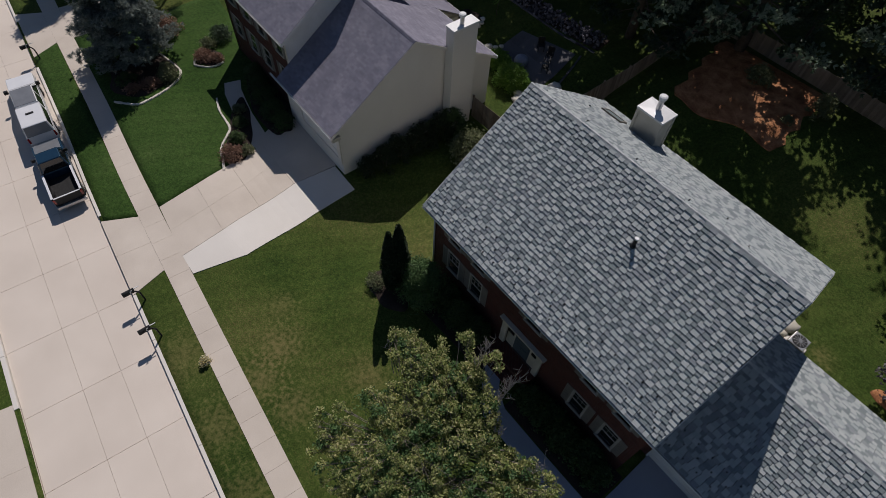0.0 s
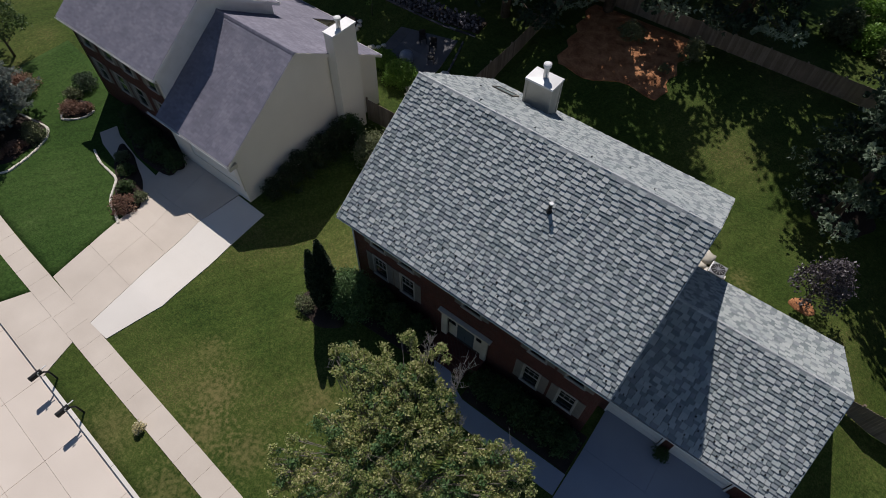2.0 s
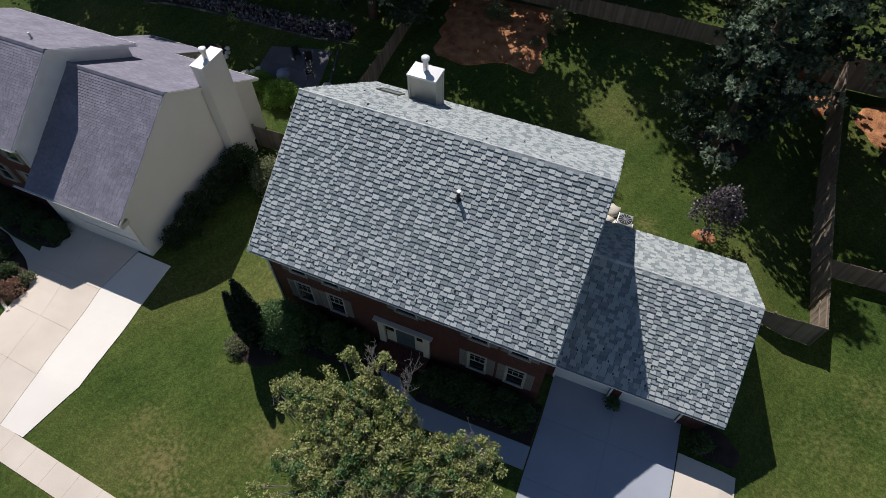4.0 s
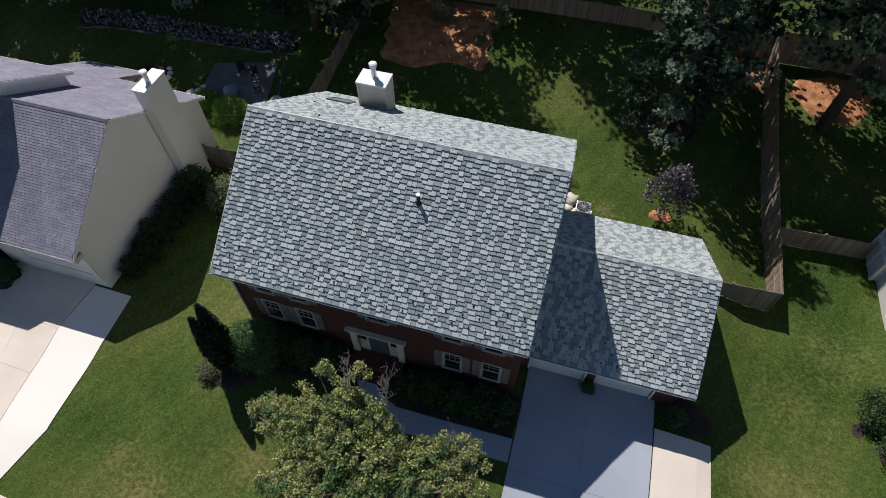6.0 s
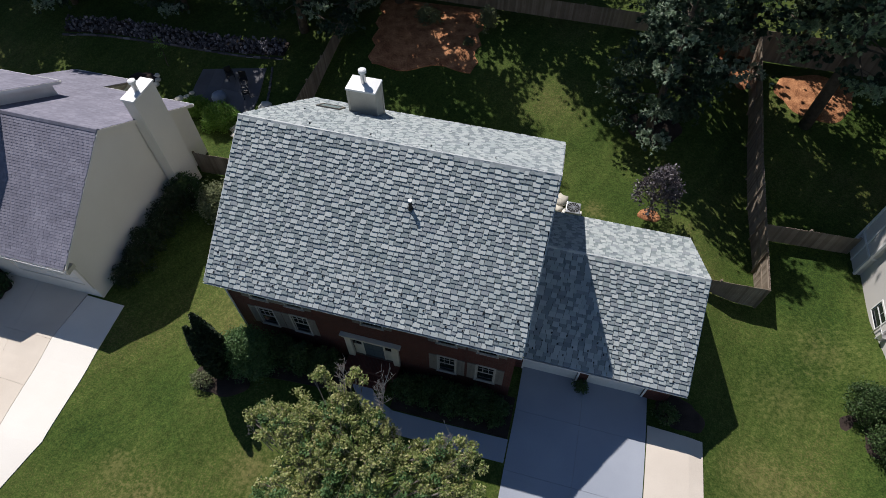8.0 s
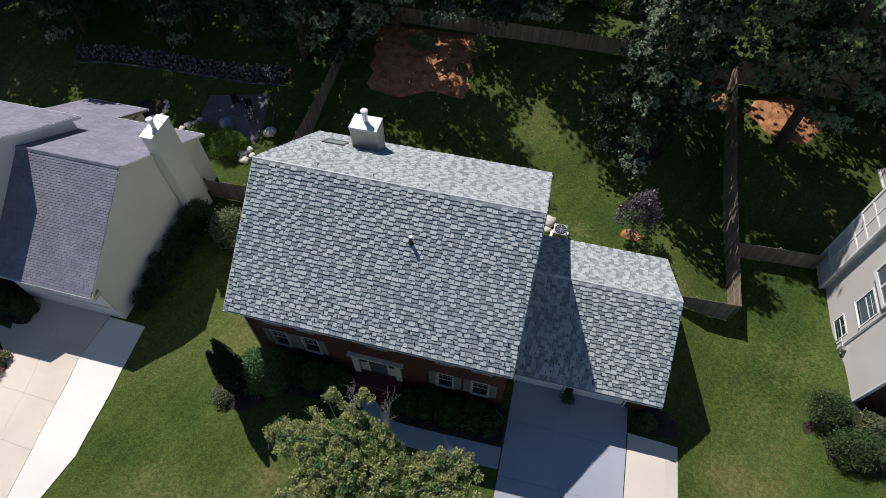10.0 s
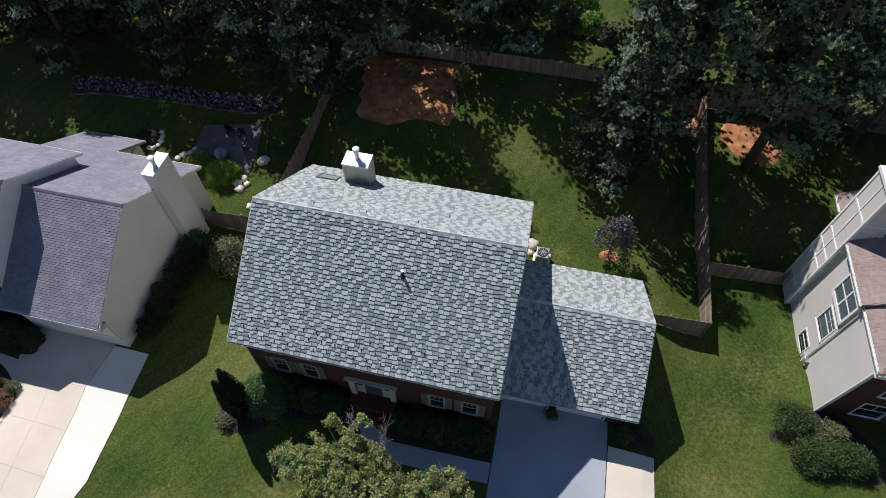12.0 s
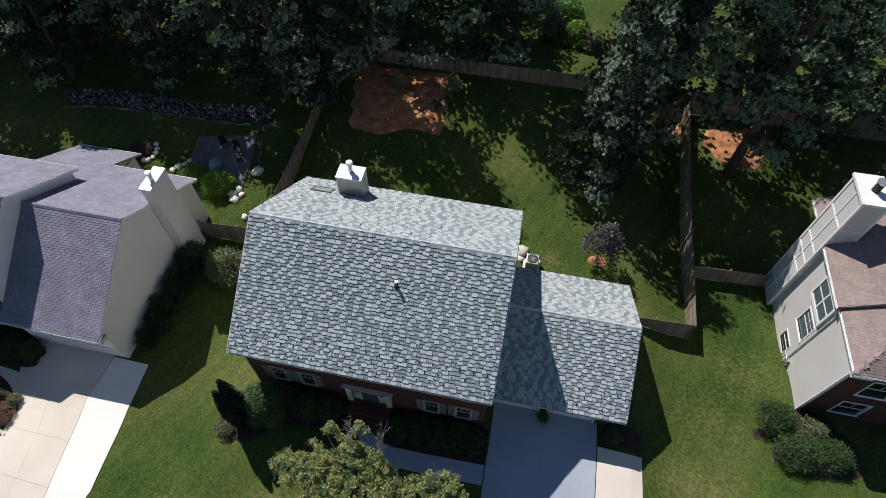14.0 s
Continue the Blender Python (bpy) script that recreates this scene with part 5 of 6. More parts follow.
def pine(h, r, seed, material, label, low=0.12, droop=0.12, dense=1.1, tuft=0.24, gap=0.72, blade=0.04, bush=1.8, lit_mat=None, lit=0.42):
    """Whorls of limbs that carry plumes of needles at the ends of their side twigs."""
    rng = np.random.default_rng(seed)
    t = thing("pine_tree", label, "tree")
    part("trunk", Shape().tube([(0, 0, -0.2), (0.05, 0, h * 0.35), (-0.05, 0.05, h * 0.7), (0, 0, h * 0.99)], [0.018 * h, 0.013 * h, 0.007 * h, 0.01], 9), BARK, t, smooth=True)
    wood, pts, out, wide, ends = Shape(), [], [], [], []
    z = low * h
    while z < h * 0.985:
        k = z / h
        turn = rng.uniform(0, 6.283)
        for i in range(5):
            w = turn + i * 1.2566 + rng.normal() * 0.2
            length = (r * (1 - k) ** 0.75 + 0.3) * rng.uniform(0.6, 1.15)
            a = Vector((0, 0, z + rng.normal() * 0.12))
            d = Vector((math.cos(w), math.sin(w), 0))
            rise = 0.3 * k - droop
            b = a + d * length * 0.55 + Vector((0, 0, length * (rise + 0.03)))
            c = a + d * length + Vector((0, 0, length * (rise + 0.14)))
            wood.tube([a, b, c], [0.010 * length + 0.012, 0.007 * length + 0.006, 0.005], 4, False)
            side = Vector((-d.y, d.x, 0))
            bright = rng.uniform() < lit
            n = max(3, int(length * 2.7 * dense))
            for j in range(n):
                f = 1.0 if j == 0 else 0.36 + 0.6 * (j - 0.5 + rng.uniform(-0.3, 0.3)) / n
                p = a.lerp(b, f / 0.55) if f < 0.55 else b.lerp(c, (f - 0.55) / 0.45)
                go = (d * 0.75 + side * (0.8 if j % 2 else -0.8) * (j > 0) + Vector((0, 0, 0.12 + rng.normal() * 0.12))) * (length * 0.32 * (1.1 - f) + 0.22)
                e2 = p + go
                wood.tube([p, e2], [0.012, 0.005], 3, False)
                for q in range(6):
                    o = Vector(rng.normal(size=3) * np.array((0.12, 0.12, 0.07)) * bush)
                    wide.append(blade * (0.8 if f > 0.7 else 2.6))
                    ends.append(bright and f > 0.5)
                    pts.append((p.lerp(e2, rng.uniform(0.55, 1.1)) + o)[:])
                    out.append((o * (6.0 / bush) + go.normalized() * 0.5 + Vector((0, 0, 0.35)))[:])
        z += (gap + 0.016 * h) * rng.uniform(0.85, 1.15)
    part("branch", wood, BARK, t, kind="stuff")
    pts, out, wide = np.array(pts), np.array(out), np.array(wide)[:, None, None]
    m, per = len(pts), 12
    d = rng.normal(size=(m, per, 3)) * 0.75 + out[:, None, :]
    d /= np.linalg.norm(d, axis=2)[:, :, None]
    e2 = np.cross(d, rng.normal(size=(m, per, 3)))
    e2 /= np.linalg.norm(e2, axis=2)[:, :, None] + 1e-9
    s = tuft * rng.uniform(0.65, 1.25, (m, per, 1))
    p = pts[:, None, :]
    v = np.stack([p + e2 * 0.35 * wide, p + d * s * 0.55 + e2 * wide, p + d * s, p + d * s * 0.55 - e2 * wide], 2)
    # limbs picked by lit carry the sunlit colour on their outer half
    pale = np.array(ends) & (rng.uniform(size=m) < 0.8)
    for nm, pick, mt in (("foliage", ~pale, material), ("needle_tip", pale, lit_mat or material)):
        q = v[pick].reshape(-1, 3)
        me = bpy.data.meshes.new(nm)
        me.from_pydata(q.tolist(), [], np.arange(len(q)).reshape(-1, 4).tolist())
        me.materials.append(mt)
        part(nm, me, mt, t, kind="stuff")
    return t


def plant_at(t, x, y, turn=0.0, scale=1.0):
    t.matrix_basis = Matrix.Translation((x, y, height(x, y) - 0.02)) @ Matrix.Rotation(turn, 4, "Z") @ Matrix.Diagonal((scale, scale, scale, 1))
    return t


def more(t, x, y, turn, scale=1.0, label=""):
    c = copy_thing(t, Matrix.Identity(4))
    plant_at(c, x, y, turn, scale)
    if label:
        tagged(c, label)
    return c


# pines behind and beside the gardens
p1 = tagged(plant_at(pine(15.0, 3.5, 41, PINE, "tall dark pine with blue-green needle tufts behind the lawn", lit_mat=PINE_LIT), 5.9, 29.7, 0.0, 0.94), group="garden pines")
p2 = tagged(plant_at(pine(22.0, 5.6, 42, PINE, "broad tall pine with pale lit tufts above the board fence", 0.26, lit_mat=PALE_LIT, lit=0.75), 15.6, 32.9), group="garden pines")
p3 = tagged(plant_at(pine(20.0, 5.2, 43, PINE, "dark pine shading the back garden", lit_mat=PINE_LIT), -19.0, 33.5), group="garden pines")
# spots chosen for shade on the lawns; far-left copies stand out of view
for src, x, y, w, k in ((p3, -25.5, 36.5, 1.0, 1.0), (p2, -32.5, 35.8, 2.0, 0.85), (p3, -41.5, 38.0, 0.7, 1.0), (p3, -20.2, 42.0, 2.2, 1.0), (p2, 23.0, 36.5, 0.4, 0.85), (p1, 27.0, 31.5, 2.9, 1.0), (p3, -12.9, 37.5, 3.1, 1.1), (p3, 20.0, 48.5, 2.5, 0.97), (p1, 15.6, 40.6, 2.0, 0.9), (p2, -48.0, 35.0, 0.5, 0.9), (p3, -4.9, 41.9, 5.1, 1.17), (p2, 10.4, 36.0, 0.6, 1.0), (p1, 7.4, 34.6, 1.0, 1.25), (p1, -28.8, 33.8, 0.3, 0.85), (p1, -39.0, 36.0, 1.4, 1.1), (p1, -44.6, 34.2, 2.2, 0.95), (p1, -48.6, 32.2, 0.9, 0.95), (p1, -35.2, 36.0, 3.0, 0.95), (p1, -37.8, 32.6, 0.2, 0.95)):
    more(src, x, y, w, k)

b1 = broadleaf("tree", "leafy deciduous tree behind the back fence", "tree", (-4.5, 41.5), [((x, y, z + 3.0), r) for (x, y, z), r in dome(2.8, 2.8, 5.0, 40, 5, (0.5, 0.85), 0.1)], DEEP_LEAF, 240, 0.14, 0.16, 5, group="trees behind the fence")
for x, y, w, k in ((-10.6, 41.6, 1.0, 0.7), (-8.0, 45.0, 2.0, 1.2), (-7.0, 53.5, 3.0, 1.2), (20.5, 53.0, 4.0, 1.2), (25.0, 47.0, 5.0, 1.1), (-24.0, 44.5, 0.7, 1.7), (-31.0, 43.5, 1.7, 1.8), (-38.0, 42.0, 2.7, 1.7), (-16.0, 47.5, 3.7, 1.7), (19.5, 43.5, 4.6, 1.6), (-20.0, 47.0, 5.2, 1.8), (-45.0, 40.0, 0.2, 1.6), (-6.5, 50.0, 5.9, 1.6), (16.0, 60.0, 2.2, 1.7)):
    more(b1, x, y, w, k)

# the tree on the front lawn: lobes of leaf clumps round a few limbs
TX, TY = -4.2, 4.0
rng0 = random.Random(12)
cl = []
inner = []
for x, y, z, r in ((-6.9, 1.5, 3.9, 0.85), (-5.7, 1.2, 3.7, 1.1), (-8.1, 5.7, 4.35, 0.5), (-7.4, 5.6, 4.5, 0.75), (-6.5, 5.6, 4.7, 0.85), (-5.8, 5.3, 4.7, 0.95), (-5.0, 5.9, 4.9, 0.8), (-5.2, 6.5, 5.2, 0.5), (-4.9, 5.0, 4.6, 0.9), (-4.6, 2.5, 4.3, 1.1), (-3.3, 2.7, 4.5, 1.1), (-3.7, 4.5, 4.6, 1.1), (-3.9, 6.2, 4.8, 0.65), (-3.2, 5.4, 4.5, 0.8), (-2.0, 5.6, 4.3, 0.65), (-1.4, 5.9, 4.4, 0.7), (-0.6, 6.0, 4.4, 0.65), (-0.9, 5.1, 4.2, 0.85), (-1.7, 4.3, 4.3, 1.0), (-2.3, 3.0, 4.0, 1.0), (-6.1, 3.6, 4.1, 0.95), (-4.9, 4.0, 4.3, 1.0), (0.0, 4.8, 4.0, 0.65), (-4.4, 0.9, 3.3, 0.8)):
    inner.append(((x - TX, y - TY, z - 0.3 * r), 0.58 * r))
    n = int(30 * r)
    for i in range(n):
        k = 1 - 1.3 * (i + 0.5) / n
        w, q = i * 2.399 + rng0.uniform(-0.5, 0.5), math.sqrt(max(0.0, 1 - k * k)) * rng0.uniform(0.6, 1.25)
        cl.append(((x - TX + r * q * math.cos(w), y - TY + r * q * math.sin(w), z + 0.75 * r * k * rng0.uniform(0.75, 1.3)), rng0.uniform(0.12, 0.25)))
        # some outer clumps move over too, as greener patches of leaf
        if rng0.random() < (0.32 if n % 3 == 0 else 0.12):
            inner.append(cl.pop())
for x, y, z, r in ((-6.2, 7.4, 5.9, 0.22), (-6.0, 7.25, 5.6, 0.24), (-6.45, 7.2, 5.55, 0.2), (-5.75, 7.05, 5.55, 0.2), (-4.9, 7.65, 5.9, 0.24), (-4.6, 7.5, 5.75, 0.2), (-5.1, 7.35, 5.7, 0.22), (-5.4, 7.0, 5.45, 0.25), (-5.0, 6.85, 5.4, 0.25), (-5.3, 6.6, 5.2, 0.26), (-4.7, 6.9, 5.3, 0.22), (-4.25, 6.8, 5.2, 0.22), (-3.8, 6.75, 5.1, 0.2), (-7.0, 6.7, 5.0, 0.2), (-6.6, 6.5, 5.1, 0.22), (-0.1, 6.2, 4.7, 0.2), (0.35, 5.9, 4.5, 0.22)):
    cl.append(((x - TX, y - TY, z), r))
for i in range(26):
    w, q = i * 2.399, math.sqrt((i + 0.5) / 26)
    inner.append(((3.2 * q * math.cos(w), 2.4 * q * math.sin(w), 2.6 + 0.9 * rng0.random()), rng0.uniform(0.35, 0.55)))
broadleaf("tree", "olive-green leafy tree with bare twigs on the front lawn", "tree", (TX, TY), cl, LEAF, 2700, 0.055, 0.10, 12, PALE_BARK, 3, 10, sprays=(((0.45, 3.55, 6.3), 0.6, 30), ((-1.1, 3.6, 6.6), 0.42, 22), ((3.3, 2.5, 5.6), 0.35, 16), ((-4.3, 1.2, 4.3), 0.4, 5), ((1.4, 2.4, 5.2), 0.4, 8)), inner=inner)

# clipped cypress pair, holly and small shrubs at the house corner
def cypress(at, h, r, seed, label):
    rng = np.random.default_rng(seed)
    t = thing("cypress", label, "tree", (at[0], at[1], height(*at)), "narrow cypresses")
    part("trunk", Shape().tube([(0, 0, -0.1), (0, 0, h * 0.5), (0, 0, h * 0.95)], [0.07, 0.05, 0.01], 7), BARK, t)
    n = 9000
    z = rng.uniform(0.02, 1, n) ** 0.9
    prof = r * np.minimum(1, (1 - z) * 2.0 + 0.05) ** 0.75 * np.minimum(1, 0.55 + z * 2.2)
    w = rng.uniform(0, 6.283, n)
    q = prof * rng.uniform(0.55, 1.05, n) * (1 + 0.12 * np.sin(w * 5 + z * 9))
    part("foliage", leaf_mesh("foliage", np.stack([q * np.cos(w), q * np.sin(w), z * h], 1), 0.085, rng, YEW, 0.45, 0.0), YEW, t, kind="stuff")
    return t


cypress((-12.4, 8.5), 5.1, 0.47, 71, "dark narrow cypress beside the house corner")
cypress((-12.5, 8.0), 4.85, 0.42, 72, "dark pointed cypress casting a long shadow on the lawn")


def shrub(label, at, rx, ry, h, leaf, seed, size=0.06, n=26, per=900, r=None, name="shrub", group="", category="shrub"):
    rr = r or (0.28 * min(rx, h), 0.42 * min(rx, h))
    return broadleaf(name, label, category, at, dome(rx * 0.8, ry * 0.8, h * 0.85, n, seed, rr, 0.12), leaf, per / max(rx, 0.6), size, 0.035, seed, stems=3, group=group)


shrub("rounded dark green holly by the brick wall", (-11.3, 9.05), 1.35, 1.15, 3.0, HOLLY, 73, 0.05, 40, 2400)
for i, (x, r, hh) in enumerate(((-10.1, 0.85, 1.75), (-8.95, 0.9, 1.8), (-7.85, 0.85, 1.6), (-3.75, 0.75, 1.0), (-2.7, 0.85, 1.15), (-1.6, 0.9, 1.2), (-0.5, 0.9, 1.2), (0.35, 0.6, 1.1))):
    shrub("dark evergreen foundation shrub along the brick front", (x, 9.6 - 0.1 * (i % 2)), r, 0.75, hh, DEEP_LEAF, 210 + i, 0.06, 26, 1500, group="foundation shrubs")
shrub("small brownish shrub on the lawn", (-13.25, 7.5), 0.6, 0.55, 0.75, GREY_LEAF, 74, 0.05, 14)
shrub("large rounded grey-green shrub between two houses", (-17.65, 17.6), 1.55, 1.45, 2.5, GREY_LEAF, 75, 0.07, 46)
shrub("dark shrub against the cream gable wall", (-20.2, 18.0), 1.0, 1.0, 2.3, DEEP_LEAF, 76, 0.07, 26)
for i, (y, r, hh) in enumerate(((11.9, 0.75, 1.5), (13.0, 0.85, 1.8), (14.1, 0.9, 2.0), (15.2, 0.9, 2.0), (16.3, 0.9, 2.0), (17.3, 0.9, 2.2))):
    shrub("dark evergreen shrub at the foot of the cream gable wall", (-20.4 + 0.1 * (i % 2), y), r, r, hh, YEW, 200 + i, 0.06, 22, group="shrubs along the gable wall")
shrub("small round shrub at the pier between garage doors", (3.9, 11.65), 0.42, 0.36, 0.75, DEEP_LEAF, 77, 0.05, 16)
shrub("bright green rounded bushes behind the gable", (-21.5, 24.5), 1.25, 0.95, 1.5, FRESH_LEAF, 78, 0.06, 44, 2600)
shrub("bright green low bush behind the house", (-23.6, 25.2), 1.0, 0.75, 1.0, FRESH_LEAF, 79, 0.06, 30, 2600)
shrub("clipped round green bush at the house corner", (16.85, 14.25), 1.1, 1.05, 1.7, DEEP_LEAF, 80, 0.05, 46, 1500)
shrub("clipped broad green bush in the front bed", (17.6, 12.45), 1.3, 1.0, 1.4, DEEP_LEAF, 81, 0.05, 46, 1500)
shrub("clipped broad green bush beside another", (19.3, 12.6), 1.2, 1.0, 1.3, DEEP_LEAF, 82, 0.05, 40, 1500)
shrub("loose yellow-green shrub against the wall", (18.6, 13.9), 0.8, 0.7, 1.3, GREY_LEAF, 83, 0.06, 20)
shrub("dark shrub in the shaded bed beside the garage", (7.8, 11.3), 0.6, 0.5, 0.9, DEEP_LEAF, 84, 0.05, 18)
broadleaf("tree", "small purple-leaved plum tree in a mulch ring", "tree", (6.35, 22.9), [((x, y, z + 1.3), r) for (x, y, z), r in dome(1.12, 1.12, 2.45, 40, 9, (0.26, 0.42), 0.1)], PLUM, 700, 0.075, 0.07, 9)
bed("mulch_ring", "reddish bark mulch ring under the plum tree", 6.45, 23.0, 0.6, 0.5, MULCH, 3)
net = [[(x + 0.22 * math.sin(1.9 * y + i), y + 0.3 * math.sin(1.3 * x) * (1 - i / 12)) for x, y in row] for i, row in enumerate(quad_net((-13.2, 30.9), (-5.95, 32.0), (-6.5, 37.9), (-14.2, 37.6), 12, 16))]
tagged(part("mulch_bed_1", patch(net, 0.06), MULCH), "orange-brown mulch bed under the back pines", "planting bed", kind="structure")
shrub("loose grey-green shrub at the edge of the mulch bed", (-5.9, 35.9), 0.8, 0.8, 1.9, GREY_LEAF, 85, 0.06, 26)
shrub("low grey-leaved shrub in the back mulch bed", (-10.2, 35.9), 1.0, 0.7, 1.0, GREY_LEAF, 86, 0.06, 24)
shrub("small grey-leaved shrub in the back mulch bed", (-6.9, 34.1), 0.45, 0.45, 0.7, GREY_LEAF, 87, 0.05, 14)
for i, (x, y, r, hh) in enumerate(((1.2, 44.6, 1.3, 1.9), (3.0, 44.2, 1.2, 1.6), (4.6, 43.6, 1.1, 1.3), (2.3, 46.6, 1.5, 2.3))):
    shrub("loose pale green bush beyond the back fence", (x, y), r, r, hh, FRESH_LEAF if i % 2 else GREY_LEAF, 230 + i, 0.1, 26, 700, group="bushes beyond the fence")
bed("mulch_bed_2", "orange-brown mulch bed along the side fence", 11.3, 37.6, 1.5, 2.4, MULCH, 5)
bed("mulch_bed_3", "orange-brown mulch under the pine beyond the fence", 16.3, 35.5, 2.7, 1.9, MULCH, 6, turn=-0.1)
# brown bark ring; its dark colour stands for the pine's shade
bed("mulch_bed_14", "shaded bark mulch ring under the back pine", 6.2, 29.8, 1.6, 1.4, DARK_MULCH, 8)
# near-black colour holds the house shade here; the left bed covers grass too
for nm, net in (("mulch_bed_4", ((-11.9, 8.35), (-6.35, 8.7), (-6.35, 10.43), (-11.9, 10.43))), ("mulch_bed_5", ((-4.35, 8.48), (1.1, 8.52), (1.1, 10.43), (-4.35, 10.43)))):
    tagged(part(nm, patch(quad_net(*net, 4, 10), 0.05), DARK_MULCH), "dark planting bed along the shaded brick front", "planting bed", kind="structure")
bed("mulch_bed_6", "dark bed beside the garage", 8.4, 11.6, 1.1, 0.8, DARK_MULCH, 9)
bed("mulch_bed_7", "dark bed round small shrubs on the lawn", -12.6, 8.1, 1.5, 1.1, DARK_MULCH, 10)
bed("mulch_bed_8", "dark bed before the brick front", 18.6, 13.3, 2.6, 1.9, DARK_MULCH, 11)


# ---- street side: vehicles, mailboxes, shrubs and edging ----
BLUE_PAINT = mat("blue_car_paint", [(0.012, 0.045, 0.085), (0.016, 0.055, 0.10)], 2, 40, 0.22, 0.3, 0, spec=0.6)
WHITE_PAINT = mat("white_car_paint", [(0.72, 0.73, 0.75), (0.78, 0.79, 0.80)], 2, 40, 0.25, 0.0, 0, spec=0.6)
DARK_GLASS = glass_mat("tinted_car_glass", (0.01, 0.012, 0.014))
RUBBER = mat("tyre_rubber", [(0.015, 0.015, 0.015), (0.03, 0.03, 0.03)], 6, 40, 0.8)
RED_LENS = glass_mat("red_lamp_lens", (0.25, 0.01, 0.01))
CAR_GREY = mat("grey_paint_and_hood_sheen", [(0.20, 0.21, 0.225), (0.26, 0.27, 0.285)], 2, 40, 0.3, 0.2, 0, spec=0.5)
CLEAR_LENS = glass_mat("clear_lamp_lens", (0.5, 0.5, 0.5))


def wheel(parent, x, y, r=0.36, w=0.24):
    s = 1 if y > 0 else -1
    t = part("wheel", Shape().tube([(x, y - w / 2, r), (x, y - w * 0.4, r), (x, y + w * 0.4, r), (x, y + w / 2, r)], [r * 0.86, r, r, r * 0.86], 20), RUBBER, parent, smooth=False)
    part("rim", Shape().tube([(x, y + s * w * 0.44, r), (x, y + s * w * 0.53, r)], [r * 0.62, r * 0.58], 14), METAL, t)


def car_body(profile, half, inset=0.0):
    """The side profile (x, z) anticlockwise, swept across the car's width."""
    return Shape().prism([(x, -half + inset, z) for x, z in profile], (0, 2 * (half - inset), 0))


def cabin(xs_low, xs_high, z0, z1, half0, half1):
    a, b = xs_low
    c, d = xs_high
    s = Shape().add([(a, -half0, z0), (b, -half0, z0), (b, half0, z0), (a, half0, z0), (c, -half1, z1), (d, -half1, z1), (d, half1, z1), (c, half1, z1)],
                    [(3, 2, 1, 0), (4, 5, 6, 7), (0, 1, 5, 4), (1, 2, 6, 5), (2, 3, 7, 6), (3, 0, 4, 7)])
    return s


def pane_on(p, inset=0.12, out=0.012):
    """A thin pane just outside the four-cornered face p."""
    p = [Vector(q) for q in p]
    c = sum(p, Vector()) / 4
    n = (p[1] - p[0]).cross(p[3] - p[0]).normalized()
    q = [v.lerp(c, inset) for v in p]
    return Shape().prism([v - n * 0.005 for v in reversed(q)], n * (out + 0.005))


def place_car(ob, u, v, turn=0.0, size=(1.0, 1.0)):
    x, y = street(u, v)
    ob.matrix_basis = Matrix.Translation((x, y, -0.115)) @ Matrix.Rotation(math.pi + math.atan2(SU.y, SU.x) + turn, 4, "Z") @ Matrix.Diagonal((size[0], size[1], 1, 1))
    return ob


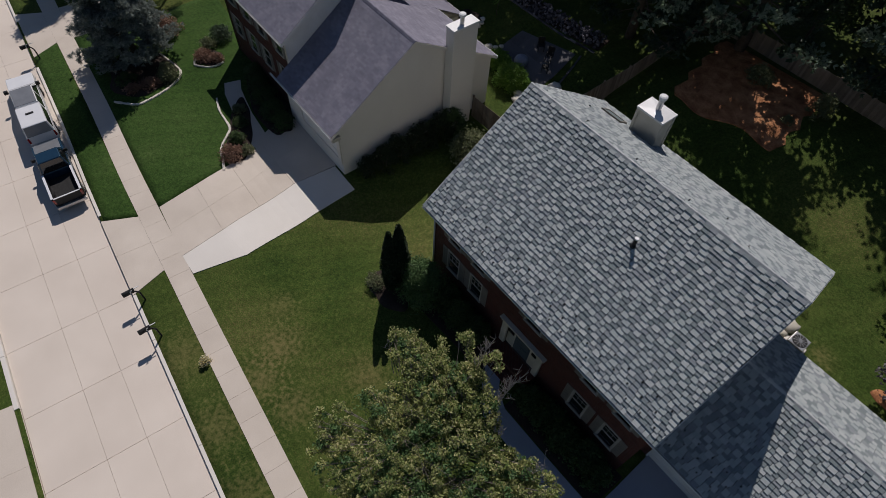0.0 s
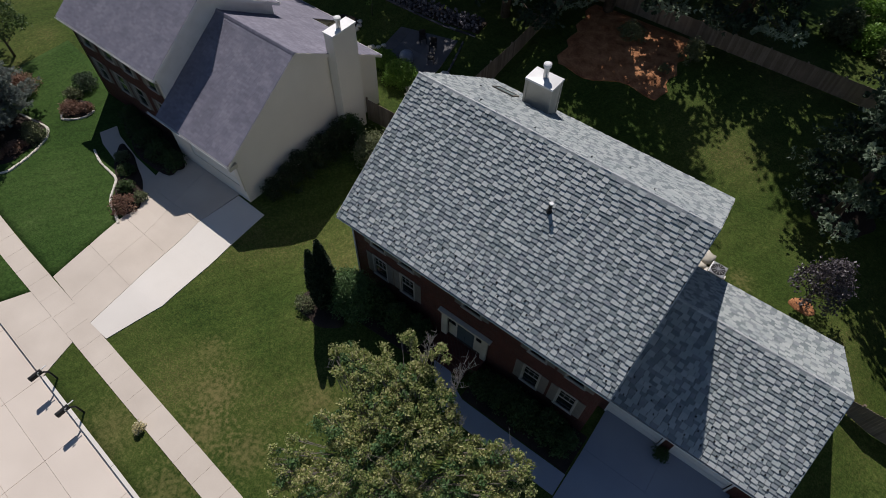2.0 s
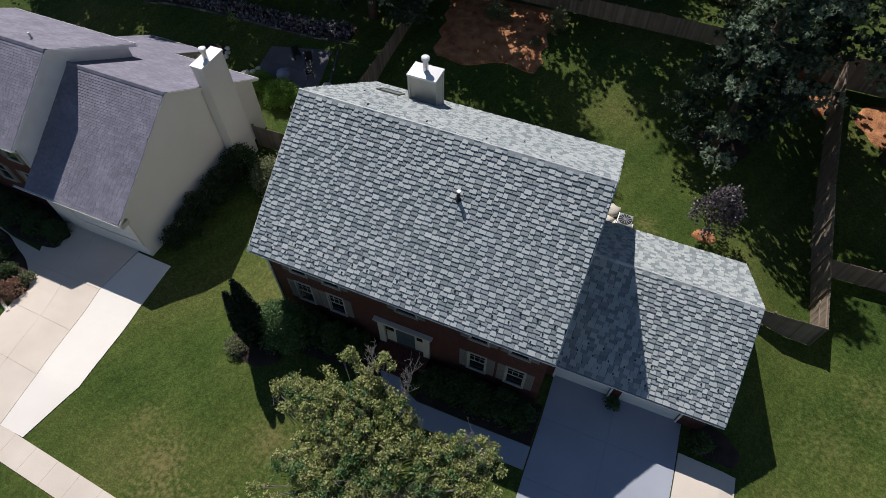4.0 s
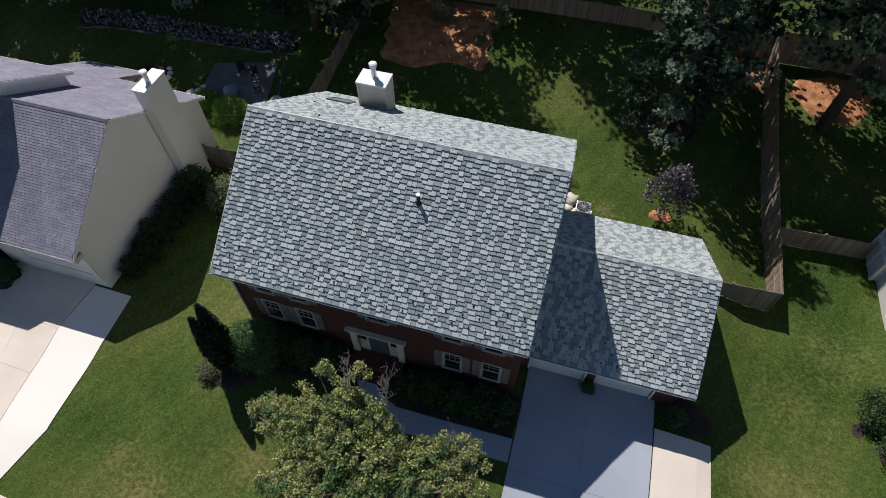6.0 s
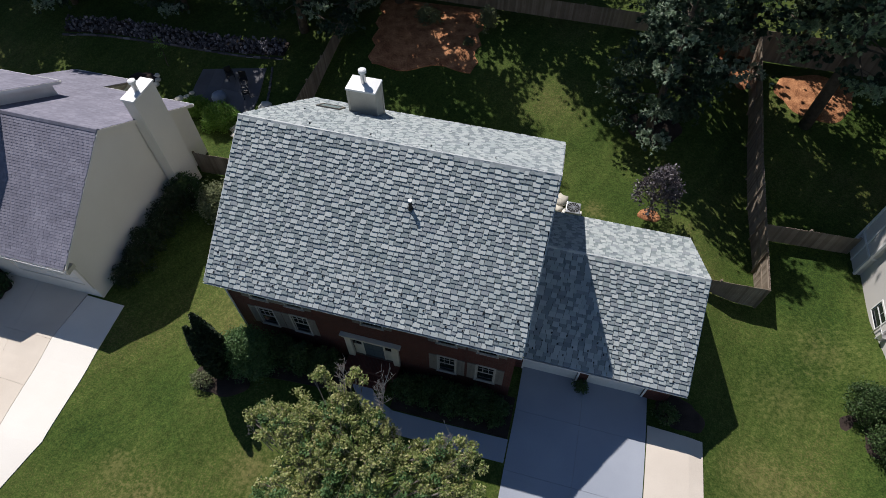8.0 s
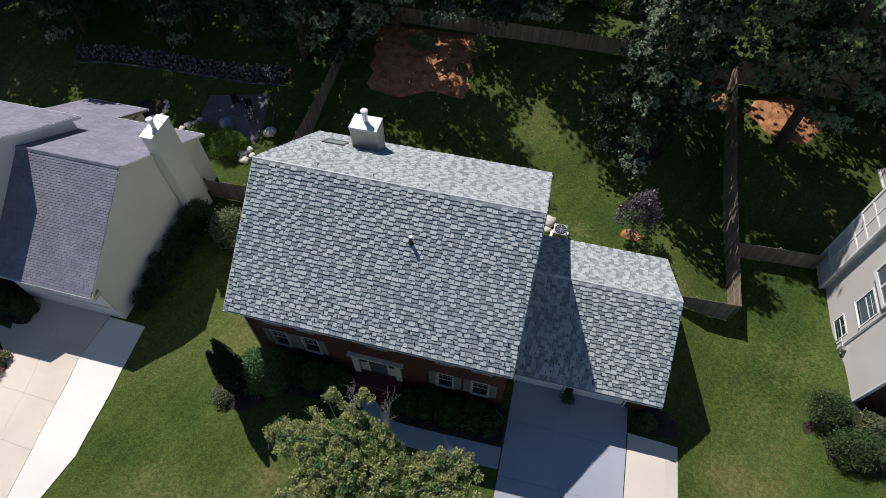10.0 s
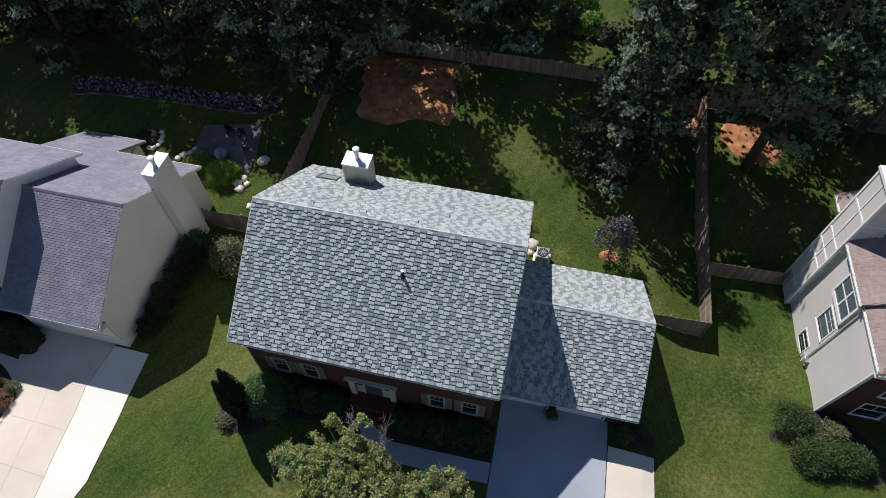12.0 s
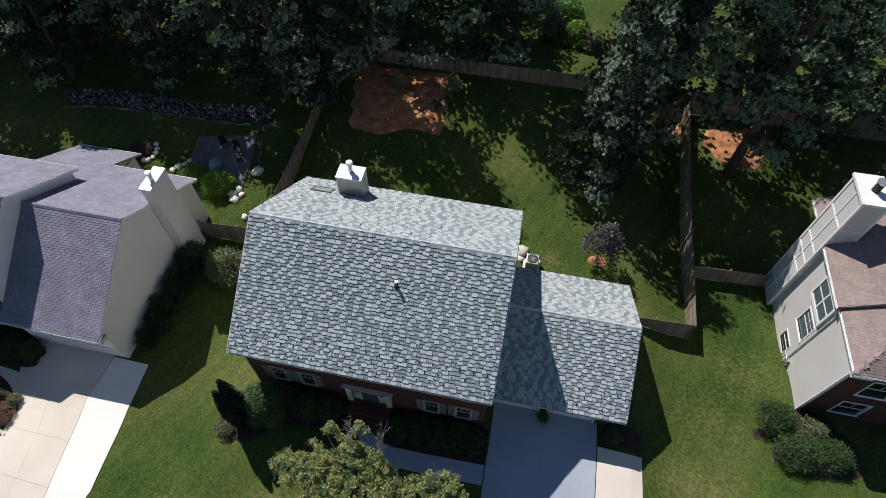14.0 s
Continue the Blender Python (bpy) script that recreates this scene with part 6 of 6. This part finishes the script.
def topper_truck():
    t = thing("pickup_truck", "white crew-cab pickup with a white bed cap parked at the kerb", "pickup truck")
    part("body", car_body([(-3.1, 0.45), (3.2, 0.42), (3.35, 0.7), (3.25, 1.0), (1.95, 1.14), (-3.1, 1.12)], 0.92), WHITE_PAINT, t, bevel=0.06)
    cap = part("bed_cap", cabin((-3.1, -1.04), (-3.0, -1.1), 1.1, 1.8, 0.9, 0.78), WHITE_PAINT, t, "white fibreglass bed cap", bevel=0.05)
    part("rear_window", pane_on([(-3.1, 0.9, 1.1), (-3.1, -0.9, 1.1), (-3.0, -0.78, 1.8), (-3.0, 0.78, 1.8)], 0.1), CAR_GREY, cap, "grey rear hatch")
    part("roof_handle", Shape().box(-1.95, -1.83, -0.25, 0.25, 1.8, 1.85), BLACK, cap)
    cb = part("cab", cabin((-1.0, 1.95), (-0.92, 0.75), 1.1, 1.78, 0.88, 0.72), WHITE_PAINT, t, bevel=0.05)
    part("roof_panel", Shape().box(-0.9, 0.72, -0.68, 0.68, 1.775, 1.8), CAR_GREY, cb, "grey roof panel")
    part("windscreen", pane_on([(1.95, -0.88, 1.1), (1.95, 0.88, 1.1), (0.75, 0.72, 1.78), (0.75, -0.72, 1.78)], 0.06), DARK_GLASS, cb)
    for s in (1, -1):
        for a, b, e2, f in ((-0.9, 0.2, 0.2, -0.85), (0.3, 1.6, 0.72, 0.3)):
            q = [(a, -0.88 * s, 1.13), (b, -0.88 * s, 1.13), (e2, -0.72 * s, 1.74), (f, -0.72 * s, 1.74)]
            part("side_window", pane_on(q if s > 0 else q[::-1], 0.06), DARK_GLASS, cb)
        q = [(-2.95, -0.9 * s, 1.15), (-1.2, -0.9 * s, 1.15), (-1.2, -0.8 * s, 1.68), (-2.9, -0.8 * s, 1.68)]
        part("cap_window", pane_on(q if s > 0 else q[::-1], 0.08), DARK_GLASS, cap)
        part("mirror", Shape().box(1.5, 1.66, min(s * 0.92, s * 1.2), max(s * 0.92, s * 1.2), 1.12, 1.34), BLACK, t, bevel=0.02)
        part("tail_lamp", Shape().box(-3.16, -3.08, min(s * 0.78, s * 0.9), max(s * 0.78, s * 0.9), 0.75, 1.08), RED_LENS, t)
        part("headlamp", Shape().box(3.24, 3.34, min(s * 0.5, s * 0.85), max(s * 0.5, s * 0.85), 0.76, 0.96), CLEAR_LENS, t)
        for x in (-1.95, 2.1):
            wheel(t, x, s * 0.84, 0.4, 0.26)
    part("rear_bumper", Shape().box(-3.28, -3.1, -0.9, 0.9, 0.42, 0.6), METAL, t, bevel=0.03)
    part("front_bumper", Shape().box(3.25, 3.45, -0.92, 0.92, 0.4, 0.62), METAL, t, bevel=0.03)
    return t


def pickup():
    t = thing("pickup_truck", "dark blue pickup truck with open black bed and pale bed rails", "pickup truck")
    prof = [(-0.35, 0.45), (2.55, 0.42), (2.7, 0.7), (2.62, 0.95), (1.5, 1.08), (-0.35, 1.1)]
    part("body", car_body(prof, 0.92), BLUE_PAINT, t, bevel=0.05)
    cb = part("cab", cabin((-0.35, 1.45), (-0.15, 0.75), 1.08, 1.76, 0.88, 0.7), BLUE_PAINT, t, bevel=0.05)
    # grey plate puts the blue hood's shade and sky reflection into colour
    part("hood", Shape().prism([(1.5, -0.8, 1.085), (2.56, -0.8, 0.96), (2.56, -0.8, 0.985), (1.5, -0.8, 1.11)], (0, 1.6, 0)), CAR_GREY, t, "blue hood greyed by painted shade and sky sheen", bevel=0.01)
    part("windscreen", pane_on([(1.45, -0.88, 1.08), (1.45, 0.88, 1.08), (0.75, 0.7, 1.76), (0.75, -0.7, 1.76)], 0.1), DARK_GLASS, cb)
    part("rear_window", pane_on([(-0.35, 0.88, 1.08), (-0.35, -0.88, 1.08), (-0.15, -0.7, 1.76), (-0.15, 0.7, 1.76)], 0.14), DARK_GLASS, cb)
    for s in (1, -1):
        q = [(-0.25, -0.88 * s, 1.1), (1.2, -0.88 * s, 1.1), (0.65, -0.71 * s, 1.7), (-0.1, -0.71 * s, 1.7)]
        part("side_window", pane_on(q if s > 0 else q[::-1], 0.08), DARK_GLASS, cb)
        part("bed_side", Shape().box(-2.6, -0.37, min(s * 0.8, s * 0.92), max(s * 0.8, s * 0.92), 0.5, 1.1), BLACK, t, bevel=0.02)
        part("bed_rail", Shape().box(-2.6, -0.4, min(s * 0.79, s * 0.93), max(s * 0.79, s * 0.93), 1.1, 1.125), WHITE_PAINT, t)
        part("mirror", Shape().box(0.95, 1.08, min(s * 0.9, s * 1.12), max(s * 0.9, s * 1.12), 1.1, 1.28), BLACK, t, bevel=0.02)
        part("tail_lamp", Shape().box(-2.69, -2.62, min(s * 0.76, s * 0.9), max(s * 0.76, s * 0.9), 0.75, 1.05), RED_LENS, t)
        part("headlamp", Shape().box(2.58, 2.69, min(s * 0.52, s * 0.82), max(s * 0.52, s * 0.82), 0.7, 0.9), CLEAR_LENS, t)
        for x in (-1.6, 1.75):
            wheel(t, x, s * 0.8, 0.37)
    part("bed_floor", Shape().box(-2.6, -0.37, -0.8, 0.8, 0.5, 0.62), RUBBER, t)
    tg = part("tailgate", Shape().box(-2.68, -2.6, -0.8, 0.8, 0.55, 1.1), BLACK, t, bevel=0.02)
    part("tailgate_rail", Shape().box(-2.68, -2.6, -0.8, 0.8, 1.1, 1.125), WHITE_PAINT, tg)
    part("rear_bumper", Shape().box(-2.85, -2.68, -0.9, 0.9, 0.4, 0.58), METAL, t, bevel=0.02)
    part("front_bumper", Shape().box(2.65, 2.8, -0.9, 0.9, 0.4, 0.6), METAL, t, bevel=0.02)
    return t


place_car(pickup(), -9.95, -3.55, 0.01, (0.93, 0.86))
place_car(topper_truck(), -16.1, -3.68, -0.005, (1.0, 0.86))



def mailbox(u, v):
    x, y = street(u, v)
    t = thing("mailbox", "black mailbox on a bent post beside the kerb", "mailbox", (x, y, 0.0), "kerbside mailboxes")
    part("post", Shape().tube([(0, 0, -0.1), (0, 0, 0.75), (0.02, -0.12, 0.98), (0.02, -0.35, 1.02)], [0.045, 0.045, 0.042, 0.035], 8), BLACK, t)
    s = Shape()
    prof = [(-0.1, 1.03), (0.1, 1.03), (0.1, 1.15), (0.07, 1.22), (0.0, 1.25), (-0.07, 1.22), (-0.1, 1.15)]
    s.prism([(a, -0.68, z) for a, z in prof], (0, 0.55, 0))
    b = part("box", s, BLACK, t)
    part("door", Shape().prism([(a * 1.03, -0.695, z) for a, z in prof], (0, 0.015, 0)), BLACK, b)
    part("flag", Shape().box(0.105, 0.115, -0.35, -0.3, 1.1, 1.3).box(0.105, 0.115, -0.35, -0.22, 1.24, 1.3), WHITE_METAL, b)
    part("number_plate", Shape().box(-0.02, 0.02, -0.12, 0.14, 1.2, 1.23), WHITE_METAL, t, "pale plate with unreadable bars")
    return t


mailbox(0.55, -2.2)
mailbox(2.95, -2.2)
mailbox(-21.9, -2.2)
broadleaf("flowering_plant", "small plant with pale yellow flowers on the lawn strip", "flower", street(5.45, -0.98), dome(0.22, 0.22, 0.4, 12, 3, (0.1, 0.14), 0.3), PETAL, 3500, 0.04, 0.01, 3)


def edging(name, label, pts, size=0.26, seed=1, material=None):
    """Small pale stones laid end to end along a smooth line."""
    rng = random.Random(seed)
    t = thing(name, label, "edging", kind="structure")
    dense = []
    n = len(pts)
    for i in range(n - 1):
        p0, p1, p2, p3 = [Vector(pts[min(max(j, 0), n - 1)]) for j in (i - 1, i, i + 1, i + 2)]
        m = max(12, int((p2 - p1).length / (size * 0.15)))
        for k in range(m):
            s = k / m
            dense.append(0.5 * ((2 * p1) + (p2 - p0) * s + (2 * p0 - 5 * p1 + 4 * p2 - p3) * s * s + (3 * p1 - p0 - 3 * p2 + p3) * s ** 3))
    dense.append(Vector(pts[-1]))
    acc = 0.0
    for a, b in zip(dense, dense[1:]):
        acc += (b - a).length
        if acc >= size:
            acc = 0.0
            w, l, h = rng.uniform(0.06, 0.085), size * rng.uniform(0.5, 0.53), rng.uniform(0.09, 0.12)
            m = Matrix.Translation((b.x, b.y, height(b.x, b.y))) @ Matrix.Rotation(math.atan2((b - a).y, (b - a).x) + rng.uniform(-0.08, 0.08), 4, "Z")
            s = Shape().box(-l, l, -w, w, -0.05, h * 0.7, m)
            s.add([m @ Vector(p) for p in ((-l, -w, h * 0.7), (l, -w, h * 0.7), (l, w, h * 0.7), (-l, w, h * 0.7), (-l * 0.94, -w * 0.75, h), (l * 0.94, -w * 0.75, h), (l * 0.94, w * 0.75, h), (-l * 0.94, w * 0.75, h))], [(4, 5, 6, 7), (0, 1, 5, 4), (1, 2, 6, 5), (2, 3, 7, 6), (3, 0, 4, 7)])
            part("edging_stone", s, material or STONE, t)
    return t


edging("edging_1", "pale stone edging round a spruce bed", [(-38.6, 6.2), (-36.9, 6.5), (-35.9, 6.6), (-35.1, 6.1), (-34.6, 5.4), (-34.2, 4.7), (-33.75, 3.5), (-33.8, 2.8), (-34.8, 1.8)])
bed("mulch_bed_9", "dark mulch bed under a spruce", -36.9, 4.4, 2.5, 2.3, DARK_MULCH, 12)
edging("edging_2", "pale stone edging of a narrow bed beside the driveway", [(-32.0, 7.4), (-30.7, 7.0), (-29.6, 6.9), (-28.8, 6.8), (-28.3, 6.4), (-27.7, 5.8), (-27.1, 5.4), (-26.4, 5.2), (-25.5, 4.85)])
bed("mulch_bed_10", "mulch bed beside the driveway", -28.2, 7.2, 2.9, 0.85, DARK_MULCH, 13, turn=-0.5)
edging("edging_3", "pale stone edging round a small island bed", [(-36.7, 8.4), (-36.4, 7.9), (-35.9, 7.7), (-35.3, 8.2), (-35.0, 8.8), (-35.1, 9.4)])
bed("mulch_bed_13", "dark shaded bed along the house front", -29.6, 10.0, 3.7, 1.15, DARK_MULCH, 17, 0.065, turn=-0.12)
bed("mulch_bed_11", "small island bed in the lawn", -36.2, 8.9, 1.1, 0.85, DARK_MULCH, 14)
for lab, x, y, r, h, lf, sd in (("rounded rust-brown shrub beside the driveway", -26.35, 5.75, 0.75, 0.95, RED_LEAF, 91), ("yellow-green shrub beside the driveway", -26.2, 6.75, 0.45, 0.7, GREY_LEAF, 92), ("low dark shrub beside the driveway", -27.5, 6.7, 0.6, 0.7, DEEP_LEAF, 93), ("low dark shrub beside the driveway", -28.7, 7.5, 0.55, 0.65, DEEP_LEAF, 94), ("low grey-green shrub beside the driveway", -29.9, 8.0, 0.5, 0.6, GREY_LEAF, 95), ("rust-brown shrub in the island bed", -36.2, 8.5, 0.75, 0.8, RED_LEAF, 96), ("pale green shrub in the island bed", -37.2, 9.3, 0.6, 0.9, GREY_LEAF, 97), ("rust-brown shrub in the island bed", -35.5, 9.1, 0.55, 0.7, RED_LEAF, 104), ("blue-green shrub beside the island bed", -37.7, 10.5, 0.9, 1.1, PINE, 98), ("loose grey-green shrub inside stone edging", -35.3, 5.6, 0.8, 0.8, GREY_LEAF, 99), ("low brownish shrub inside stone edging", -35.2, 4.3, 0.7, 0.6, RED_LEAF, 100), ("low reddish shrub inside stone edging", -35.2, 3.2, 0.6, 0.5, RED_LEAF, 108), ("low dark shrub inside stone edging", -36.3, 3.2, 0.8, 0.6, DEEP_LEAF, 109), ("loose grey-green shrub inside stone edging", -36.3, 5.9, 0.6, 0.7, GREY_LEAF, 110), ("pinkish-red leafy shrub by the lawn", -40.3, 7.7, 1.1, 1.5, RED_LEAF, 101), ("low dark shrub before the brick front", -27.1, 9.7, 0.85, 0.9, DEEP_LEAF, 102), ("low dark shrub before the brick front", -28.4, 9.75, 0.95, 0.95, DEEP_LEAF, 103), ("low dark shrub before the brick front", -29.8, 9.9, 1.0, 1.0, DEEP_LEAF, 105), ("low dark shrub before the brick front", -31.2, 10.2, 0.95, 1.0, DEEP_LEAF, 106), ("low dark shrub before the brick front", -32.5, 10.6, 0.85, 1.0, DEEP_LEAF, 107)):
    shrub(lab, (x, y), r, r, h, lf, sd, 0.055, 20)
s1 = tagged(plant_at(pine(11.0, 2.9, 44, SPRUCE, "blue-grey spruce in a stone-edged bed", 0.09, 0.08, 2.4, 0.22, 0.2, 0.024, 0.9), -38.5, 4.7), group="front spruces")
more(s1, -51.0, 5.2, 1.3, 0.9, "blue-grey spruce beside the sidewalk")
for x, y, w, k in ((-47.2, 8.0, 0.9, 0.95), (-44.6, 9.2, 2.4, 0.6)):
    more(b1, x, y, w, k, "dark-leaved tree beyond the far lawn")

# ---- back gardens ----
drive("patio", "grey paved patio in the shade", [((-24.8, 26.0), (-19.9, 25.2)), ((-24.9, 27.4), (-20.0, 27.2)), ((-24.9, 28.6), (-20.4, 29.6))], SHADED_STONE, 0.05, 5)
# border stones share the patio's shade-darkened colour
edging("edging_5", "pale low stone border along the patio", [(-19.2, 26.7), (-19.5, 28.0), (-20.05, 29.9)], 0.45, 8, SHADED_STONE)
bed("mulch_bed_12", "black mulch bed inside an arc of pale stones", -28.9, 26.7, 1.2, 0.9, DARK_MULCH, 15)
broadleaf("tree", "thin young tree with yellow-green leaves by the shaded lawn", "tree", (-27.6, 28.4), [((0.0, 0.0, 1.9), 0.3), ((0.3, 0.1, 1.6), 0.26), ((-0.3, 0.1, 1.5), 0.26), ((0.1, -0.3, 1.2), 0.24), ((-0.2, 0.25, 2.1), 0.2)], FRESH_LEAF, 600, 0.06, 0.03, 16)
rw = thing("rock_wall", "long bank of grey stones behind the shaded lawn", "rock wall", kind="structure")
rng1 = random.Random(31)
stones = Shape()
for i in range(900):
    k = rng1.random()
    x = -36.9 + 17.2 * k + rng1.uniform(-0.2, 0.2)
    v = rng1.random()
    y = 29.75 + 1.15 * k + 1.0 * v + 0.25 * math.sin(k * 6.28)
    r = rng1.uniform(0.05, 0.12)
    m = Matrix.Translation((x, y, height(x, y) + 0.1 + 0.45 * v)) @ Euler((rng1.uniform(0, 6), rng1.uniform(0, 6), rng1.uniform(0, 6))).to_matrix().to_4x4() @ Matrix.Diagonal((r * 1.3, r, r * 0.75, 1))
    q = Shape().box(-0.72, 0.72, -0.72, 0.72, -0.72, 0.72)
    w = [Vector(a) * rng1.uniform(0.8, 1.15) for a in q.v]
    stones.add([m @ a for a in w], q.f)
part("stones", stones, ROCK, rw, kind="stuff")
part("bank", patch([[(-37.0 + 1.45 * i, 29.8 + 1.15 * i / 12 + 0.25 * math.sin(i / 12 * 6.28) + 0.3 * j) for i in range(13)] for j in range(5)], 0.08, 0.3), DARK_MULCH, rw)
edging("edging_4", "pale stone edging at the foot of a rock bank", [(-37.3, 29.4), (-34.0, 29.95), (-28.5, 30.2), (-23.0, 30.25), (-19.8, 30.6)], 0.5, 7, ROCK)


def boulder(label, x, y, r, seed, material=None, z=0.0):
    rng = random.Random(seed)
    sx = rng.uniform(0.65, 1.35)
    bm = bmesh.new()
    bmesh.ops.create_icosphere(bm, subdivisions=2, radius=r)
    for v in bm.verts:
        v.co *= 1 + 0.5 * noise.noise(v.co * (1.3 / r) + Vector((seed * 3.7, 0, 0))) + 0.15 * noise.noise(v.co * (4.0 / r))
        v.co.x *= sx
        v.co.z *= 0.6
    me = bpy.data.meshes.new("boulder")
    bm.to_mesh(me)
    bm.free()
    me.shade_smooth()
    me.materials.append(material or STONE)
    ob = new("boulder", me)
    ob.location = (x, y, height(x, y) + r * 0.35 + z)
    return tagged(ob, label, "boulder", "pale garden boulders")


for i, (x, y, r) in enumerate(((-19.9, 23.6, 0.3), (-20.0, 24.6, 0.32), (-20.4, 24.2, 0.3), (-19.6, 24.2, 0.26), (-20.2, 23.8, 0.24), (-19.15, 26.4, 0.45), (-25.4, 25.8, 0.3), (-25.7, 25.4, 0.26), (-25.0, 26.1, 0.25), (-24.8, 26.5, 0.2), (-28.0, 27.4, 0.2), (-27.75, 27.05, 0.22), (-27.7, 26.65, 0.24), (-27.75, 26.25, 0.22), (-28.0, 25.95, 0.24), (-28.35, 25.9, 0.2), (-18.6, 22.3, 0.24), (-18.0, 21.9, 0.26), (-17.8, 22.9, 0.2))):
    boulder("pale rounded garden boulder beside the patio", x, y, r, i)
grill = thing("barbecue_grill", "round covered barbecue grill with blue-grey top on the patio", "grill", (-22.3, 26.1, height(-22.3, 26.1) + 0.05))
COVER = mat("blue_grey_cover", [(0.16, 0.2, 0.27), (0.24, 0.28, 0.36)], 3, 30, 0.4)
part("cover", Shape().tube([(0, 0, 0.25), (0, 0, 0.62), (0, 0, 0.82), (0, 0, 0.94), (0, 0, 0.98)], [0.46, 0.5, 0.42, 0.24, 0.05], 24), COVER, grill, smooth=True)
for x in (-0.28, 0.28):
    for y in (-0.28, 0.28):
        part("leg", Shape().box(x - 0.03, x + 0.03, y - 0.03, y + 0.03, 0, 0.27), METAL, grill)


def patio_chair(x, y, turn):
    t = thing("patio_chair", "dark metal patio chair on the shaded paving", "chair", group="patio chairs")
    part("seat", Shape().box(-0.24, 0.24, -0.24, 0.24, 0.4, 0.45), BLACK, t, bevel=0.01)
    part("backrest", Shape().box(-0.24, 0.24, 0.2, 0.25, 0.45, 0.92), BLACK, t, bevel=0.01)
    for px in (-0.21, 0.21):
        for py in (-0.21, 0.21):
            part("leg", Shape().box(px - 0.02, px + 0.02, py - 0.02, py + 0.02, 0, 0.4), BLACK, t)
        part("armrest", Shape().box(px - 0.03, px + 0.03, -0.22, 0.2, 0.62, 0.66), BLACK, t)
    t.matrix_basis = Matrix.Translation((x, y, height(x, y) + 0.05)) @ Matrix.Rotation(turn, 4, "Z")


for x, y, w in ((-21.4, 28.0, 0.4), (-20.8, 27.0, -0.9), (-22.5, 28.2, 0.9)):
    patio_chair(x, y, w)

ac = thing("air_conditioner", "grey air-conditioning unit on a concrete pad behind the garage", "air conditioner", (2.15, 21.75, height(2.15, 21.75)))
part("pad", Shape().box(-0.55, 0.55, -0.5, 0.5, -0.05, 0.1), NEWCONC, ac, bevel=0.01)
cs = Shape().box(-0.4, 0.4, -0.4, 0.4, 0.1, 0.85)
body = part("casing", cs, METAL, ac, bevel=0.03)
for i in range(10):
    part("louvre", Shape().box(-0.405, 0.405, -0.405, 0.405, 0.17 + i * 0.066, 0.2 + i * 0.066), SHUTTER, body)
part("fan_grille", Shape().tube([(0, 0, 0.85), (0, 0, 0.88)], [0.36, 0.34], 20), BLACK, ac)
for i in range(6):
    part("grille_bar", Shape().box(-0.34, 0.34, -0.01, 0.01, 0.88, 0.895, Matrix.Rotation(i * math.pi / 6, 4, "Z")), METAL, ac)
boulder("cream rounded boulder beside the garage", 1.45, 22.75, 0.45, 40, CREAM)
boulder("cream rounded boulder beside the garage", 1.4, 22.15, 0.26, 41, CREAM)
